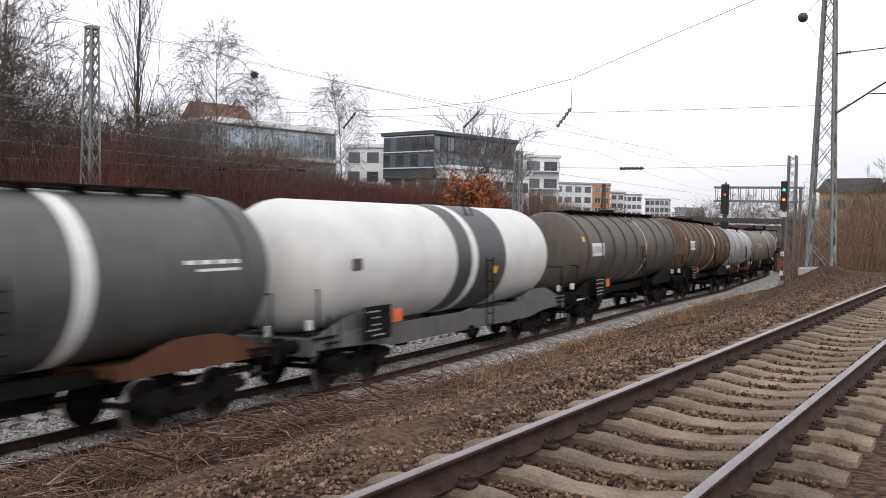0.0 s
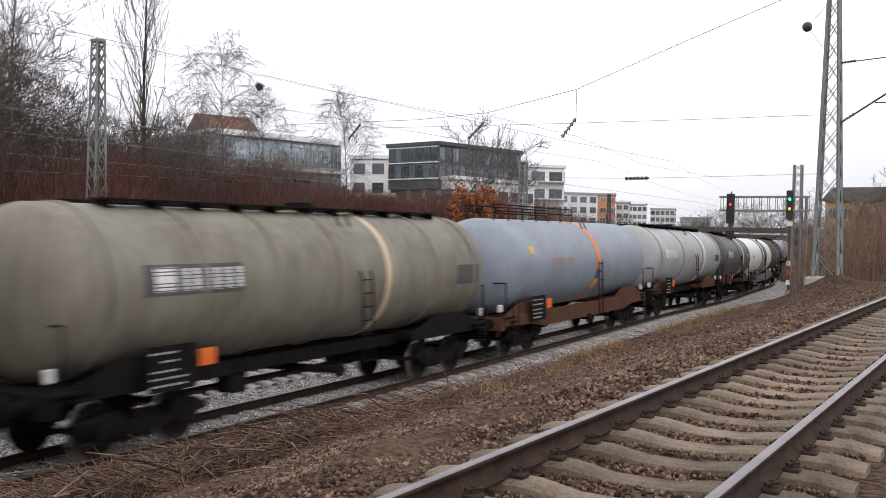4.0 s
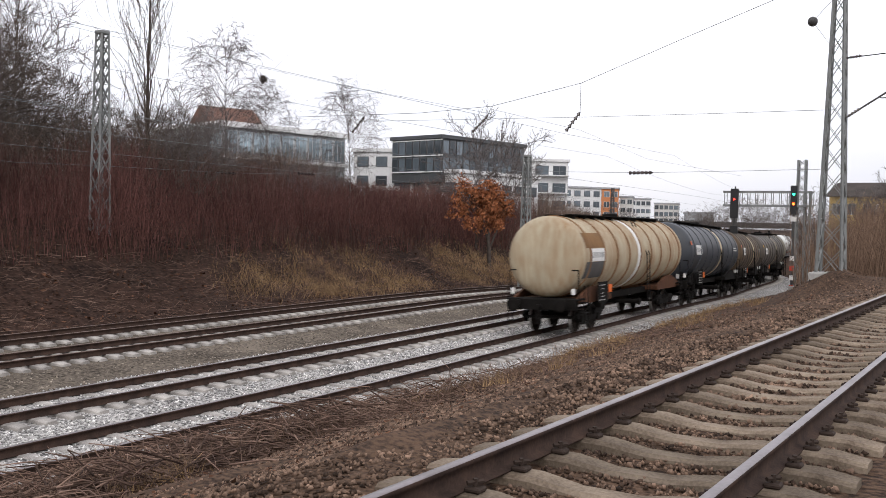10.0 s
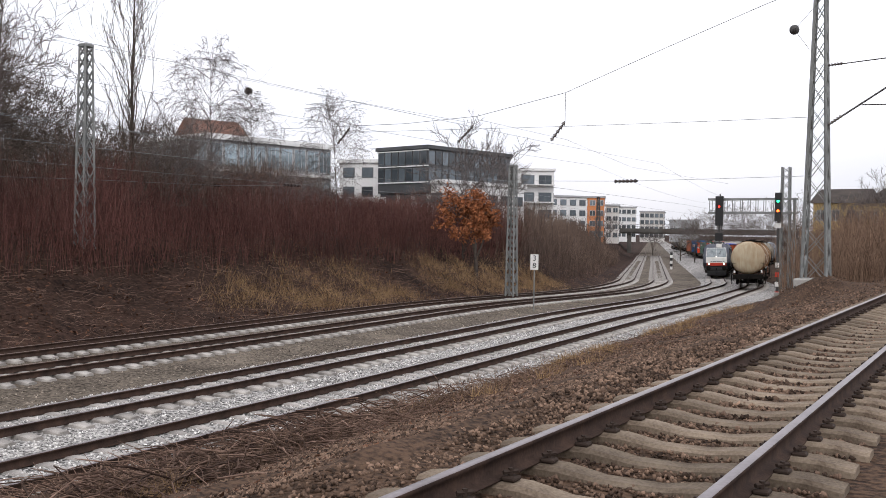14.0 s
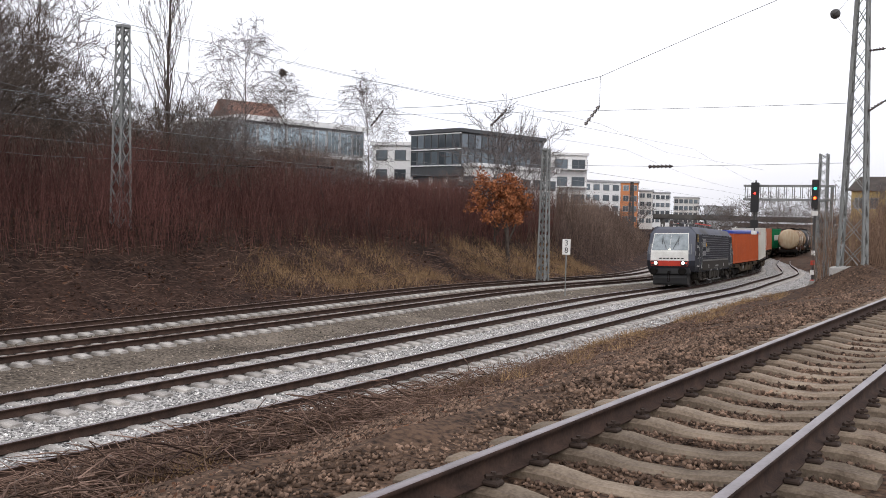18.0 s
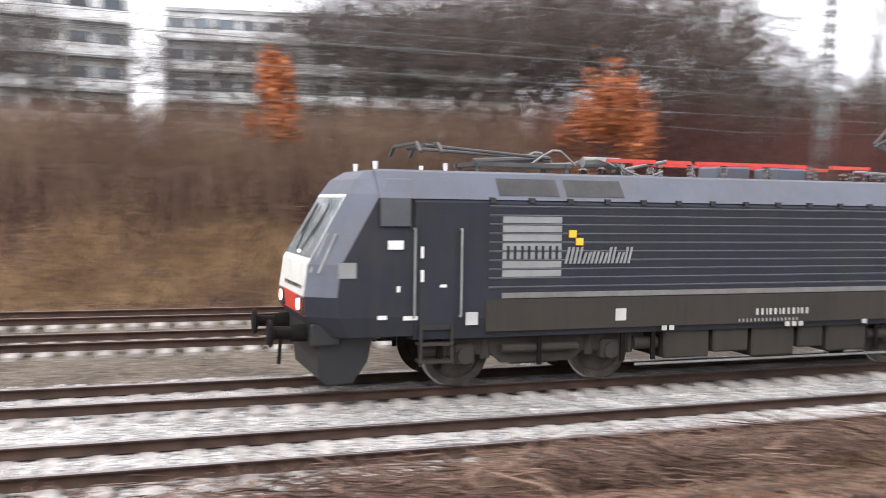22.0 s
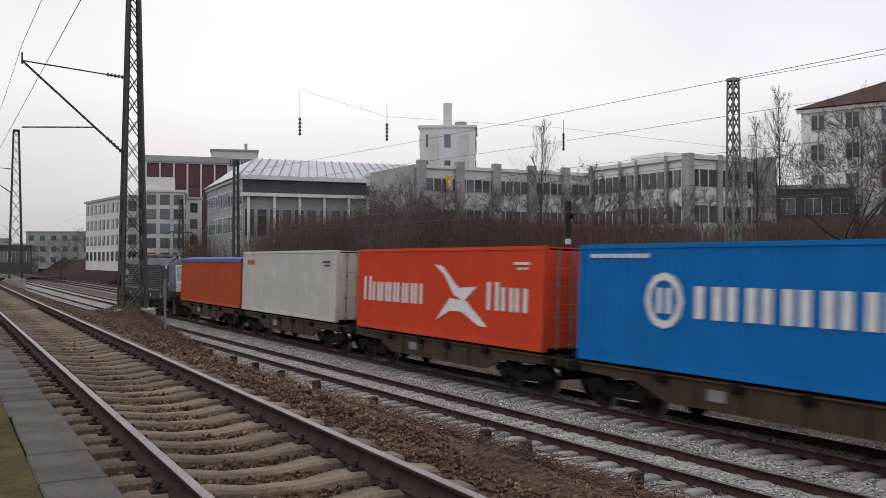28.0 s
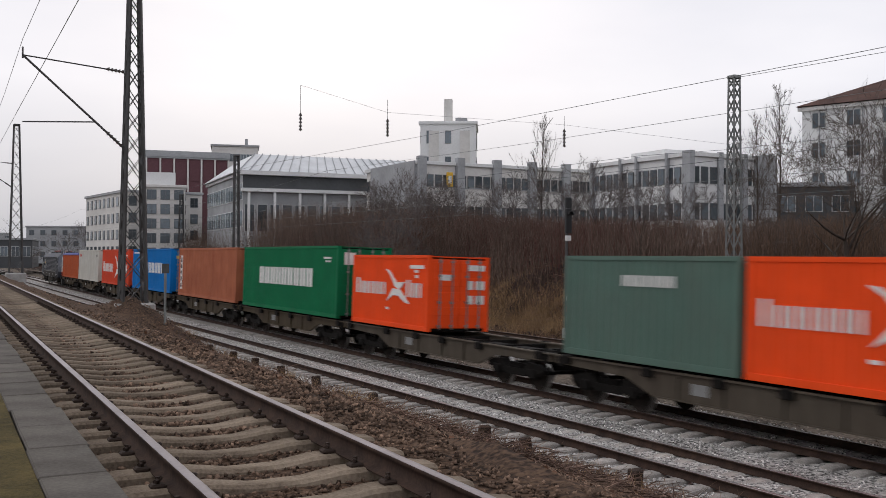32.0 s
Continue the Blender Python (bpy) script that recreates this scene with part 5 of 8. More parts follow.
# ---- containers and their wagons ----
def container(kind, length, paint, label, height=2.59, marks=(), shapes=(), tarp=None, doors_at=1, plates=()):
    """Corrugated box with its floor at z 0; doors_at 1 puts the doors at +y."""
    root = tagged(empty("shipping_container"), label, "container", "containers of the second train")
    h, w = length / 2, 1.219
    top = height
    for sx in (-1, 1):
        V, F = [], []
        y = -h + 0.12
        pts = []
        while y < h - 0.13:
            for dy, dx in ((0.0, 0.0), (0.07, 0.0), (0.138, 0.036), (0.208, 0.036)):
                if y + dy < h - 0.12:
                    pts.append((y + dy, dx))
            y += 0.276
        pts.append((h - 0.12, 0.0))
        for yy, dx in pts:
            V += [(sx * (w - 0.012 - dx), yy, 0.15), (sx * (w - 0.012 - dx), yy, top - 0.1)]
        for i in range(len(pts) - 1):
            q = (2 * i, 2 * i + 2, 2 * i + 3, 2 * i + 1)
            F.append(q if sx > 0 else q[::-1])
        mesh_of("side_wall", V, F, paint, root)
        for z0, z1 in ((0.0, 0.16), (top - 0.11, top)):
            bm = bmesh.new()
            box(bm, min(sx * (w - 0.06), sx * w), max(sx * (w - 0.06), sx * w), -h, h, z0, z1, 0.006)
            part("side_rail", bm, paint, root)
        for sy in (-1, 1):
            bm = bmesh.new()
            box(bm, min(sx * (w - 0.16), sx * (w + 0.002)), max(sx * (w - 0.16), sx * (w + 0.002)), min(sy * (h - 0.16), sy * (h + 0.002)), max(sy * (h - 0.16), sy * (h + 0.002)), 0.0, top, 0.008)
            cp = part("corner_post", bm, paint, root)
            bm = bmesh.new()
            for z0 in (0.0, top - 0.118):
                box(bm, min(sx * (w - 0.162), sx * (w + 0.006)), max(sx * (w - 0.162), sx * (w + 0.006)), min(sy * (h - 0.178), sy * (h + 0.006)), max(sy * (h - 0.178), sy * (h + 0.006)), z0, z0 + 0.118, 0.006)
            part("corner_casting", bm, paint, cp)
    bm = bmesh.new()
    box(bm, -w + 0.05, w - 0.05, -h + 0.05, h - 0.05, top - 0.06, top - 0.02)
    part("roof", bm, paint, root)
    bm = bmesh.new()
    box(bm, -w + 0.05, w - 0.05, -h + 0.05, h - 0.05, 0.02, 0.14)
    part("floor", bm, M['under'], root)
    # closed end
    bm = bmesh.new()
    e = -doors_at * h
    box(bm, -w + 0.1, w - 0.1, min(e, e + doors_at * 0.05), max(e, e + doors_at * 0.05), 0.1, top - 0.08)
    ew = part("end_wall", bm, paint, root)
    for x in np.arange(-w + 0.25, w - 0.2, 0.28):
        bm = bmesh.new()
        box(bm, x - 0.06, x + 0.06, min(e - doors_at * 0.03, e), max(e - doors_at * 0.03, e), 0.16, top - 0.14)
        part("end_rib", bm, paint, ew)
    # doors with locking bars
    e = doors_at * h
    for sx in (-1, 1):
        bm = bmesh.new()
        box(bm, min(sx * 0.01, sx * (w - 0.14)), max(sx * 0.01, sx * (w - 0.14)), e - 0.05, e + 0.03, 0.12, top - 0.12, 0.01)
        for z in (0.55, 1.05, 1.55, 2.05):
            box(bm, min(sx * 0.06, sx * (w - 0.2)), max(sx * 0.06, sx * (w - 0.2)), e - 0.02, e + 0.045, z, z + 0.3, 0.01)
        d = part("door", bm, paint, root)
        for x in (0.3, 0.78):
            bm = bmesh.new()
            rod(bm, (sx * x, e + doors_at * 0.09, 0.08), (sx * x, e + doors_at * 0.09, top - 0.06), 0.022, 8)
            for z in (0.2, 1.0, 1.9, top - 0.2):
                box(bm, sx * x - 0.05, sx * x + 0.05, e + doors_at * 0.06 - 0.04, e + doors_at * 0.06 + 0.04, z - 0.04, z + 0.04)
            part("locking_bar", bm, M['steel_grey'] if kind != 'plain' else paint, d)
    for mname, x0, x1, z0, z1 in plates:
        bm = bmesh.new()
        box(bm, x0, x1, min(e, e + doors_at * 0.055), max(e, e + doors_at * 0.055), z0, z1)
        part("door_plate", bm, M[mname], root)
    for mname, items in marks:
        for y0, y1, z0, z1 in items:
            for sx in (-1, 1):
                bm = bmesh.new()
                a, b = (sorted((-y0 * sx, -y1 * sx)))
                box(bm, min(sx * (w - 0.03), sx * (w + (0.009 if mname == 'black' else 0.004))), max(sx * (w - 0.03), sx * (w + (0.009 if mname == 'black' else 0.004))), -b, -a, z0, z1)
                part("company_marking", bm, M[mname], root)
    for sx in (-1, 1):
        for q in shapes:
            bm = bmesh.new()
            x0, x1 = sorted((sx * (w - 0.03), sx * (w + 0.005)))
            prism(bm, [(y * sx, z) for y, z in q], 'x', x0, x1)
            part("company_emblem", bm, M['white'], root)
    if tarp:
        bm = bmesh.new()
        prism(bm, [(-w - 0.03, top - 0.16), (-w - 0.03, top + 0.02), (-0.6, top + 0.12), (0.6, top + 0.12), (w + 0.03, top + 0.02), (w + 0.03, top - 0.16)], 'y', -h - 0.02, h + 0.02)
        part("tarpaulin", bm, tarp, root, "blue tarpaulin cover")
    return root


W_SILL = grime("dusty_wagon_sill", (0.08, 0.062, 0.04), (0.04, 0.028, 0.019), rough=0.8, amount=0.7)
W_PALE = grime("pale_grey_wagon_sill", (0.10, 0.084, 0.064), (0.048, 0.036, 0.027), rough=0.7, amount=0.6)


def container_wagon(length, sill):
    root = tagged(empty("container_wagon"), "low skeletal container wagon with fish-bellied dusty side sills", "flat wagon", "wagons of the second train")
    h = length / 2
    for sx in (-1, 1):
        bm = bmesh.new()
        prism(bm, [(-h + 0.1, 1.15), (h - 0.1, 1.15), (h - 0.1, 0.92), (h - 2.9, 0.86), (h - 3.9, 0.5), (-h + 3.9, 0.5), (-h + 2.9, 0.86), (-h + 0.1, 0.92)], 'x', sx * 1.17 - 0.05, sx * 1.17 + 0.05)
        for z, ww in ((1.13, 0.12), (0.52, 0.1)):
            hh = h - 0.1 if z > 1 else h - 3.9
            box(bm, sx * 1.17 - ww, sx * 1.17 + ww, -hh, hh, z - 0.015, z + 0.015)
        part("side_sill", bm, sill, root)
        for y in (-h + 0.6, -h / 2 + 0.3, -0.9, 0.9, h / 2 - 0.3, h - 0.6):
            bm = bmesh.new()
            box(bm, sx * 1.24 - 0.06, sx * 1.24 + 0.1, y - 0.16, y + 0.16, 0.95, 1.17, 0.02)
            part("container_spigot", bm, M['under'], root)
        for y in (-2.2, -0.8, 0.8, 2.2):
            bm = bmesh.new()
            box(bm, sx * 1.22 - 0.02, sx * 1.22 + 0.05, y - 0.03, y + 0.03, 0.52, 1.12)
            part("sill_stiffener", bm, sill, root)
        bm = bmesh.new()
        box(bm, min(sx * 1.215, sx * 1.235), max(sx * 1.215, sx * 1.235), -1.75, -1.25, 0.7, 0.95)
        part("data_board", bm, L_PANEL, root, "scuffed pale data board")
    for y in np.linspace(-h + 0.3, h - 0.3, 9):
        bm = bmesh.new()
        box(bm, -1.15, 1.15, y - 0.08, y + 0.08, 0.88, 1.1)
        part("cross_beam", bm, M['under'], root)
    bm = bmesh.new()
    box(bm, -0.25, 0.25, -h + 0.3, h - 0.3, 0.75, 1.05)
    for y in (-h + 0.35, h - 0.35):
        box(bm, -1.25, 1.25, y - 0.12, y + 0.12, 0.85, 1.15, 0.02)
    rod(bm, (0.5, -1.2, 0.62), (0.5, 0.0, 0.62), 0.19, 12)
    part("centre_beam", bm, M['under'], root)
    running_gear(root, length, length - 4.2)
    return root


C_ORANGE = grime("rust_orange_container", (0.46, 0.092, 0.028), (0.28, 0.065, 0.03), rough=0.68, amount=0.5)
C_WHITE = grime("off_white_container", (0.60, 0.585, 0.53), (0.40, 0.35, 0.28), rough=0.68, amount=0.45)
C_RED = grime("red_container", (0.70, 0.07, 0.025), (0.46, 0.06, 0.03), rough=0.68, amount=0.45)
C_RED2 = grime("bright_red_container", (0.95, 0.085, 0.012), (0.72, 0.075, 0.02), rough=0.68, amount=0.35)
C_BLUE = grime("bright_blue_container", (0.003, 0.17, 0.50), (0.008, 0.12, 0.33), rough=0.68, amount=0.35)
C_BROWN = grime("rusty_brown_container", (0.46, 0.155, 0.08), (0.27, 0.08, 0.045), rough=0.7, amount=0.7)
C_GREEN = grime("green_container", (0.004, 0.165, 0.065), (0.008, 0.10, 0.045), rough=0.68, amount=0.35)
C_SAGE = grime("grey_green_container", (0.075, 0.15, 0.115), (0.08, 0.11, 0.085), rough=0.6, amount=0.5)
T_BLUE = mat("blue_tarpaulin", (0.03, 0.06, 0.36), (0.02, 0.04, 0.22), rough=0.5, scale=2, fine=10, bump=0.3)

# plain bars for company names: (y from, y to, z from, z to), y from the front of the box
def strokes(y0, pitch, n, z0, z1, fat=0.3):
    """Two plain uprights for each letter of a company name."""
    out = []
    for i in range(n):
        a = y0 + i * pitch
        w = pitch * fat
        out += [(a, a + w, z0, z1), (a + pitch * 0.82 - w, a + pitch * 0.82, z0, z1)]
    return out


NAME_H = strokes(-5.5, 0.7, 1, 1.05, 1.95, 0.22) + strokes(-4.75, 0.66, 6, 1.05, 1.75, 0.24) + strokes(3.2, 0.78, 1, 1.05, 1.9, 0.22) + strokes(4.0, 0.72, 2, 1.05, 1.75, 0.24)
EMBLEM = [[(-0.95, 2.25), (-0.55, 2.2), (0.3, 1.6), (1.2, 1.65), (0.6, 1.25), (0.1, 1.4), (-0.4, 1.95)], [(-0.8, 0.65), (-0.1, 1.3), (0.7, 1.25), (1.7, 0.6), (1.3, 0.62), (0.5, 0.95), (-0.1, 0.95)]]
EMBLEM_20 = [[(0.5 + y * 0.72, 1.5 + (z - 1.45) * 0.72) for y, z in q] for q in EMBLEM]
EMBLEM = [[(y * 1.25 + 1.1, 1.5 + (z - 1.45) * 1.15) for y, z in q] for q in EMBLEM]
RING = [[(-2.9 + r * 0.62 * math.cos(a), 1.62 + r * 0.66 * math.sin(a)) for r, a in ((1, k), (1, k + 0.5236), (0.74, k + 0.5236), (0.74, k))] for k in [i * 0.5236 for i in range(12)]]
NAME_B = [(-3.14, -2.98, 1.32, 1.92), (-2.82, -2.66, 1.32, 1.92)] + strokes(-1.9, 0.95, 6, 1.25, 1.98, 0.26)
NAME_G = strokes(-3.55, 0.78, 9, 1.2, 2.0, 0.34)
NAME_R20 = strokes(-2.7, 0.4, 1, 1.15, 1.72, 0.24) + strokes(-2.28, 0.36, 6, 1.15, 1.6, 0.24) + strokes(1.45, 0.42, 1, 1.12, 1.72, 0.24) + strokes(1.88, 0.38, 2, 1.12, 1.62, 0.24)
NAME_S = strokes(-0.75, 0.27, 7, 1.85, 2.12, 0.26)
SMALL = [(4.6, 5.4, 2.42, 2.5), (4.8, 5.0, 2.28, 2.35), (5.1, 5.3, 2.28, 2.35)]
SMALL_20 = [(1.7, 2.7, 2.12, 2.24), (2.05, 2.3, 1.98, 2.08), (2.1, 2.3, 1.8, 1.9), (-0.1, 0.15, 0.62, 0.7)]
M['brand_red'] = mat("red_lettering", (0.55, 0.04, 0.03), rough=0.5)

PLATES_R = (('white', -1.0, -0.35, 2.1, 2.3), ('white', -1.0, -0.65, 1.45, 1.75), ('white', -0.55, -0.3, 1.45, 1.75), ('white', -1.0, -0.65, 0.95, 1.25), ('white', -0.55, -0.3, 0.95, 1.25), ('white', 0.35, 0.8, 1.75, 1.95))
LOCO = locomotive()
DECK = 1.22
# front end of each box behind the nose of the train, its length, and the box
LOADS = [
    (20.45, container('plain', 12.19, C_ORANGE, "rust-orange open-top container under a blue tarpaulin", tarp=T_BLUE)),
    (33.1, container('bars', 12.19, C_WHITE, "off-white shipping container with small red company bars", height=2.96, marks=(('brand_red', [(-5.4, -5.1, 2.3, 2.55), (-5.0, -4.7, 2.3, 2.55), (-4.6, -4.4, 2.3, 2.55)]), ('black', SMALL)))),
    (47.45, container('bars', 12.19, C_RED, "red shipping container with large white company bars", height=2.96, shapes=EMBLEM, marks=(('white', NAME_H), ('white', SMALL)))),
    (61.2, container('bars', 12.19, C_BLUE, "bright blue shipping container with large white company bars", height=2.96, shapes=RING, marks=(('white', NAME_B), ('white', [(-5.6 + i * 0.28, -5.4 + i * 0.28, 2.62, 2.72) for i in range(8)])), plates=(('yellow', 0.5, 0.85, 2.3, 2.5), ('yellow', -0.9, -0.7, 0.5, 0.8), ('white', -0.8, -0.4, 2.2, 2.5)))),
    (75.6, container('bars', 12.19, C_BROWN, "rusty brown shipping container with a white upright panel", height=2.96, marks=(('white', [(-5.6, -5.15, 0.4, 2.5)]), ('black', [(-5.5, -5.25, 0.5 + i * 0.4, 0.78 + i * 0.4) for i in range(5)])))),
    (89.1, container('bars', 12.19, C_GREEN, "green shipping container with large white company bars", height=2.96, marks=(('white', NAME_G), ('white', SMALL)), plates=(('white', 0.45, 0.95, 2.2, 2.7), ('yellow', -0.3, -0.15, 1.9, 2.1)))),
    (102.85, container('bars', 6.06, C_RED2, "short bright red container with white company bars", shapes=EMBLEM_20, marks=(('white', NAME_R20), ('white', SMALL_20)), plates=PLATES_R)),
    (116.5, container('bars', 6.06, C_SAGE, "short grey-green container with small white company bars", marks=(('white', NAME_S),))),
    (122.75, container('bars', 6.06, C_RED2, "short bright red container behind a grey-green one", shapes=EMBLEM_20, marks=(('white', NAME_R20), ('white', SMALL_20)), plates=PLATES_R)),
    (130.3, container('bars', 12.19, C_BLUE, "blue shipping container near the end of the train", height=2.96, shapes=RING, marks=(('white', NAME_B),))),
    (144.3, container('bars', 12.19, C_BROWN, "brown shipping container near the end of the train", height=2.96)),
]
FLATS = [(19.9, 32.85), (32.85, 46.6), (46.6, 60.6), (60.6, 74.6), (74.6, 88.5), (88.5, 102.3), (102.3, 116.1), (116.1, 129.9), (129.9, 143.7), (143.7, 157.5)]
WAGONS = []
for i, (a, b) in enumerate(FLATS):
    WAGONS.append((a, b, container_wagon(b - a, W_PALE if i in (6, 7) else W_SILL)))

# ---- masts, overhead line, signals ----
def lattice(root, base, top, h, seg, r=0.045, material=None, z0=0.0):
    """Four tapering legs with crossed flat bars."""
    material = material or M['steel_grey']
    def c(sx, sy, z):
        w = (base + (top - base) * z / h) / 2
        return Vector((sx * w, sy * w, z0 + z))
    for sx in (-1, 1):
        for sy in (-1, 1):
            bm = bmesh.new()
            bar(bm, c(sx, sy, 0), c(sx, sy, h), r * 2, r * 2)
            part("mast_leg", bm, material, root)
    zs = [h * (1 - (1 - i / seg) ** 1.25) for i in range(seg + 1)]
    for face in range(4):
        bm = bmesh.new()
        for i in range(seg):
            a, b = ((-1, -1), (1, -1), (1, 1), (-1, 1))[face], ((1, -1), (1, 1), (-1, 1), (-1, -1))[face]
            bar(bm, c(*a, zs[i]), c(*b, zs[i + 1]), 0.07, 0.02)
            bar(bm, c(*b, zs[i]), c(*a, zs[i + 1]), 0.07, 0.02)
        part("lattice_bracing", bm, material, root)


def line_mast(label, x, y, z, h, base, top, seg, foundation=0.5, material=None, cap=True):
    root = tagged(empty("catenary_mast", pose(x, y, z)), label, "catenary mast", "lattice masts")
    lattice(root, base, top, h, seg, 0.045, material)
    if cap:
        bm = bmesh.new()
        box(bm, -top / 2 - 0.06, top / 2 + 0.06, -top / 2 - 0.06, top / 2 + 0.06, h, h + 0.16, 0.03)
        part("mast_cap", bm, material or M['steel_grey'], root)
    bm = bmesh.new()
    f = base / 2 + 0.25
    if foundation < 0.55:
        f = base / 2 + 0.08
    box(bm, -f, f, -f, f, -1.0, 0.12 if foundation > 0.55 else -0.15, 0.05)
    part("foundation", bm, M['concrete'], root)
    return root


def cantilever(mast, reach, z_low, z_top, z_reg):
    """Bracket towards +x with its insulators, in the mast's own space."""
    bm = bmesh.new()
    rod(bm, (0.3, 0, z_low), (reach, 0, z_top), 0.035, 8)
    rod(bm, (0.3, 0, z_top - 0.25), (reach, 0, z_top), 0.022, 8)
    rod(bm, (reach * 0.36, 0, z_low + (z_top - z_low) * 0.29), (reach, 0, z_reg), 0.022, 8)
    rod(bm, (reach, 0, z_top - 0.1), (reach, 0, z_top + 0.25), 0.03, 6)
    br = part("bracket", bm, M['steel_dark'], mast)
    for a, b in (((0.35, 0, z_low + 0.05), (0.85, 0, z_low + 0.05 + 0.5 * (z_top - z_low) / (reach - 0.3))), ((0.3, 0, z_top - 0.25), (0.85, 0, z_top - 0.2))):
        bm = bmesh.new()
        insulator(bm, a, b, 5, 0.075)
        part("insulator", bm, M['insulator'], br)


mast_r = line_mast("tall tapering lattice mast on a graffiti-marked concrete foot", -6.7, 39.6, 2.15, 12.6, 0.92, 0.30, 15, 0.6)
cantilever(mast_r, 4.3, 6.1, 8.7, 6.75)
mast_v = line_mast("tall dark lattice mast beside the platform track", -5.5, -31.8, 2.15, 10.3, 0.74, 0.30, 15, 0.6, M['steel_dark'])
cantilever(mast_v, 3.3, 5.1, 7.8, 5.75)
mast_w = line_mast("distant dark lattice mast beside the platform track", -5.4, -84, 2.15, 12.0, 1.0, 0.4, 13, 0.6, M['steel_dark'])
cantilever(mast_w, 3.3, 7.0, 9.2, 7.7)
line_mast("grey lattice mast standing in the red brushwood", -37.0, 29.2, float(ground_z(-37.0, 29.2)) - 0.1, 12.3 - float(ground_z(-37.0, 29.2)), 0.66, 0.40, 12)
line_mast("slim grey lattice mast at the foot of the bank", -27.4, 54.0, -0.1, 8.2, 0.55, 0.34, 13)
line_mast("grey lattice mast on the bank with a square cap", -31.8, -31.9, float(ground_z(-31.8, -31.9)) - 0.1, 12.0 - float(ground_z(-31.8, -31.9)), 0.52, 0.34, 14)
line_mast("slim dark mast in front of the glass-roofed hall", -22.9, -82, -0.2, 12.6, 0.5, 0.35, 16, material=M['steel_dark'])
for x, y, h in ((-5.4, -150, 13), (-60, 150, 9), (-66, 165, 9.5), (-45, 170, 10), (-31, -140, 10)):
    line_mast("far lattice mast of the overhead line", x, y, float(ground_z(x, y)), h, 0.8, 0.4, 9, material=M['steel_dark'])


def wire(pts, r, sag=0.0, label="thin overhead line wire"):
    """One unbroken thin tube through the points."""
    P = []
    for a, b in zip(pts[:-1], pts[1:]):
        for k in range(6):
            t = k / 6
            p = Vector(a).lerp(Vector(b), t)
            p.z -= sag * 4 * t * (1 - t)
            P.append(p)
    P.append(Vector(pts[-1]))
    r *= 0.7
    V, F = [], []
    for i, p in enumerate(P):
        d = (P[min(i + 1, len(P) - 1)] - P[max(i - 1, 0)]).normalized()
        u = d.cross(Vector((0, 0, 1))).normalized()
        w = u.cross(d)
        V += [p + (u * math.cos(a) + w * math.sin(a)) * r for a in (0, 1.571, 3.142, 4.712)]
    for i in range(len(P) - 1):
        for k in range(4):
            F.append((i * 4 + k, i * 4 + (k + 1) % 4, i * 4 + 4 + (k + 1) % 4, i * 4 + 4 + k))
    return tagged(mesh_of("overhead_wire", V, F, M['wire']), label, "overhead wire", "overhead line wires")


wire([(-6.5, 39.5, 13.9), (-9.1, 41.0, 13.6), (-14.0, 42.8, 12.5), (-19.8, 44.8, 11.1), (-26.3, 47.2, 10.5), (-32.5, 49.3, 10.6), (-38.5, 51.1, 10.9), (-47.6, 54.0, 11.4)], 0.020, label="cross-span wire hung between masts over the tracks")
wire([(-31.6, -31.9, 11.9), (-31.6, -4, 10.9), (-35.4, 23.7, 12.0), (-37.0, 29.1, 12.2), (-37.9, 34.9, 12.5), (-37.7, 45.8, 12.4), (-37.1, 53.3, 12.4), (-34.9, 62.6, 12.1)], 0.016, label="feeder wire along the top of the bank")
wire([(-38.3, 51.3, 10.5), (-27.3, 48.9, 10.0), (-20.0, 45.8, 9.5), (-12.7, 43.2, 9.1), (-6.7, 39.4, 8.6)], 0.014, label="steadying cross wire over the tracks")
wire([(-28.1, 53.0, 7.2), (-22.8, 53.3, 7.1), (-19.3, 52.6, 7.0), (-13.7, 53.3, 7.1), (-6.9, 39.4, 6.3)], 0.014, label="lower cross wire with an insulator")
wire([(-33.0, -20, 6.6), (-37.0, 21.2, 6.1), (-37.2, 25.0, 6.0), (-36.8, 29.2, 6.1), (-39.3, 39.9, 6.4), (-38.9, 46.4, 6.7), (-39.5, 54.3, 7.6)], 0.014, label="low wire past the mast on the bank")
wire([(-33.0, -20, 8.9), (-37.0, 21.2, 9.2), (-37.2, 25.0, 8.7), (-36.8, 29.2, 8.7), (-39.4, 36.5, 8.8), (-41.4, 47.0, 9.6)], 0.014, label="middle wire past the mast on the bank")
wire([(-28.2, 50.7, 10.8), (-26.6, 60.4, 10.4), (-30.6, 84.6, 10.2), (-29.9, 116.2, 10.3)], 0.014)
ball_wire = wire([(-2.3, 22.0, 10.6), (-5.9, 30.4, 10.2), (-6.4, 39.5, 10.3)], 0.012, label="thin wire that carries a weight ball")
wire([(-14.9, -42.5, 11.8), (-18.7, -41.0, 10.6), (-25.9, -36.8, 10.0), (-31.7, -31.9, 8.9), (-47.9, -36.2, 10.8)], 0.008)
wire([(-19.8, -45.9, 7.2), (-24.4, -41.4, 7.9), (-29.3, -35.5, 8.6), (-31.7, -31.9, 8.7), (-31.9, -24.1, 8.6), (-32.4, 10, 8.0)], 0.014, label="cross wire beside the mast on the bank")
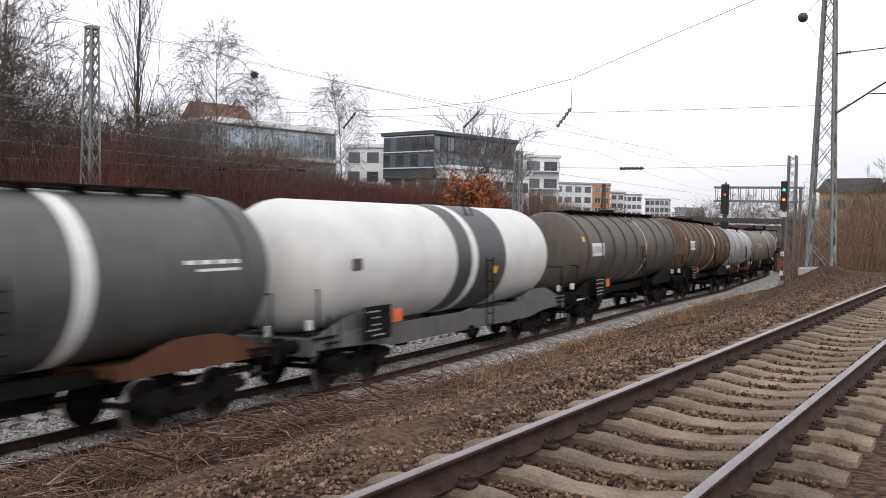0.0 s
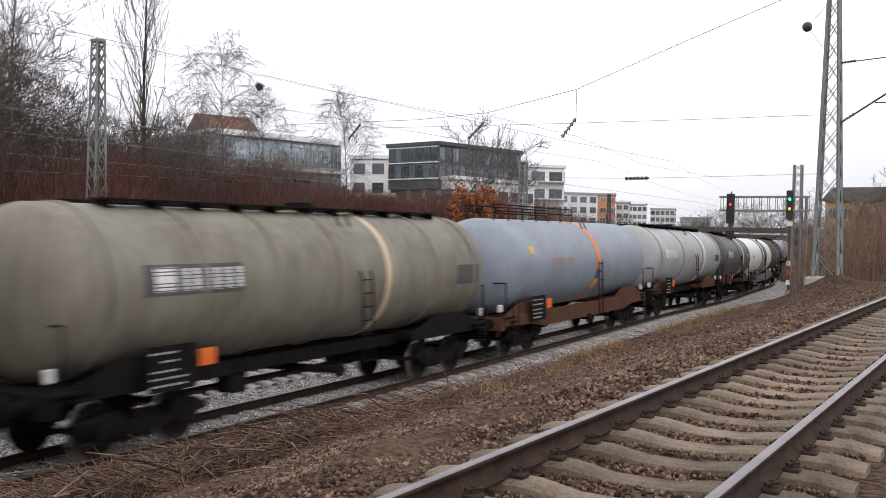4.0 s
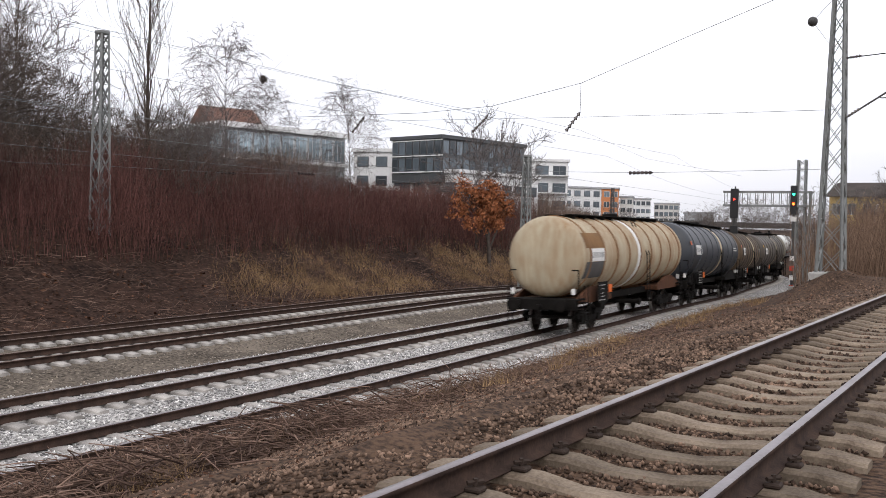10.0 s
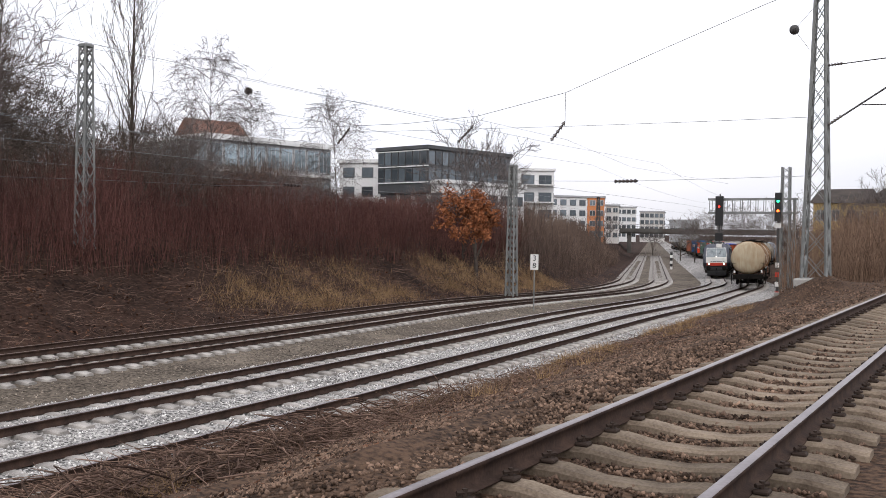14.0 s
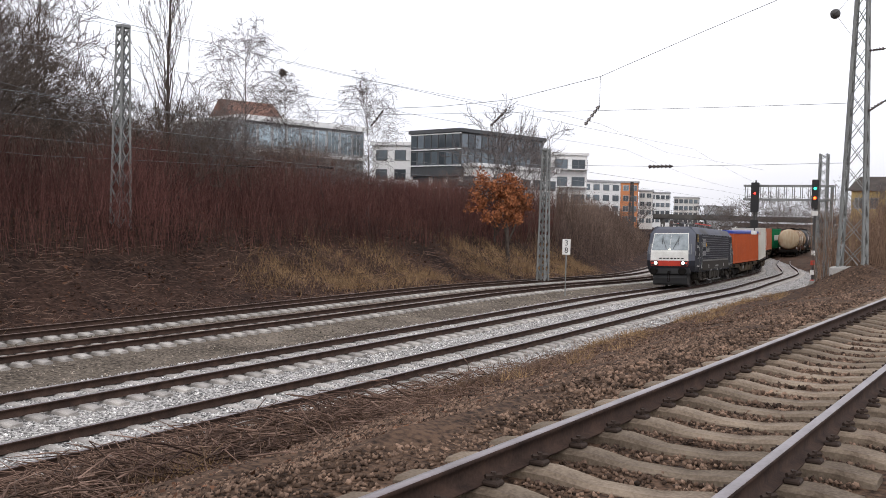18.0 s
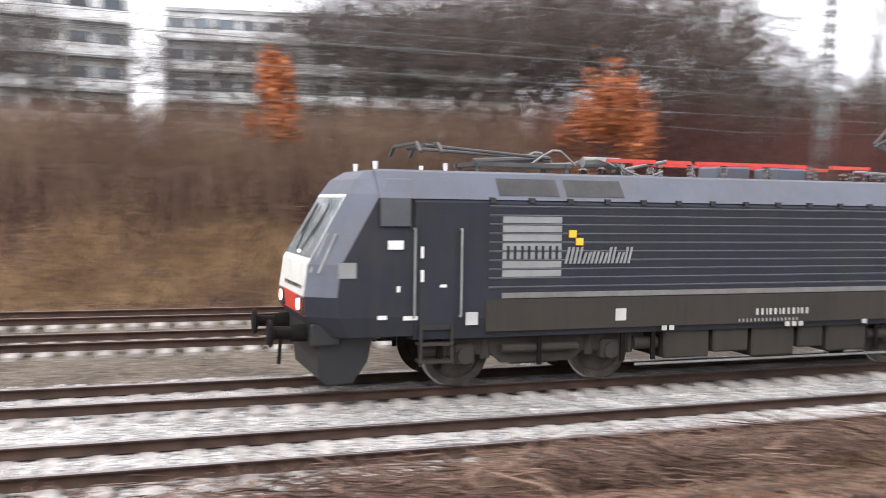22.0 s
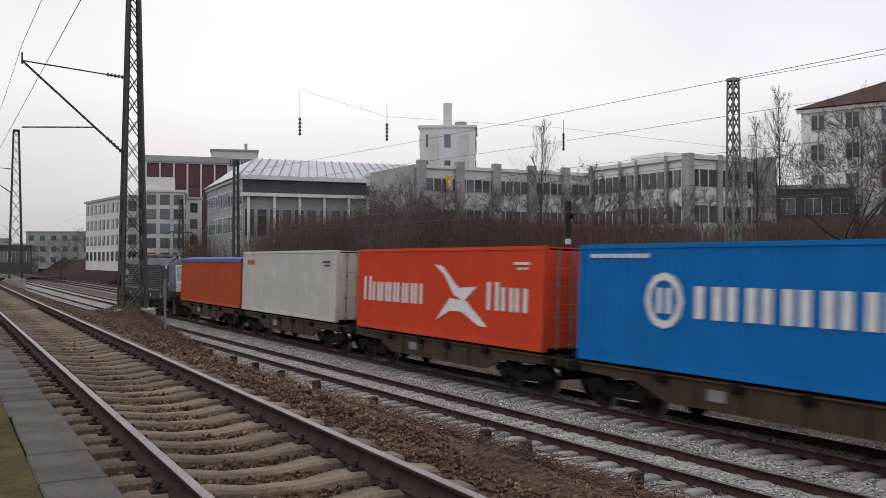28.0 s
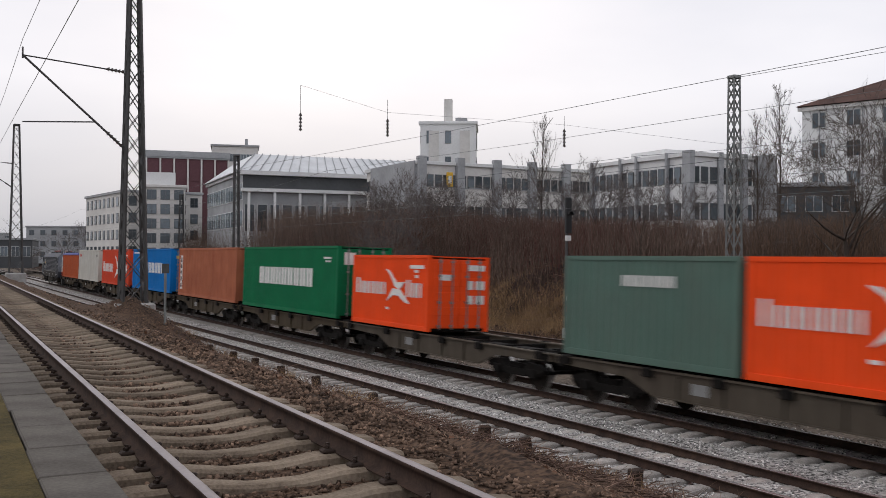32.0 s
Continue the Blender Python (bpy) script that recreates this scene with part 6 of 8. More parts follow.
# platform track: carrying and contact wire
for z0, sag, r in ((10.45, 0.5, 0.012), (8.5, 0.0, 0.012)):
    wire([(-2.2, -150, z0), (-2.2, -84, z0), (-2.2, -31.8, z0), (-2.35, 39.6, z0 + 0.2), (-2.2, 110, z0)], r, sag)
for key, hgt in (('b', 5.7), ('c', 5.7), ('d', 5.7)):
    pts = []
    for s in (-140, -100, -60, 55, 95, 140, 190):
        x, y, _ = along(s, OFF[key])
        pts.append((x, y, hgt))
    wire(pts, 0.008, 0.0, "contact wire above a curved track")
for key in 'bc':
    pts = []
    for s in (-150, -85, -40, 48, 110, 170):
        x, y, _ = along(s, OFF[key])
        pts.append((x, y, 7.6))
    wire(pts, 0.008, 0.5, "carrying wire above a curved track")


def hanging_insulator(p, q, n=5, r=0.1, drop=None):
    bm = bmesh.new()
    insulator(bm, p, q, n, r)
    root = tagged(part("line_insulator", bm, M['insulator']), "dark ribbed insulator hung in the overhead line", "insulator", "line insulators")
    if drop:
        bm = bmesh.new()
        rod(bm, q, drop, 0.012, 5)
        part("dropper", bm, M['wire'], root)


hanging_insulator((-20.9, 45.5, 8.75), (-20.2, 45.7, 9.75), 5, 0.12, (-19.8, 44.8, 11.1))
hanging_insulator((-28.3, 48.5, 9.2), (-27.4, 48.8, 10.2), 5, 0.11, (-26.3, 47.2, 10.5))
hanging_insulator((-39.0, 50.9, 9.7), (-38.2, 51.2, 10.8), 5, 0.11)
hanging_insulator((-20.1, 52.7, 7.0), (-18.6, 52.5, 7.0), 6, 0.12)
hanging_insulator((-39.4, 39.0, 6.4), (-39.4, 40.5, 6.4), 5, 0.09)
hanging_insulator((-39.0, 45.5, 6.7), (-38.9, 47.0, 6.7), 5, 0.09)
for x, y, z, top in ((-14.9, -42.5, 10.1, 11.8), (-18.7, -41.0, 9.9, 11.2), (-25.9, -36.8, 9.4, 10.4)):
    hanging_insulator((x, y, z - 0.45), (x, y, z + 0.4), 5, 0.09, (x, y, top))
bm = bmesh.new()
bmesh.ops.create_uvsphere(bm, u_segments=16, v_segments=10, radius=0.15, matrix=Matrix.Translation((-5.9, 30.4, 10.2)))
part("weight_ball", bm, M['steel_dark'], ball_wire, "dark round weight ball", smooth=True)


def signal_head(root, x, y, z, h, w, lights, facing):
    """Backboard with hoods; facing is the yaw of its front."""
    head = empty("signal_head", pose(x, y, z, 0, 0, facing))
    head.parent = root
    bm = bmesh.new()
    box(bm, -w / 2, w / 2, -0.08, 0.08, 0, h, 0.03)
    part("backboard", bm, M['black'], head)
    for zz, m in lights:
        bm = bmesh.new()
        rod(bm, (0, -0.1, zz), (0, -0.085, zz), 0.068, 14)
        part("lens", bm, m, head)
        bm = bmesh.new()
        for k in range(9):
            a, b = radians(-20 + k * 25), radians(-20 + (k + 1) * 25)
            vs = [bm.verts.new(p) for p in ((0.13 * math.cos(a), -0.08, zz + 0.13 * math.sin(a)), (0.13 * math.cos(b), -0.08, zz + 0.13 * math.sin(b)), (0.13 * math.cos(b), -0.26, zz + 0.13 * math.sin(b)), (0.13 * math.cos(a), -0.26, zz + 0.13 * math.sin(a)))]
            bm.faces.new(vs)
        bmesh.ops.solidify(bm, geom=bm.faces[:], thickness=0.01)
        part("hood", bm, M['black'], head)
    return head


RED_L = glow("red_signal_light", (1.0, 0.03, 0.02), 6.0)
GREEN_L = glow("green_signal_light", (0.03, 0.9, 0.45), 5.0)
AMBER_L = glow("orange_signal_light", (1.0, 0.12, 0.02), 6.0)


def build_gantry():
    gx, gy, gz = -12.7, 63.8, 0.1
    root = tagged(empty("signal_gantry", pose(gx, gy, gz)), "grey lattice signal gantry with a red signal on its beam", "signal gantry")
    lattice(root, 0.6, 0.45, 8.3, 12, 0.04)
    bm = bmesh.new()
    bar(bm, (0.55, 0, -0.3), (0.55, 0, 6.2), 0.16, 0.16)
    part("side_post", bm, M['steel_grey'], root)
    for z in (5.35, 6.25):
        for y in (-0.3, 0.3):
            bm = bmesh.new()
            bar(bm, (0.7, y, z), (-4.9, y, z), 0.13, 0.13)
            part("beam_chord", bm, M['steel_grey'], root)
    for k in range(12):
        x = 0.7 - k * 0.5
        bm = bmesh.new()
        for y in (-0.3, 0.3):
            bar(bm, (x, y, 5.35), (x, y, 6.25), 0.04, 0.04)
        bar(bm, (x, -0.3, 5.35), (x, 0.3, 5.35), 0.04, 0.04)
        part("beam_strut", bm, M['steel_grey'], root)
    bm = bmesh.new()
    for y in (-0.35,):
        box(bm, -4.9, 0.6, -0.28, 0.28, 5.37, 5.41)
    part("walkway", bm, M['steel_grey'], root)
    signal_head(root, -4.1, -0.5, 4.5, 1.95, 0.52, [(1.25, RED_L)], 0)
    bm = bmesh.new()
    bar(bm, (-4.1, -0.35, 3.2), (-4.1, -0.35, 6.6), 0.08, 0.08)
    part("signal_hanger", bm, M['steel_dark'], root)
    bm = bmesh.new()
    box(bm, -4.35, -3.85, -0.5, -0.4, 3.5, 4.0, 0.02)
    part("number_board", bm, M['black'], root)
    bm = bmesh.new()
    box(bm, -4.28, -3.92, -0.5, -0.4, 3.05, 3.3, 0.02)
    part("white_plate", bm, M['white'], root)


build_gantry()


def post_signal(label, x, y, z, h, lights, facing, hs=1.35, striped=True):
    root = tagged(empty("railway_signal", pose(x, y, z)), label, "railway signal", "post signals")
    bm = bmesh.new()
    rod(bm, (0, 0, -0.3), (0, 0, h), 0.07, 10)
    part("post", bm, M['steel_dark'], root)
    signal_head(root, 0, -0.12 if abs(facing) < 90 else 0.12, h - hs, hs, 0.34, lights, facing)
    bm = bmesh.new()
    box(bm, -0.16, 0.16, -0.14 if abs(facing) < 90 else 0.1, -0.1 if abs(facing) < 90 else 0.14, h - hs - 0.35, h - hs - 0.1)
    part("white_plate", bm, M['white'], root)
    if striped:
        for k in range(4):
            bm = bmesh.new()
            yy = -0.13 if abs(facing) < 90 else 0.09
            box(bm, -0.1, 0.1, yy, yy + 0.04, 0.6 + k * 0.5, 0.85 + k * 0.5)
            part("mast_sign_stripe", bm, M['white'] if k % 2 else M['red'], root)
    bm = bmesh.new()
    box(bm, -0.14, 0.14, -0.16, 0.12, 0.35, 0.8, 0.02)
    part("junction_box", bm, M['concrete'], root)
    return root


post_signal("post signal with green and orange lamps lit", -10.6, 51.5, 0.2, 6.0, [(1.05, GREEN_L), (0.55, AMBER_L)], 5, 1.5)
post_signal("dark post signal seen from behind at the foot of the bank", -26.2, -37.0, -0.4, 7.0, [(0.9, M['black'])], 180, 1.7)

bm = bmesh.new()
for k in range(6):
    rod(bm, (0, 0, k * 0.35), (0, 0, (k + 1) * 0.35), 0.16, 10, mi=k % 2)
ob = part("striped_marker", bm, [M['white'], M['black']])
ob.matrix_basis = pose(-36.0, 114.0, -0.2)
tagged(ob, "black and white striped marker post between tracks", "marker post")


def text_mesh(name, body, size, material, parent, m):
    cu = bpy.data.curves.new(name, 'FONT')
    cu.body, cu.size, cu.extrude = body, size, 0.004
    cu.align_x, cu.align_y = 'CENTER', 'CENTER'
    tmp = bpy.data.objects.new(name, cu)
    me = bpy.data.meshes.new_from_object(tmp)
    bpy.data.objects.remove(tmp)
    me.materials.clear()
    me.materials.append(material)
    ob = new(name, me)
    ob.parent = parent
    ob.matrix_basis = m
    return ob


km = tagged(empty("kilometre_sign", pose(-22.6, 47.3, -0.2)), "white kilometre board with black figures on a thin post", "distance sign")
bm = bmesh.new()
rod(bm, (0, 0, -0.2), (0, 0, 2.2), 0.035, 8)
part("post", bm, M['steel_grey'], km)
bm = bmesh.new()
box(bm, -0.22, 0.22, -0.05, -0.03, 2.1, 2.95, 0.01)
board = part("board", bm, M['white'], km)
km.matrix_basis = pose(-22.6, 47.3, -0.2, 0, 0, 25)
for ch, z in (("3", 2.73), ("8", 2.33)):
    text_mesh("figure", ch, 0.42, M['black'], board, pose(0, -0.056, z, 90, 0, 0))

# short dark marker stubs along the ballast edge
STUB = bmesh.new()
box(STUB, -0.11, 0.11, -0.09, 0.09, -0.3, 0.32, 0.02)
STUB_ME = mesh_from(STUB, "edge_stub", mat("tarred_wood", (0.07, 0.05, 0.04), (0.03, 0.022, 0.018), rough=0.9, scale=6, fine=40, bump=0.4))
rs = random.Random(8)
for y in [14.6, 9.0, -6.0, -12.4, -15.5, -17.0, -22.3, -26.1, -29, -31.6, -34, -37, -41, -44, -47.5, -51]:
    x = float(line_x(y)) + 2.45
    st = new("edge_stub", STUB_ME)
    st.matrix_basis = pose(x, y, float(ground_z(x, y)) + 0.1, rs.gauss(0, 4), rs.gauss(0, 4), rs.uniform(-20, 20))
    tagged(st, "short tarred wooden stub at the ballast edge", "marker stub", "edge stubs")
tb = tagged(empty("track_box", pose(-20.6, -60, -0.2)), "small grey trackside cable box between tracks", "cable box")
bm = bmesh.new()
box(bm, -0.3, 0.3, -0.25, 0.25, 0, 0.9, 0.03)
part("housing", bm, M['steel_dark'], tb)
bm = bmesh.new()
box(bm, -0.33, 0.33, -0.28, 0.28, 0.9, 0.95, 0.01)
part("lid", bm, M['steel_dark'], tb)
fp = tagged(empty("trackside_sign", pose(-6.2, -30.2, 1.6)), "small dark trackside sign on a thin post", "trackside sign")
bm = bmesh.new()
rod(bm, (0, 0, -0.3), (0, 0, 1.9), 0.04, 8)
part("post", bm, M['steel_grey'], fp)
bm = bmesh.new()
box(bm, -0.11, 0.11, 0.02, 0.05, 1.65, 1.95, 0.01)
part("plate", bm, M['steel_dark'], fp)


# ---- road bridge over the far curve ----
def build_bridge():
    a, b = Vector((-104, 222, 0)), Vector((-40, 246, 0))
    root = tagged(empty("road_bridge", Matrix.Translation(a) @ pose(0, 0, 0, 0, 0, math.degrees(math.atan2(b.y - a.y, b.x - a.x)))), "dark flat road bridge with railings over the tracks", "bridge")
    L = (b - a).length
    dark = mat("stained_bridge_concrete", (0.12, 0.115, 0.105), (0.06, 0.055, 0.05), rough=0.9, scale=0.5, fine=6)
    bm = bmesh.new()
    box(bm, 0, L, 0, 9, 4.4, 5.4)
    box(bm, 0, L, -0.3, 0, 4.7, 5.7)
    part("deck", bm, dark, root)
    for x in (22, 44):
        bm = bmesh.new()
        box(bm, x - 0.5, x + 0.5, 0.5, 8.5, -0.5, 4.4, 0.05)
        part("pier", bm, dark, root)
    for x in (0, L - 4):
        bm = bmesh.new()
        box(bm, x - 4, x + 4, 0.2, 9, -0.5, 4.4)
        part("abutment", bm, M['concrete'], root)
    bm = bmesh.new()
    for x in np.arange(0, L, 1.5):
        bar(bm, (x, -0.15, 5.7), (x, -0.15, 6.7), 0.06, 0.06)
    for z in (6.2, 6.7):
        bar(bm, (0, -0.15, z), (L, -0.15, z), 0.06, 0.06)
    part("railing", bm, M['steel_dark'], root)


build_bridge()


# ---- buildings ----
def facade_mesh(w, h, frame, glass, mull=1):
    bm = bmesh.new()
    box(bm, -w / 2, w / 2, -0.06, 0.04, 0, h, 0, 0)
    ins = 0.07
    n = mull + 1
    for k in range(n):
        x0 = -w / 2 + ins + k * (w - ins) / n
        x1 = x0 + (w - ins) / n - ins
        box(bm, x0, x1, -0.075, -0.05, ins, h - ins, 0, 1)
    return mesh_from(bm, "window", [frame, glass])


# both pane colours are lightened and blued to carry the sky's reflection
B_GLASS = mat("office_window_glass", (0.20, 0.235, 0.26), (0.06, 0.072, 0.082), rough=0.08, metal=0.35, scale=0.15, fine=0.8, by_object=0.55)
B_SKYPANE = mat("sky_tinted_glazing", (0.42, 0.50, 0.54), (0.20, 0.26, 0.29), rough=0.1, metal=0.4, scale=0.3, fine=1.2, by_object=0.35)
B_WHITE = mat("white_render", (0.80, 0.80, 0.79), (0.66, 0.66, 0.65), rough=0.9, scale=0.3, fine=4)
B_CREAM = mat("dull_cream_render", (0.72, 0.70, 0.67), (0.58, 0.56, 0.53), rough=0.9, scale=0.25, fine=3)
B_GREY = mat("grey_cladding", (0.42, 0.43, 0.44), (0.30, 0.305, 0.31), rough=0.7, scale=0.3, fine=4)
B_DARK = mat("anthracite_cladding", (0.075, 0.08, 0.085), (0.05, 0.053, 0.056), rough=0.6, scale=0.3, fine=4)
B_BRICK = mat("brown_red_facade", (0.26, 0.15, 0.12), (0.17, 0.095, 0.075), rough=0.9, scale=0.4, fine=6)
B_PINK = mat("wine_red_facade", (0.165, 0.08, 0.09), (0.11, 0.055, 0.062), rough=0.8, scale=0.3, fine=5)
B_YEL = mat("yellow_render", (0.66, 0.49, 0.2), (0.52, 0.37, 0.15), rough=0.9, scale=0.3, fine=4)
B_ORG = mat("orange_render", (0.62, 0.26, 0.12), (0.48, 0.19, 0.085), rough=0.9, scale=0.3, fine=4)
B_TILE = mat("dark_red_roof_tiles", (0.115, 0.066, 0.054), (0.065, 0.04, 0.034), rough=0.85, scale=0.6, fine=9)
B_TILE3 = mat("grey_brown_roof_tiles", (0.085, 0.07, 0.06), (0.045, 0.038, 0.034), rough=0.85, scale=0.6, fine=9)
B_TILE2 = mat("orange_red_roof_tiles", (0.25, 0.14, 0.105), (0.17, 0.09, 0.068), rough=0.85, scale=0.6, fine=9)
B_FRAME = mat("pale_window_frame", (0.55, 0.55, 0.54), rough=0.6)
B_FRAME_D = mat("dark_window_frame", (0.11, 0.115, 0.12), rough=0.5)
B_ROOFG = mat("grey_glass_roof", (0.58, 0.60, 0.62), (0.44, 0.46, 0.48), rough=0.35, scale=0.4, fine=3)


def building(label, A, B, depth, z0, z1, rows, bays, win, wall, frame, roof='flat', roof_mat=None, gap=0.5, mull=1, side=(True, True), first=0.0, ridge=3.5, cornice=None, over=0.25, glass=None):
    """A box house whose front runs from A to B, left to right as seen; rows of windows on the front and the shown ends."""
    A, B = Vector((*A, 0)), Vector((*B, 0))
    d = B - A
    L = d.length
    yaw = math.degrees(math.atan2(d.y, d.x))
    root = tagged(empty("building", Matrix.Translation((A.x, A.y, z0)) @ pose(0, 0, 0, 0, 0, yaw)), label, "building", "buildings beyond the railway")
    h = z1 - z0
    bm = bmesh.new()
    box(bm, 0, L, 0, depth, -1, h)
    part("wall", bm, wall, root)
    ww, wh = win
    if rows:
        me = facade_mesh(ww, wh, frame, glass or B_GLASS, mull)
        step = (h - first) / rows
        for r in range(rows):
            z = first + r * step + (step - wh) * 0.5
            for k in range(bays):
                x = (k + 0.5) * L / bays
                share("window", me, root, pose(x, -0.02, z))
            for s, on in zip((0, 1), side):
                if on:
                    nb = max(1, int(round(bays * depth / L)))
                    for k in range(nb):
                        y = (k + 0.5) * depth / nb
                        share("window", me, root, pose(0 if s == 0 else L, y, z, 0, 0, -90 if s == 0 else 90) @ pose(0, -0.02, 0))
    if roof == 'flat':
        bm = bmesh.new()
        box(bm, -over, L + over, -over, depth + over, h, h + 0.4, 0.03)
        part("roof_edge", bm, cornice or B_GREY, root)
    else:
        bm = bmesh.new()
        e = 0.5
        if roof == 'hip':
            pts = [(-e, -e, h), (L + e, -e, h), (L + e, depth + e, h), (-e, depth + e, h), (depth / 2, depth / 2, h + ridge), (L - depth / 2, depth / 2, h + ridge)]
            fs = [(0, 1, 5, 4), (1, 2, 5), (2, 3, 4, 5), (3, 0, 4), (3, 2, 1, 0)]
        elif roof == 'gable_front':
            pts = [(-e, -e, h), (L + e, -e, h), (L + e, depth + e, h), (-e, depth + e, h), (L / 2, -e, h + ridge), (L / 2, depth + e, h + ridge)]
            fs = [(0, 4, 5, 3), (1, 2, 5, 4), (0, 1, 4), (2, 3, 5), (3, 2, 1, 0)]
        else:
            pts = [(-e, -e, h), (L + e, -e, h), (L + e, depth + e, h), (-e, depth + e, h), (-e, depth / 2, h + ridge), (L + e, depth / 2, h + ridge)]
            fs = [(0, 1, 5, 4), (2, 3, 4, 5), (1, 2, 5), (3, 0, 4), (3, 2, 1, 0)]
        vs = [bm.verts.new(p) for p in pts]
        for f in fs:
            bm.faces.new([vs[i] for i in f])
        bmesh.ops.recalc_face_normals(bm, faces=bm.faces)
        part("roof", bm, roof_mat or B_TILE, root)
    return root, L, h


def band(root, L, z0, z1, y0, y1, material, name="storey_band", x0=0.0):
    bm = bmesh.new()
    box(bm, x0, L, y0, y1, z0, z1)
    part(name, bm, material, root)


def upright(root, name, x, y, w, d, z0, z1, material, label=""):
    bm = bmesh.new()
    box(bm, x - w / 2, x + w / 2, y - d / 2, y + d / 2, z0, z1, 0.02)
    return part(name, bm, material, root, label)


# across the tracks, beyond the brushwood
r, L, h = building("flat-roofed glass office with white floor slabs over a brick ground floor", (-71.0, 71.0), (-67.6, 87.0), 14, 3.0, 13.4, 3, 9, (1.6, 2.5), B_GREY, B_FRAME, mull=2, cornice=B_WHITE, glass=B_SKYPANE)
for z in (6.9, 10.2):
    band(r, L + 0.4, z, z + 0.35, -0.45, 0.0, B_WHITE, x0=-0.4)
upright(r, "stair_tower", L - 0.35, 4.0, 0.8, 0.8, 0, h + 0.3, B_DARK)
building("white house with a red tiled gable roof", (-92.5, 91.5), (-90, 98), 10, 5, 15.5, 3, 3, (1.2, 1.5), B_WHITE, B_FRAME, roof='gable', roof_mat=B_TILE2, ridge=3.6)
building("white rendered flats with square dark windows", (-64.9, 85.2), (-58.4, 86.8), 10, 3, 11.5, 4, 3, (1.35, 1.15), B_WHITE, B_FRAME_D, mull=0, cornice=B_WHITE, side=(True, False))
r, L, h = building("glass-fronted office cube with thin white floor slabs", (-60.3, 86.1), (-53.0, 84.7), 14, 9.1, 12.7, 2, 7, (0.95, 1.45), B_DARK, B_FRAME_D, mull=0, cornice=B_DARK)
for z in (0.05, 1.78, 3.42):
    band(r, L + 0.12, z, z + 0.12, -0.14, 0.0, B_WHITE, x0=-0.1)
building("white rendered ground floors below a glass office cube", (-59.9, 86.7), (-51.0, 84.9), 13.5, 3, 9.05, 2, 4, (1.6, 1.1), B_WHITE, B_FRAME_D, mull=1, cornice=B_WHITE)
r, L, h = building("white modern flats with dark window bands", (-66.5, 122), (-58.0, 127.5), 12, 3, 13.1, 4, 4, (1.9, 1.35), B_WHITE, B_FRAME_D, cornice=B_WHITE)
for k in range(4):
    band(r, L, 0.4 + k * h / 4, 0.55 + k * h / 4, -1.1, 0.0, B_WHITE, "balcony_slab", L * 0.45)
building("far white flats beside the railway curve", (-82, 178), (-76.5, 185), 12, 3, 11.6, 4, 4, (1.4, 1.2), B_WHITE, B_FRAME_D)
building("far orange-red block of flats", (-85.5, 203), (-80.5, 205), 12, 3, 12.4, 4, 3, (1.3, 1.3), B_ORG, B_FRAME)
building("far cream flats beside an orange block", (-81.0, 207), (-78.2, 208), 12, 3, 10.6, 4, 2, (1.1, 1.1), B_CREAM, B_FRAME)
building("far pale block of flats behind the bridge", (-104, 271), (-97.5, 274), 14, 3, 12.2, 4, 5, (1.1, 1.2), B_WHITE, B_FRAME_D)
building("far white block of flats with a stepped roof behind the bridge", (-97.0, 276), (-90.3, 278), 14, 3, 11.0, 4, 5, (1.1, 1.2), B_CREAM, B_FRAME_D)
building("long low far hall on the skyline", (-101, 318), (-92, 321), 20, 3, 9.2, 1, 6, (1.5, 1.4), B_GREY, B_FRAME)
building("yellow house with a dark tiled roof among bare trees", (-22.0, 127.5), (-16.6, 127), 11, 2, 8.3, 2, 3, (1.0, 1.4), B_YEL, B_FRAME, roof='gable', roof_mat=B_TILE3, ridge=2.0)
building("yellow gabled house with a dark roof", (-15.2, 121), (-8.6, 120.5), 11, 2, 8.0, 2, 3, (1.0, 1.4), B_YEL, B_FRAME, roof='gable_front', roof_mat=B_TILE3, ridge=2.4)
# opposite the platform
r, L, h = building("white apartment house under a hipped dark red roof", (-74.6, -65.8), (-81.6, -47.6), 14, 4, 18.5, 5, 6, (1.3, 1.55), B_WHITE, B_FRAME, roof='hip', ridge=3.3)
band(r, L + 0.35, h - 0.45, h - 0.1, -0.3, 0.0, B_CREAM, "eaves_cornice", -0.35)
upright(r, "chimney", 6.9, 6.9, 1.0, 0.8, 15, 19.6, B_CREAM)
for k in range(5):
    upright(r, "downpipe" if k % 2 else "window_strip", 1.7 + k * 4.0, -0.06, 0.12, 0.1, 0, h - 0.5, B_GREY)
for A_, B_, lab in (((-79.5, -44.5), (-89.5, -2.5), "long pale apartment block with continuous balconies"), ((-97.5, 0.5), (-92.5, 35.5), "pale apartment block with balconies set back behind trees")):
    r, L, h = building(lab, A_, B_, 13, 4, 18.8, 5, 15, (1.9, 1.7), B_WHITE, B_FRAME_D, side=(True, True), cornice=B_GREY)
    for k in range(5):
        z = 0.25 + k * h / 5
        band(r, L, z - 0.18, z, -1.5, 0, B_GREY, "balcony_slab")
        band(r, L, z + 0.0, z + 0.95, -1.5, -1.42, B_WHITE, "balcony_parapet")
        band(r, L, z + 0.98, z + 1.03, -1.52, -1.46, B_FRAME_D, "balcony_rail")
    for x in np.linspace(0.2, L - 0.2, 9):
        upright(r, "balcony_divider", x, -0.75, 0.2, 1.5, 0, h, B_CREAM)
    for x in np.linspace(4, L - 5, 4):
        upright(r, "roof_vent", x, 5, 1.2, 1.2, h + 0.3, h + 1.1, B_GREY)
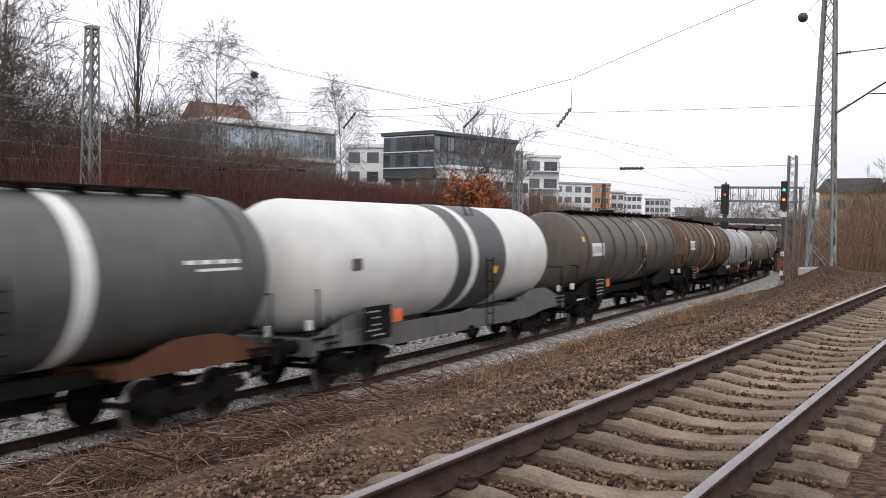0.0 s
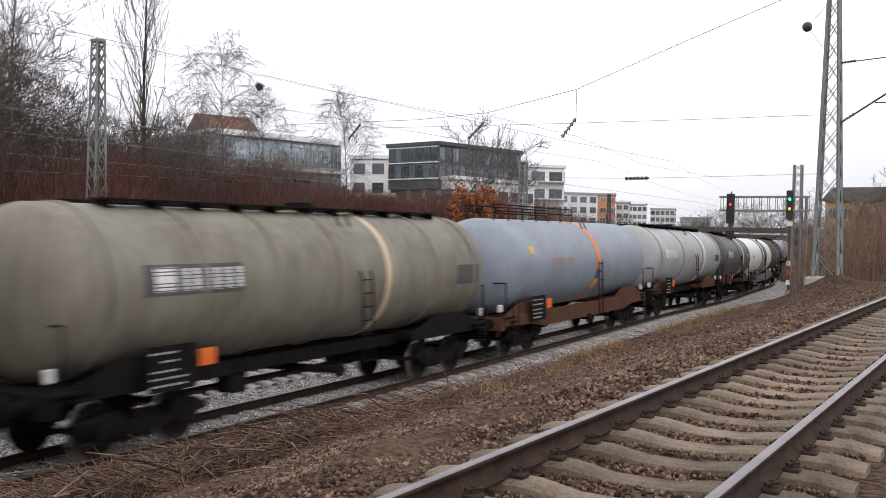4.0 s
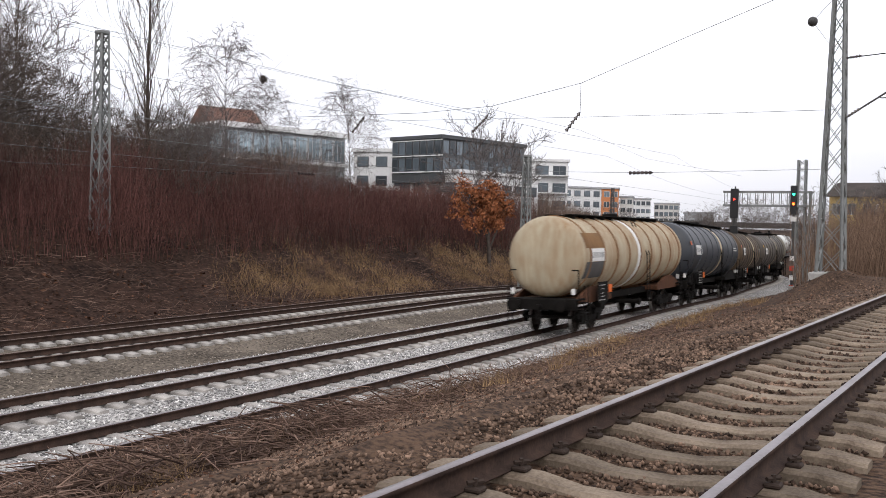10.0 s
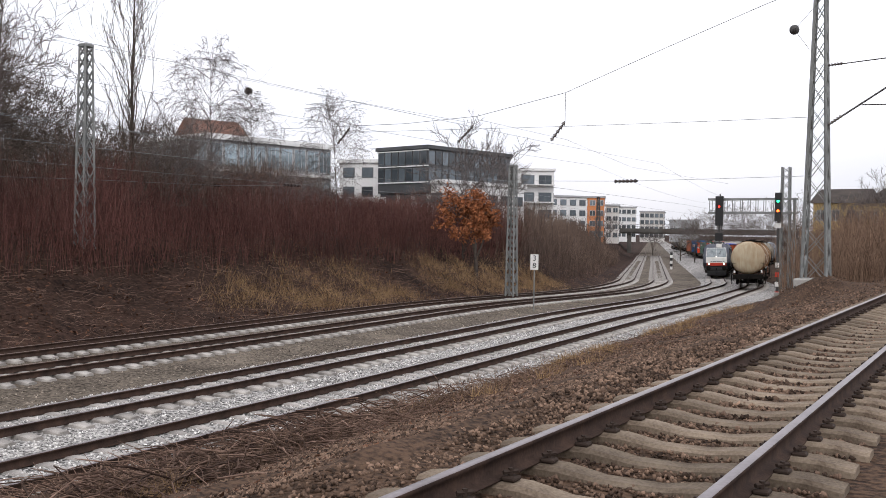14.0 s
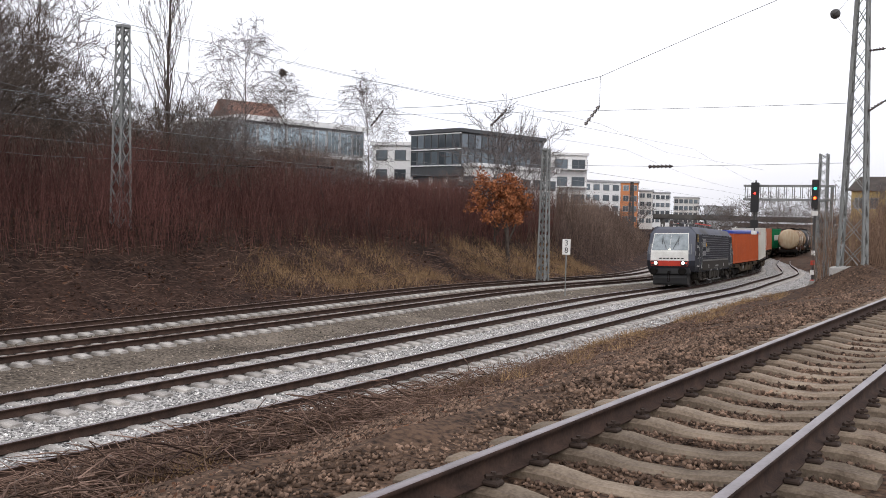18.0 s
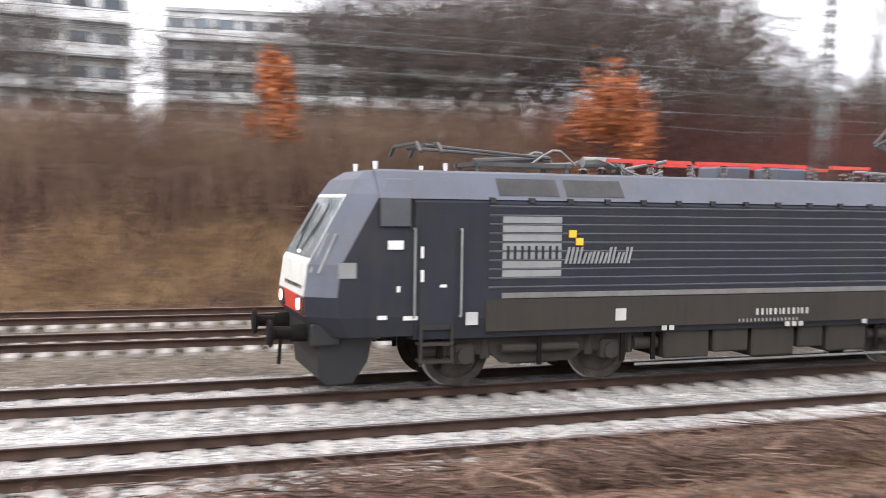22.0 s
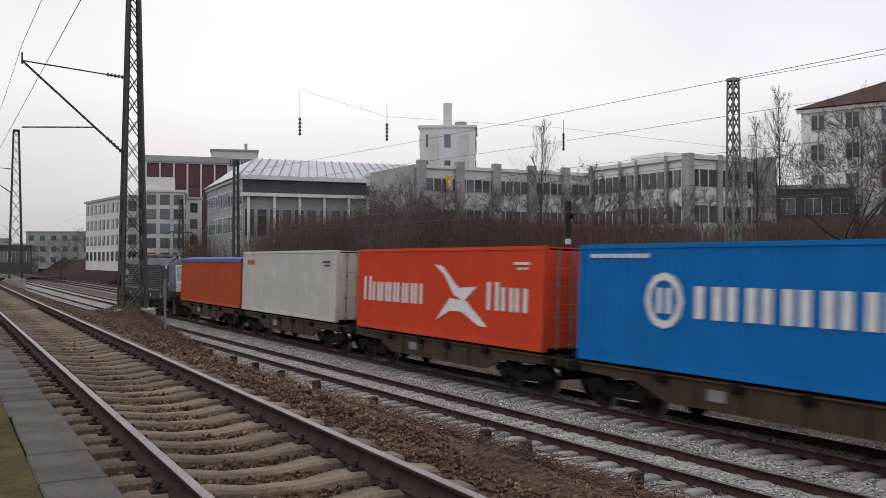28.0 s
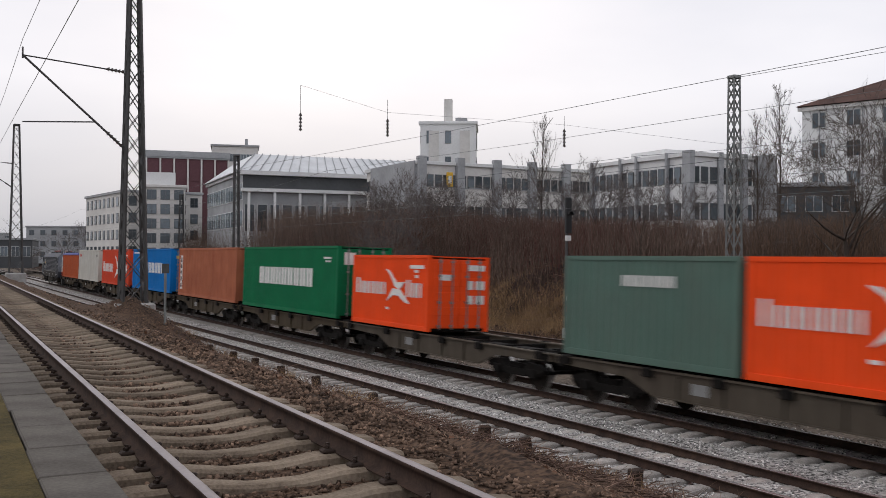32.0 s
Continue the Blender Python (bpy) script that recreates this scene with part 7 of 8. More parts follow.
building("low dark annexe beside the apartment house", (-66, -64.4), (-72.6, -58.2), 10, 4, 10.2, 2, 4, (1.5, 1.5), B_DARK, B_FRAME)
r, L, h = building("white office with dark window bands and grey corner pillars", (-57.7, -77), (-57.9, -63.2), 8.5, 3.5, 12.6, 2, 13, (0.82, 1.5), B_WHITE, B_FRAME_D, mull=0, first=2.7, cornice=B_WHITE)
band(r, L + 0.06, 0, 2.6, -0.06, 0.0, B_GREY, "ground_floor_cladding", -0.06)
for x, y, w in ((0.2, -0.15, 0.4), (L * 0.33, -0.12, 0.22), (L * 0.5, -0.12, 0.22), (L * 0.8, -0.12, 0.25), (L - 0.1, -0.15, 1.0), (L + 0.1, 3.4, 0.3), (L + 0.1, 6.4, 0.3)):
    upright(r, "pillar", x, y, w, 0.6, 0, h + 0.5, B_GREY)
upright(r, "stair_tower", L + 0.6, 8.4, 1.5, 1.5, 0, h + 0.4, B_GREY)
upright(r, "roof_plant", L * 0.3, 5, 5, 3, h + 0.2, h + 1.5, B_WHITE)
r, L, h = building("pale office wing with dark upright pillars and window bands", (-46.5, -94), (-71.5, -94), 14, 3.5, 13.9, 3, 24, (0.85, 1.35), B_CREAM, B_FRAME_D, mull=0, cornice=B_WHITE)
for k in range(3):
    band(r, L, k * h / 3 + 0.95, k * h / 3 + 1.05, -0.1, 0, B_GREY, "sill_band")
for k in range(6):
    upright(r, "pillar", 0.4 + k * (L - 0.8) / 5, -0.25, 1.0, 0.7, 0, h + 0.9, B_GREY)
upright(r, "end_wall", -0.15, 6.0, 0.5, 12.0, 0, h + 0.4, B_GREY)
sg = upright(r, "yellow_sign", 3.7, -0.68, 0.8, 0.1, 8.0, 9.6, M['yellow'], "yellow hanging sign")
upright(sg, "sign_field", 3.7, -0.75, 0.42, 0.03, 8.35, 9.2, M['white'])
r, L, h = building("plain pale tower block with a chimney", (-62.9, -126.2), (-70.0, -122.0), 10, 4, 23.3, 5, 3, (0.9, 1.9), B_WHITE, B_FRAME_D, mull=1, cornice=B_WHITE, side=(True, True))
upright(r, "chimney", 4.0, 3.6, 1.25, 1.25, h, h + 4.2, B_CREAM)
upright(r, "roof_plant", 6.0, 4.0, 1.8, 2.5, h + 0.3, h + 1.3, B_GREY)
for k in range(2):
    upright(r, "window_recess", 2.0 + k * 4.6, -0.05, 1.5, 0.12, 1.0, h - 1.0, B_CREAM)
r, L, h = building("long hall with a sloping glazed roof on white fascias", (-32.5, -113.4), (-55.8, -111.5), 26, 3, 13.6, 1, 15, (1.25, 3.4), B_GREY, B_FRAME, mull=0, first=0.0, cornice=B_WHITE, side=(False, False))
band(r, L + 0.05, 9.0, 10.5, -0.12, 0.0, B_DARK, "recessed_band", -0.05)
band(r, L + 0.3, 8.5, 8.9, -0.75, 0.0, B_WHITE, "floor_slab", -0.3)
band(r, L + 0.4, h - 0.05, h + 0.45, -0.7, 0.0, B_WHITE, "eaves_fascia", -0.4)
for k in range(8):
    upright(r, "column", 0.6 + k * (L - 1.2) / 7, -0.5, 0.3, 0.3, 0, 8.5, B_WHITE)
pane = facade_mesh(1.75, 2.1, B_WHITE, B_SKYPANE, 0)
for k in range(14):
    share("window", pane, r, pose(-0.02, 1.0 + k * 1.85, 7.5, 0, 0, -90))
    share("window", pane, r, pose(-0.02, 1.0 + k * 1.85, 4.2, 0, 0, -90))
bm = bmesh.new()
vs = [bm.verts.new(q) for q in ((-0.6, -0.7, h + 0.42), (L + 0.4, -0.7, h + 0.42), (L + 0.4, 26.4, h + 0.42), (-0.6, 26.4, h + 0.42), (3.0, 7.5, h + 3.3), (L + 0.4, 7.5, h + 3.3), (L + 0.4, 19, h + 3.3), (3.0, 19, h + 3.3))]
for f in ((0, 1, 5, 4), (1, 2, 6, 5), (2, 3, 7, 6), (3, 0, 4, 7), (4, 5, 6, 7), (3, 2, 1, 0)):
    bm.faces.new([vs[k] for k in f])
bmesh.ops.recalc_face_normals(bm, faces=bm.faces)
part("glazed_roof", bm, B_ROOFG, r)
for k in range(21):
    x0 = -0.6 + k * (L + 1.0) / 20
    x1 = 3.0 + k * (L - 2.6) / 20
    bm = bmesh.new()
    bar(bm, (x0, -0.72, h + 0.5), (x1, 7.5, h + 3.38), 0.09, 0.09)
    part("glazing_bar", bm, B_GREY, r)
r, L, h = building("wine-red office block with pale piers and a grey parapet", (-31.0, -167), (-44.6, -165), 16, 3, 20.3, 4, 6, (1.7, 3.3), B_PINK, B_PINK, mull=0, cornice=B_GREY, glass=B_PINK)
for k in range(7):
    upright(r, "pier", k * L / 6, -0.15, 0.28, 0.4, 0, h, B_CREAM)
band(r, L + 0.3, h + 0.3, h + 1.3, -0.4, 8, B_GREY, "parapet", -0.3)
r, L, h = building("pale grey office with square windows", (-26.3, -142.6), (-31.9, -141.5), 12, 3, 13.6, 5, 3, (1.35, 1.45), B_CREAM, B_FRAME_D, cornice=B_CREAM)
upright(r, "penthouse", 2.2, 4, 4.2, 6, h + 0.3, h + 2.3, B_WHITE)
r, L, h = building("tall pale office behind the others", (-49, -194), (-58.0, -191.5), 16, 3, 26.0, 5, 8, (1.2, 1.6), B_CREAM, B_FRAME, cornice=B_GREY)
upright(r, "roof_plant", L * 0.75, 5, 0.6, 0.6, h, h + 2.2, B_GREY)
building("grey flat-topped office behind the hall", (-58.2, -190), (-63.0, -189), 12, 3, 23.3, 5, 4, (1.2, 1.6), B_GREY, B_FRAME)
building("cream office beside the tracks", (-22.0, -172), (-24.6, -149.5), 12, 3, 13.2, 4, 9, (1.2, 1.5), B_CREAM, B_FRAME_D)
building("far low station roof beside the tracks", (-2, -205), (-16, -203), 20, 2, 6.5, 1, 7, (1.4, 2.0), B_DARK, B_FRAME)
building("far grey houses along the skyline", (20, -330), (-20, -330), 20, 2, 10, 3, 14, (1.4, 1.5), B_GREY, B_FRAME)
building("far roofs beyond the station", (-22, -300), (-45, -290), 20, 2, 11.5, 3, 8, (1.4, 1.5), B_GREY, B_FRAME_D)

# ---- motion ----
SPEED_T, TAIL_0 = 14.10, 16.35 - 14.10 * 9


def nose(t):
    """Length on the curve at which the second train's nose stands."""
    return -32.6 - 13.79 * (t - 24.5) if t < 24.5 else -32.6 - 13.97 * (t - 24.5)


def ride(s, off, reach=5.2, z=0.0):
    """Pose of a vehicle whose middle is at length s on a curved track."""
    xa, ya, _ = along(s + reach, off)
    xb, yb, _ = along(s - reach, off)
    za, zb = float(dip(s + reach)), float(dip(s - reach))
    h = math.degrees(math.atan2(-(xa - xb), ya - yb))
    return pose((xa + xb) / 2, (ya + yb) / 2, z + (za + zb) / 2, math.degrees(math.atan2(za - zb, 2 * reach)), -math.degrees(CANT / 1.5), h)


def motions():
    times = [i * 1.0 for i in range(33)]
    for i, w in enumerate(TANKERS):
        mid = TAIL_0 - 0.6 + TANK_L / 2 + i * TANK_L
        walk(w, [(t, ride(mid + SPEED_T * t, OFF['b'])) for t in times])
    walk(LOCO, [(t, ride(nose(t) + 9.79, OFF['c'], 4.95)) for t in times])
    for front, box_ in LOADS:
        half = 6.095 if front not in (102.85, 116.5, 122.75) else 3.03
        a, b, _ = next(f for f in WAGONS if f[0] <= front + half <= f[1])
        shift = front + half - (a + b) / 2
        rows = []
        for t in times:
            m = ride(nose(t) + (a + b) / 2, OFF['c'])
            rows.append((t, m @ Matrix.Translation((0, shift, DECK))))
        walk(box_, rows)
    for a, b, w in WAGONS:
        walk(w, [(t, ride(nose(t) + (a + b) / 2, OFF['c'])) for t in times])

# ---- vegetation ----
BARK = mat("grey_brown_bark", (0.105, 0.085, 0.072), (0.045, 0.036, 0.031), rough=0.95, scale=4, fine=30)
BARK_BIRCH = mat("pale_birch_bark", (0.21, 0.19, 0.175), (0.07, 0.058, 0.052), rough=0.9, scale=4, fine=30)
TWIG = mat("bare_twigs", (0.19, 0.165, 0.155), (0.10, 0.085, 0.08), rough=0.95, scale=2, fine=20)
TWIG_DARK = mat("dark_bare_twigs", (0.145, 0.118, 0.10), (0.075, 0.06, 0.051), rough=0.95, scale=2, fine=20)
STEM_RED = mat("red_brown_brush", (0.17, 0.078, 0.066), (0.068, 0.033, 0.029), rough=0.95, scale=0.12, fine=1.5, by_island=0.55)
STEM_TAN = mat("brown_grey_brush", (0.21, 0.15, 0.118), (0.088, 0.062, 0.05), rough=0.95, scale=0.12, fine=1.5, by_island=0.55)
STEM_OCHRE = mat("ochre_brown_brush", (0.24, 0.16, 0.112), (0.115, 0.073, 0.05), rough=0.95, scale=0.12, fine=1.5, by_island=0.5)
OAK_LEAF = mat("dry_orange_oak_leaves", (0.50, 0.19, 0.085), (0.26, 0.085, 0.036), rough=0.85, scale=0.8, fine=6, by_island=0.5)
OAK_DULL = mat("dull_russet_oak_leaves", (0.42, 0.165, 0.075), (0.20, 0.075, 0.034), rough=0.9, scale=0.8, fine=6, by_island=0.5)
STRAW = mat("dry_straw_grass", (0.42, 0.28, 0.15), (0.20, 0.125, 0.066), rough=0.95, scale=0.6, fine=5, by_island=0.45)
DEAD = mat("dead_brushwood", (0.25, 0.165, 0.125), (0.05, 0.03, 0.024), rough=0.95, scale=0.8, fine=6, by_island=0.6)
LITTER = mat("brown_leaf_scraps", (0.14, 0.068, 0.04), (0.07, 0.038, 0.025), rough=0.9, scale=1.0, fine=6, by_island=0.6)


def tubes(seg, sides):
    """Tapered tubes for rows of (x, y, z, radius, x2, y2, z2, radius2)."""
    s = np.asarray(seg, dtype=np.float64)
    a, b = s[:, 0:3], s[:, 4:7]
    d = b - a
    d /= np.maximum(np.linalg.norm(d, axis=1), 1e-6)[:, None]
    ref = np.where(np.abs(d[:, 2:3]) > 0.9, np.array([[1.0, 0, 0]]), np.array([[0, 0, 1.0]]))
    u = np.cross(d, ref)
    u /= np.linalg.norm(u, axis=1)[:, None]
    v = np.cross(d, u)
    ang = np.arange(sides) * 2 * np.pi / sides
    ring = u[:, None, :] * np.cos(ang)[None, :, None] + v[:, None, :] * np.sin(ang)[None, :, None]
    V = np.concatenate([a[:, None] + ring * s[:, 3][:, None, None], b[:, None] + ring * s[:, 7][:, None, None]], axis=1)
    n = len(s)
    base = (np.arange(n) * 2 * sides)[:, None]
    k = np.arange(sides)
    q = (k + 1) % sides
    f1 = np.stack([base + k, base + q, base + sides + q], 2).reshape(-1, 3)
    f2 = np.stack([base + k, base + sides + q, base + sides + k], 2).reshape(-1, 3)
    return V.reshape(-1, 3), np.concatenate([f1, f2])


def spikes(seg):
    """Three-sided twigs that run out to a point, for the same rows as tubes()."""
    v, _ = tubes(seg, 3)
    n = len(seg)
    v = v.reshape(n, 6, 3)
    v = np.concatenate([v[:, :3], v[:, 3:].mean(axis=1, keepdims=True)], 1)
    k = (np.arange(n) * 4)[:, None, None]
    return v.reshape(-1, 3), (np.array([[0, 1, 3], [1, 2, 3], [2, 0, 3]])[None] + k).reshape(-1, 3)


def grow(rng, height, style):
    """Branch segments of a bare tree: limbs fork into ever finer, slightly rising branches; thick ones and thin ones."""
    thick, thin = [], []
    tilt = {'poplar': (14, 26), 'birch': (30, 55), 'round': (22, 42), 'wide': (28, 52)}[style]
    rise = {'poplar': 0.16, 'birch': 0.0, 'round': 0.05, 'wide': 0.03}[style]
    last = 4 if style in ('poplar', 'birch') else 5

    def turned(d, lo, hi):
        side = d.cross(Vector((rng.gauss(0, 1), rng.gauss(0, 1), rng.gauss(0, 1))))
        if side.length < 1e-4:
            side = d.orthogonal()
        a = radians(rng.uniform(lo, hi))
        return (d * math.cos(a) + side.normalized() * math.sin(a)).normalized()

    def branch(p, d, length, r, level):
        n = 4 if level < 2 else 3
        for i in range(n):
            wob = 0.07 if level < 2 else 0.12
            pull = rise if not (style == 'birch' and level >= 3) else -0.18
            d = (d + Vector((rng.gauss(0, wob), rng.gauss(0, wob), rng.gauss(0, wob) + pull))).normalized()
            q = p + d * (length / n)
            r2 = max(r * (1 - 0.18 * (i + 1) / n * 2), 0.010)
            (thick if level < 2 else thin).append((*p, r, *q, r2))
            p, r = q, r2
            if level < last and i > 0:
                for _ in range(2 if i == n - 1 else 1):
                    f = rng.uniform(0.5, 0.75)
                    branch(p, turned(d, *tilt), length * f, max(r * 0.6, 0.011), level + 1)

    up = Vector((0, 0, 1))
    if style in ('poplar', 'birch'):
        p, d, r, n = Vector((0, 0, -0.3)), up, height * 0.0105, 16 if style == 'poplar' else 24
        for i in range(n):
            d = (d + Vector((rng.gauss(0, 0.025), rng.gauss(0, 0.025), 0.05))).normalized()
            q = p + d * (height * 1.02 / n)
            thick.append((*p, r, *q, r * 0.9))
            p, r = q, r * 0.9
            t = i / n
            if t > (0.18 if style == 'poplar' else 0.22):
                reach = height * (0.26 * (1 - t) + 0.05 if style == 'poplar' else 0.19 * math.sin(math.pi * min(1, 1.12 - t)) ** 0.8 + 0.03)
                for _ in range(3 if style == 'poplar' else 5):
                    branch(p, turned(up, *((18, 32) if style == 'poplar' else (30, 56))), reach * rng.uniform(0.7, 1.1), max(r * 0.4, 0.014), 2)
    else:
        p, d, r = Vector((0, 0, -0.3)), up, height * 0.014
        for i in range(4):
            q = p + (d + Vector((rng.gauss(0, 0.05), rng.gauss(0, 0.05), 0))).normalized() * (height * (0.075 if style == 'round' else 0.06))
            thick.append((*p, r, *q, r * 0.92))
            p, r = q, r * 0.92
            if i > 0:
                for _ in range(2 if i < 3 else 4):
                    branch(p, turned(up, *((10, 50) if style == 'round' else (20, 72))), height * rng.uniform(0.26, 0.36), r * rng.uniform(0.4, 0.6), 1)
    top = max(t[6] for t in thick + thin)
    k = height / top
    fit = lambda a: (a[0] * k, a[1] * k, a[2] * k, a[3], a[4] * k, a[5] * k, a[6] * k, a[7])
    return [fit(a) for a in thick], [fit(a) for a in thin]


def tree_kind(label, height, style, seed, bark, twig):
    rng = random.Random(seed)
    thick, thin = grow(rng, height, style)
    root = tagged(empty("tree"), label, "tree", "bare trees")
    v, f = tubes(thick, 6)
    big_mesh("trunk", v, f, bark, "", parent=root)
    g = np.random.default_rng(seed)
    S = np.array(thin)
    extra = []
    for k in range(1):
        d = S[:, 4:7] - S[:, 0:3]
        ln = np.linalg.norm(d, axis=1)[:, None]
        e = d / np.maximum(ln, 1e-6) + g.normal(0, 0.5, d.shape) + np.array([0, 0, -0.3 if style == 'birch' else 0.15])
        e /= np.linalg.norm(e, axis=1)[:, None]
        p = S[:, 0:3] + d * g.uniform(0.1, 1.0, (len(S), 1))
        extra.append(np.concatenate([p, np.full((len(S), 1), 0.008), p + e * g.uniform(0.2, 0.55, (len(S), 1)), np.full((len(S), 1), 0.003)], 1))
    v, f = tubes(S, 3)
    v2, f2 = spikes(np.concatenate(extra))
    v, f = np.concatenate([v, v2]), np.concatenate([f, f2 + len(v)])
    big_mesh("crown", v, f, twig, "", parent=root)
    return root


T_POP = tree_kind("tall slender bare poplar with upright branches", 16, 'poplar', 1, BARK, TWIG_DARK)
T_BIR = tree_kind("bare birch with drooping fine twigs", 13, 'birch', 2, BARK_BIRCH, TWIG)
T_RND = tree_kind("bare round-crowned tree with fine branching", 9, 'round', 3, BARK, TWIG)
T_WID = tree_kind("broad dark bare tree with tangled branches", 11, 'wide', 4, BARK, TWIG_DARK)


def plant(kind, bearing, dist, scale=1.0, turn=0, zs=1.0):
    x, y = -dist * math.sin(radians(bearing)), dist * math.cos(radians(bearing))
    z = float(ground_z(x, y))
    ob = copy_thing(kind, pose(0, 0, 0))
    ob.matrix_basis = pose(x, y, z, 0, 0, turn) @ Matrix.Diagonal((scale, scale, scale * zs, 1))
    return ob


rt = random.Random(21)
TREES = (
    (T_POP, 49.2, 58, 1.12), (T_BIR, 44.6, 64, 0.98), (T_BIR, 42.3, 66, 0.75), (T_BIR, 37.5, 66, 0.8), (T_RND, 29.0, 74, 1.4),
    (T_WID, 49.0, 52, 0.66), (T_RND, 46.4, 55, 0.78), (T_WID, 52.4, 56, 0.72), (T_RND, 54.4, 58, 0.85), (T_WID, 61.8, 50, 1.1), (T_RND, 51.0, 62, 0.9), (T_RND, 47.6, 60, 0.95), (T_RND, 40.2, 64, 0.55),
    (T_WID, 62.0, 47, 1.2), (T_WID, 64.5, 54, 1.3), (T_RND, 67.5, 47, 1.4), (T_WID, 72.0, 48, 1.25), (T_RND, 70.5, 58, 1.5), (T_WID, 75.0, 50, 1.2), (T_RND, 78.0, 48, 1.4), (T_WID, 81.5, 56, 1.1), (T_WID, 59.0, 54, 1.3), (T_RND, 61.2, 64, 1.6), (T_RND, 65.2, 64, 1.6), (T_RND, 69.0, 66, 1.6), (T_WID, 95.0, 52, 0.9), (T_WID, 104.0, 54, 1.0), (T_RND, 115.0, 58, 1.1), (T_RND, 125.5, 60, 0.9),
    (T_WID, 60.5, 52, 1.1), (T_RND, 63.0, 58, 1.3), (T_WID, 66.0, 50, 1.1), (T_WID, 70.0, 52, 1.1), (T_RND, 73.0, 54, 1.2), (T_WID, 77.0, 54, 1.0), (T_RND, 80.0, 52, 1.15), (T_BIR, 68.0, 60, 1.0), (T_RND, 56.0, 64, 1.2), (T_RND, 59.0, 60, 1.25), (T_RND, 75.0, 60, 1.2),
    (T_WID, 84.0, 56, 0.85), (T_RND, 88.0, 56, 0.95), (T_WID, 92.0, 58, 0.8), (T_RND, 97.0, 58, 0.9), (T_WID, 100.5, 56, 1.0), (T_RND, 107.0, 55, 1.1), (T_WID, 112.0, 56, 0.95), (T_RND, 118.6, 56, 1.0), (T_WID, 122.5, 58, 0.8),
    (T_WID, 128.4, 52, 0.78), (T_WID, 129.1, 43, 0.84), (T_RND, 155.2, 70, 0.8), (T_POP, 132.6, 66, 0.68), (T_POP, 133.8, 68, 0.6), (T_POP, 135.0, 66, 0.5), (T_RND, 138.0, 62, 0.6), (T_RND, 142.8, 66, 0.78), (T_POP, 146.2, 70, 0.66), (T_RND, 140.4, 58, 0.62), (T_RND, 145.0, 68, 0.7),
    (T_RND, 148.2, 70, 0.72), (T_WID, 150.8, 72, 0.55), (T_RND, 152.4, 74, 0.7), (T_RND, 155.0, 80, 0.9), (T_BIR, 156.2, 80, 0.55), (T_WID, 158.0, 84, 0.55), (T_RND, 153.6, 78, 0.8), (T_BIR, 151.8, 76, 0.5),
    (T_RND, 6.0, 90, 1.0), (T_WID, 9.0, 104, 0.8), (T_RND, 7.2, 100, 0.9), (T_RND, 10.6, 108, 0.75), (T_WID, 15.2, 190, 1.1), (T_WID, 17.0, 215, 1.0), (T_WID, 13.6, 180, 1.1), (T_WID, 12.2, 165, 0.95), (T_RND, 14.4, 200, 1.35), (T_RND, 16.2, 200, 1.1), (T_RND, 11.2, 150, 1.1), (T_RND, 18.6, 262, 1.0), (T_RND, 21.4, 190, 0.95),
    (T_WID, 174, 200, 0.9), (T_WID, 178, 210, 1.0), (T_RND, 172.5, 230, 1.0),
)
for kind, bearing, dist, sc in TREES:
    plant(kind, bearing, dist, sc, rt.uniform(0, 360))
for k in (T_POP, T_BIR, T_RND, T_WID):
    k.matrix_basis = pose(-60 - 9 * (T_POP, T_BIR, T_RND, T_WID).index(k), 40 + 6 * (T_POP, T_BIR, T_RND, T_WID).index(k), 5.0)

# bird nest or mistletoe balls in the poplar and birch
for bearing, dist, z, r in ((49.4, 58, 18.7, 0.45), (42.7, 66, 13.3, 0.32)):
    rng = np.random.default_rng(7)
    n = 260
    d = rng.normal(0, 1, (n, 3))
    d /= np.linalg.norm(d, axis=1)[:, None]
    c = np.array([-dist * math.sin(radians(bearing)), dist * math.cos(radians(bearing)), z])
    e = d * r * rng.uniform(0.6, 1.1, (n, 1))
    s = np.concatenate([c + e * 0.1, np.full((n, 1), 0.02), c + e, np.full((n, 1), 0.01)], 1)
    v, f = tubes(s, 3)
    big_mesh("nest", v, f, TWIG_DARK, "", "dark twiggy nest high in a bare tree", "nest")


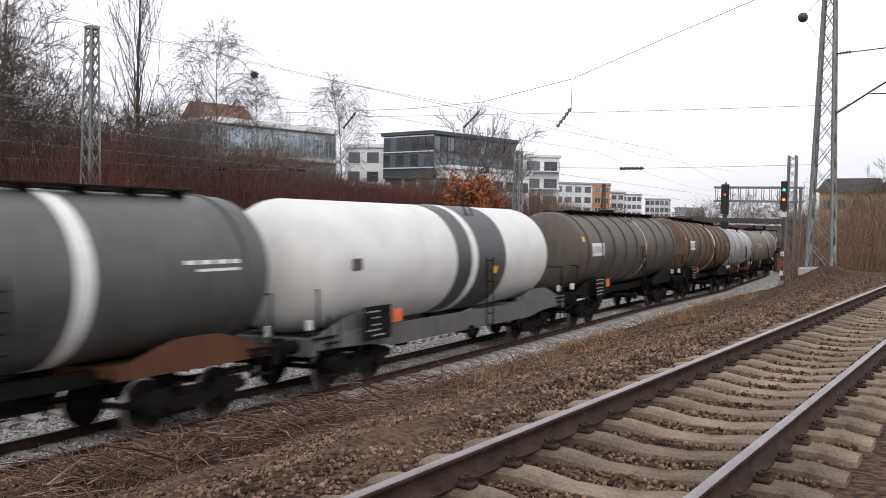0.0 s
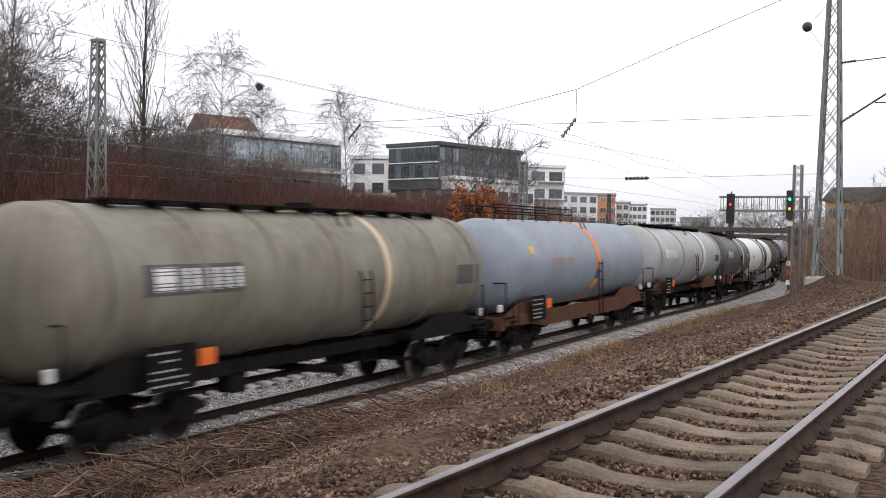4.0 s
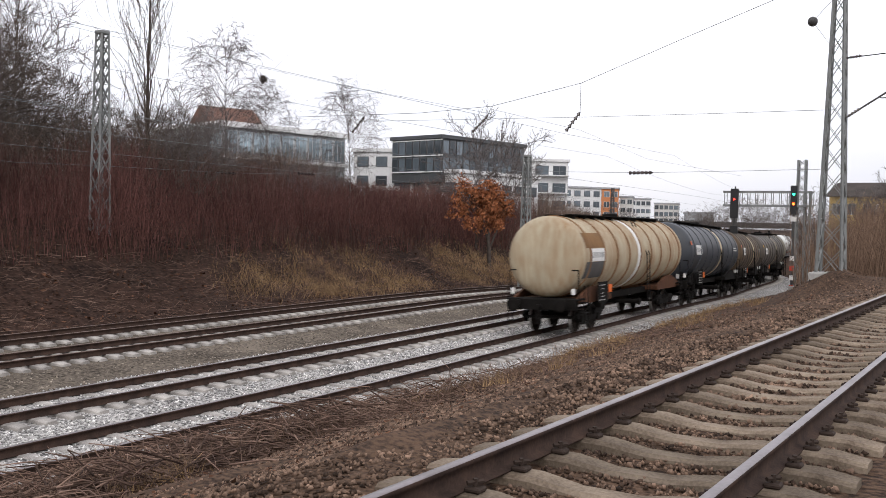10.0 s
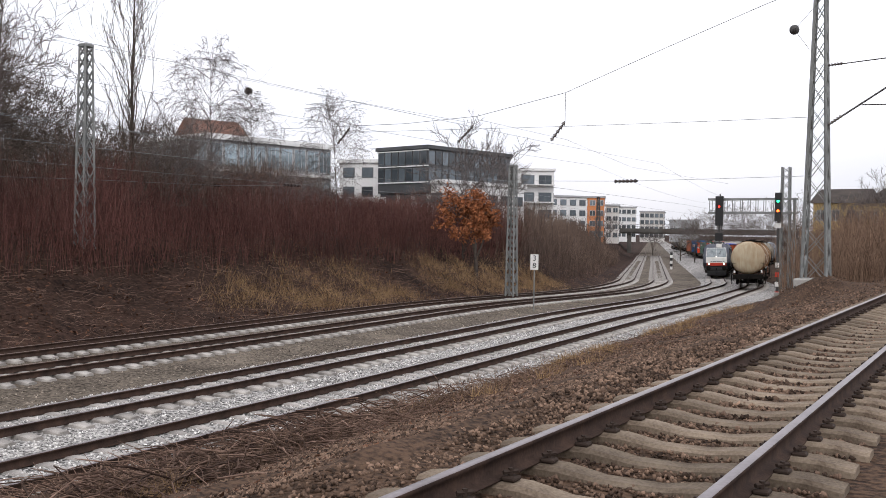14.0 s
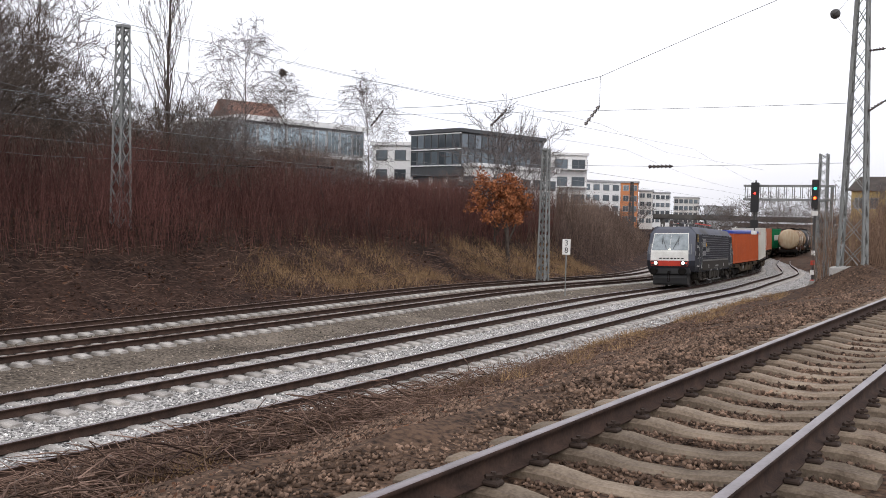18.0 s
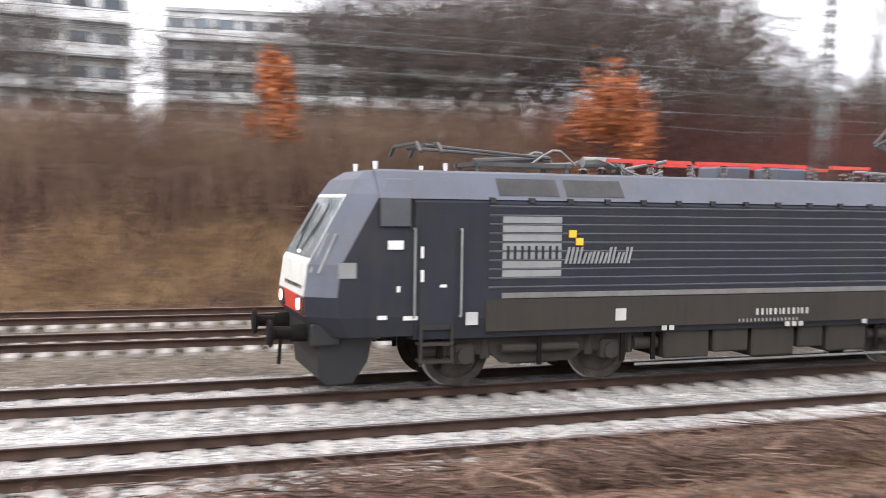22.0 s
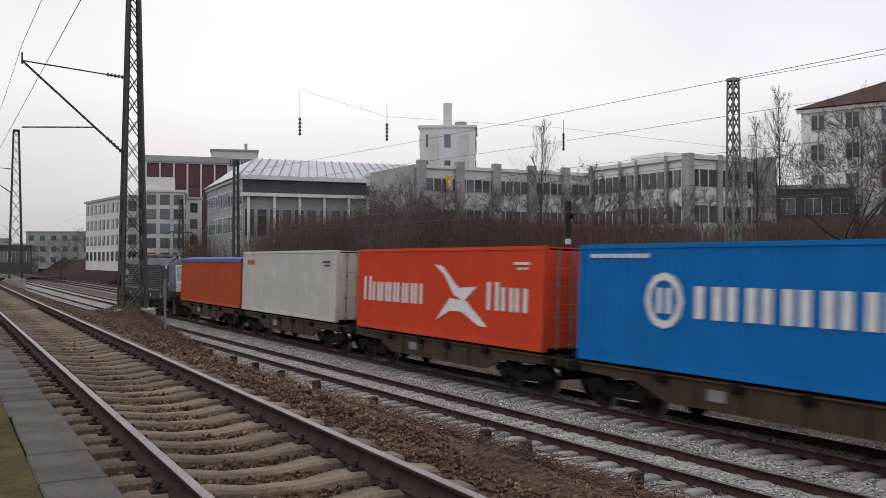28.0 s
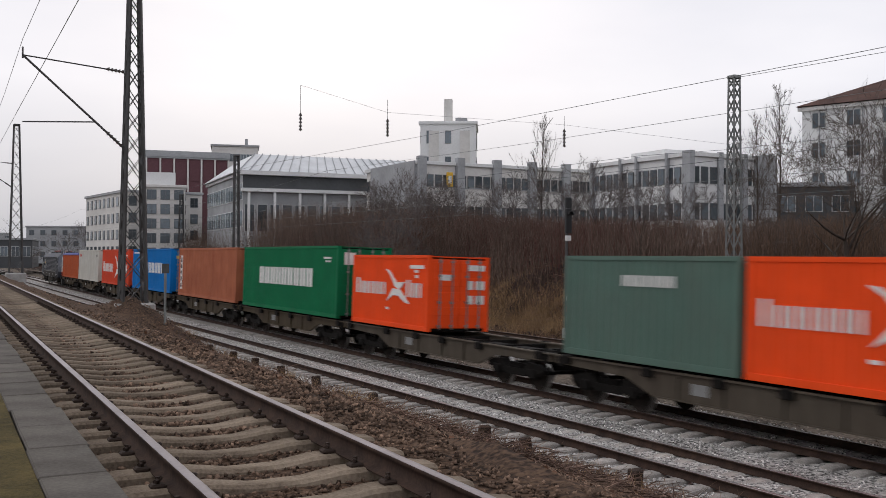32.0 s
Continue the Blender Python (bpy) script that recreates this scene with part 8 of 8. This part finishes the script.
def oak(label, x, y, z, h, w, seed, leaf=OAK_LEAF, low=0.06):
    rng = random.Random(seed)
    root = tagged(empty("oak_tree", pose(x, y, z)), label, "oak tree", "oaks in dry leaf")
    thick, thin = grow(rng, h, 'round')
    wide = max(math.hypot(t[4], t[5]) for t in thin)
    k = w / wide

    def sunk(a):
        lo = lambda z: z * (0.45 + 0.55 * max(z, 0) / h)
        return (a[0] * k, a[1] * k, lo(a[2]), a[3], a[4] * k, a[5] * k, lo(a[6]), a[7])
    thick, thin = [sunk(a) for a in thick], [sunk(a) for a in thin]
    v, f = tubes(thick + thin[::3], 5)
    big_mesh("trunk", v, f, BARK, "", parent=root)
    tips = np.array([t[4:7] for t in thin])
    g = np.random.default_rng(seed)
    n = int(8500 * max(0.7, w / 2.7) ** 1.3)
    c = tips[g.integers(0, len(tips), n)] + g.normal(0, 0.13, (n, 3))
    u = np.clip(c[:, 2] / h, 0, 1)
    keep = (np.hypot(c[:, 0], c[:, 1]) < w * np.clip(1.25 - (u if h / w > 2.3 else u * 0.55), 0.12, 1) * g.uniform(0.8, 1.1, n)) & (c[:, 2] > h * low)
    keep &= np.sin(c[:, 0] * 2.3 + 1.5 * np.sin(c[:, 2] * 1.9)) + np.sin(c[:, 1] * 2.6 + c[:, 2] * 2.1) + g.normal(0, 0.5, n) > -0.6
    c = c[keep]
    n = len(c)
    u = g.normal(0, 1, (n, 3))
    u /= np.linalg.norm(u, axis=1)[:, None]
    t = np.cross(u, g.normal(0, 1, (n, 3)))
    t /= np.linalg.norm(t, axis=1)[:, None]
    L = g.uniform(0.07, 0.15, (n, 1))
    V = np.stack([c - u * L, c + t * L * 0.5, c + u * L, c - t * L * 0.5], 1).reshape(-1, 3)
    F = np.arange(n * 4).reshape(-1, 4)
    big_mesh("crown", V, F, leaf, "", parent=root, size=4)
    return root


oak("young oak full of dry orange leaves", -34.8, 17.4, 2.1, 7.5, 2.95, 31)
oak("slim young oak with dry orange leaves", -36.8, 4.2, 3.4, 5.8, 1.35, 32, OAK_LEAF, 0.25)
oak("low round oak bush with dry russet leaves", -30.4, 53.0, 2.4, 4.6, 2.6, 33, OAK_DULL)

# how high the brush stands, as slope above eye level by bearing
SKYLINE = ((0, 0.0), (5, 0.035), (10, 0.028), (14, 0.01), (18, 0.002), (19.6, 0.004), (21, 0.012), (22.7, 0.02), (24.4, 0.031), (27.8, 0.043), (32.5, 0.045), (34.6, 0.035), (37.3, 0.041), (39.3, 0.066), (41.3, 0.071), (44.6, 0.068), (47.8, 0.082), (51, 0.088), (56, 0.092), (66, 0.08), (78, 0.07), (95, 0.062), (110, 0.045), (120, 0.045), (135, 0.036), (148, 0.04), (156, 0.052), (163, 0.05), (166, 0.044), (168, 0.034), (169.5, 0.012), (180, 0.0))


def thicket(name, label, seed, n, s_range, o_range, h_range, material, twigs=5, lean=0.16, r0=0.016, where=None, front=None, capped=True):
    """Upright brush stems with fine side twigs, spread over a strip along the tracks."""
    g = np.random.default_rng(seed)
    s = g.uniform(*s_range, n)
    o = g.uniform(*o_range, n) if front is None else o_range[0] + (o_range[1] - o_range[0]) * g.beta(*front, n)
    xs = np.interp(s, _len, _line[:, 0]) + o
    ys = np.interp(s, _len, _line[:, 1])
    lump = 0.5 + 0.5 * np.sin(xs * 0.55 + 2 * np.sin(ys * 0.21)) * np.sin(ys * 0.33 + 1.0)
    keep = g.uniform(0, 1, n) < 0.35 + 0.65 * lump
    if where is not None:
        keep &= where(xs, ys)
    xs, ys, lump = xs[keep], ys[keep], lump[keep]
    m = len(xs)
    z = ground_z(xs, ys) - 0.05
    h = g.uniform(*h_range, m) * (0.65 + 0.5 * lump)
    if capped:
        slope = np.interp(np.degrees(np.arctan2(-xs, ys)), *zip(*SKYLINE))
        h = np.clip(np.minimum(h, (3.85 + np.hypot(xs, ys) * slope - z) * g.uniform(0.75, 1.06, m)), 0.35, None)
    p0 = np.stack([xs, ys, z], 1)
    d = np.stack([g.normal(0, lean, m), g.normal(0, lean, m), np.ones(m)], 1)
    p1 = p0 + d * (h * 0.5)[:, None]
    d2 = d + np.stack([g.normal(0, lean, m), g.normal(0, lean, m), np.zeros(m)], 1)
    p2 = p1 + d2 * (h * 0.5)[:, None]
    R = r0 * g.uniform(0.6, 1.3, m)[:, None]
    segs = [np.concatenate([p0, R, p1, R * 0.75], 1), np.concatenate([p1, R * 0.75, p2, R * 0.3], 1)]
    for k in range(twigs):
        t = g.uniform(0.25, 1.0, m)[:, None]
        a = np.where(t < 0.5, p0 + (p1 - p0) * t * 2, p1 + (p2 - p1) * (t * 2 - 1))
        e = np.stack([g.normal(0, 0.5, m), g.normal(0, 0.5, m), g.uniform(0.3, 1.0, m)], 1)
        b = a + e * (h * g.uniform(0.12, 0.28, m))[:, None]
        segs.append(np.concatenate([a, R * 0.5, b, R * 0.25], 1))
    v, f = tubes(np.concatenate(segs[:2]), 3)
    v2, f2 = spikes(np.concatenate(segs[2:]))
    return big_mesh(name, np.concatenate([v, v2]), np.concatenate([f, f2 + len(v)]), material, "stuff", label, "brushwood")


thicket("red_brushwood", "dense dark red leafless brushwood on the bank", 41, 22000, (15, 80), (-34, -20.2), (1.8, 4.3), STEM_RED, 5, r0=0.012)
thicket("tan_brushwood", "tan leafless brushwood on the bank beside the red stems", 49, 12500, (-34, 17), (-33, -20.0), (1.6, 4.0), STEM_OCHRE, 5, r0=0.013)
thicket("brown_brushwood", "brown leafless brushwood behind the red stems", 42, 15000, (-30, 130), (-50, -24), (3.0, 6.5), STEM_TAN, 6, r0=0.017)
thicket("back_brushwood", "brown leafless brushwood below the apartment houses", 46, 11000, (-170, -25), (-50, -24), (3.0, 6.5), STEM_TAN, 6, r0=0.018)
thicket("bank_brushwood", "brown leafless brushwood along the bank opposite the platform", 43, 19000, (-150, -10), (-34, -19.6), (1.4, 5.2), STEM_TAN, 5, r0=0.012)
thicket("reddish_brushwood", "reddish leafless shrubs at the foot of the office hall", 50, 6000, (-95, -45), (-33, -21), (2.4, 4.8), STEM_RED, 5, r0=0.012)
thicket("hall_brushwood", "tall brown bare shrubs before the glazed office hall", 58, 8000, (-108, -52), (-36, -20), (4.0, 7.5), STEM_TAN, 6, r0=0.015)
thicket("hedge_brushwood", "tall grey-brown hedge of bare shrubs before the glass office", 48, 11000, (-5, 62), (-44, -27), (5.4, 8.6), STEM_TAN, 6, r0=0.016, where=lambda x, y: (np.degrees(np.arctan2(-x, y)) > 38.5) & (np.degrees(np.arctan2(-x, y)) < 60))
thicket("far_brushwood", "grey-brown brushwood between the diverging tracks", 44, 5000, (100, 210), (16, 34), (2.0, 5.0), STEM_TAN, 5, r0=0.02)
thicket("wedge_brushwood", "tall pale brown brushwood between the platform track and the curve", 47, 7000, (46, 100), (6.2, 17), (2.4, 5.2), STEM_OCHRE, 6, r0=0.014)
thicket("curve_brushwood", "brown brushwood on the bank inside the far curve", 45, 9500, (72, 180), (-46, -18.5), (1.6, 4.0), STEM_TAN, 5, r0=0.02)


thicket("slope_brushwood", "low brown brushwood on the slope along the far curve", 57, 5000, (78, 185), (-27, -17.2), (1.2, 3.2), STEM_TAN, 5, r0=0.018)


def lying_twigs(name, label, seed, n, centre, spread, material, size=(0.25, 0.9), r=0.006, rise=0.12):
    g = np.random.default_rng(seed)
    s = g.normal(centre[0], spread[0], n)
    o = g.normal(centre[1], spread[1], n)
    xs, ys = np.interp(s, _len, _line[:, 0]) + o, np.interp(s, _len, _line[:, 1])
    z = ground_z(xs, ys) + g.uniform(0.0, rise, n)
    a = g.uniform(0, 6.28, n)
    L = g.uniform(*size, n)
    up = g.uniform(-0.05, 0.35, n)
    p0 = np.stack([xs, ys, z], 1)
    p1 = p0 + np.stack([np.cos(a) * L * 0.5, np.sin(a) * L * 0.5, up * L * 0.6], 1)
    a2 = a + g.normal(0, 0.5, n)
    p2 = p1 + np.stack([np.cos(a2) * L * 0.5, np.sin(a2) * L * 0.5, g.uniform(-0.4, 0.2, n) * L * 0.5], 1)
    R = (r * g.uniform(0.5, 1.6, n))[:, None]
    v, f = tubes(np.concatenate([np.concatenate([p0, R, p1, R * 0.8], 1), np.concatenate([p1, R * 0.8, p2, R * 0.4], 1)]), 3)
    return big_mesh(name, v, f, material, "stuff", label, "brushwood")


lying_twigs("dead_branches", "tangled dead branches along the ballast edge", 51, 6500, (7.5, 3.6), (3.4, 0.75), DEAD, (0.3, 1.1), 0.010, 0.36)
thicket("dry_stalks", "thin dry stalks standing at the ballast edge", 55, 3200, (3, 20), (2.7, 5.2), (0.2, 0.6), STEM_OCHRE, 3, lean=0.5, r0=0.006, capped=False)
thicket("dry_stalks_south", "thin dry stalks beside the marker stubs", 56, 2600, (-45, -6), (2.7, 4.6), (0.15, 0.5), STEM_OCHRE, 3, lean=0.5, r0=0.006, capped=False)
lying_twigs("dead_branches_thin", "thin dead twigs strewn over the slope", 52, 3000, (16, 4.2), (12, 1.0), DEAD, (0.2, 0.6), 0.006, 0.1)
lying_twigs("platform_side_twigs", "dead twigs and dry stalks beside the main track", 53, 2600, (-11, 4.3), (5, 0.9), DEAD, (0.2, 0.7), 0.007, 0.14)
lying_twigs("bank_dead_branches", "dead branches on the foot of the bank", 54, 9000, (12, -18.2), (42, 1.9), DEAD, (0.3, 1.4), 0.009, 0.35)


def grass(name, label, seed, spots, material, h=(0.15, 0.4), per=170, r=0.35):
    g = np.random.default_rng(seed)
    V = []
    for x, y, k in spots:
        n = int(per * k)
        px, py = g.normal(x, r * k, n), g.normal(y, r * k * 1.3, n)
        pz = ground_z(px, py) - 0.02
        a = g.uniform(0, 6.28, n)
        H = g.uniform(*h, n)
        w = 0.009
        tip = np.stack([px + g.normal(0, 0.5, n) * H, py + g.normal(0, 0.5, n) * H, pz + H], 1)
        b0 = np.stack([px + np.cos(a) * w, py + np.sin(a) * w, pz], 1)
        b1 = np.stack([px - np.cos(a) * w, py - np.sin(a) * w, pz], 1)
        V.append(np.stack([b0, b1, tip], 1).reshape(-1, 3))
    V = np.concatenate(V)
    return big_mesh(name, V, np.arange(len(V)).reshape(-1, 3), material, "stuff", label, "dry grass")


gr = random.Random(61)
spots = [(float(line_x(y)) + gr.gauss(3.0, 0.35), y + gr.gauss(0, 0.4), gr.uniform(0.5, 1.1)) for y in (12.5, 12.9, 13.4, 15, 16.2, 26, 27, 27.5, 31, 34, 36, 38, 40, 42, 44, 46, -14, -15, -17, -18, -19, -19.5, -21, -23, -12.5, -9.5)]
spots += [(float(line_x(y)) + gr.gauss(4.2, 1.2), y, gr.uniform(0.3, 0.7)) for y in np.arange(-40, 60, 2.5)]
grass("dry_grass", "tufts of dry straw-coloured grass at the ballast edge", 62, spots, STRAW)
spots = [(float(line_x(y)) + gr.uniform(-20, -16.4), y + gr.gauss(0, 1), gr.uniform(0.8, 2.0)) for y in list(np.arange(36, 50, 0.8)) + list(np.arange(56, 80, 0.9)) + list(np.arange(-80, 18, 0.5))]
grass("bank_grass", "patches of dry yellow grass on the bank", 63, spots, STRAW, (0.25, 0.7), 260, 0.6)


def litter():
    g = np.random.default_rng(71)
    n = 26000
    s = np.concatenate([g.normal(8, 14, n // 2), g.uniform(-60, 80, n // 2)])
    o = np.concatenate([g.uniform(2.5, 8.5, n // 2), g.uniform(-24, -15.2, n // 2)])
    n = len(s)
    xs, ys = np.interp(s, _len, _line[:, 0]) + o, np.interp(s, _len, _line[:, 1])
    c = np.stack([xs, ys, ground_z(xs, ys) + g.uniform(0.0, 0.05, n)], 1)
    L = (np.where(o > 0, 0.04, 0.09) * g.uniform(0.6, 1.4, n))[:, None]
    u = g.normal(0, 1, (n, 3)) * np.array([1, 1, 0.45])
    u /= np.linalg.norm(u, axis=1)[:, None]
    t = np.cross(u, g.normal(0, 0.4, (n, 3)) + np.array([0, 0, 1]))
    t /= np.linalg.norm(t, axis=1)[:, None]
    V = np.stack([c - u * L, c + t * L * 0.6, c + u * L, c - t * L * 0.6], 1).reshape(-1, 3)
    big_mesh("leaf_scraps", V, np.arange(n * 4).reshape(-1, 4), LITTER, "stuff", "brown fallen leaves strewn over the banks", "leaves", size=4)


litter()


motions()
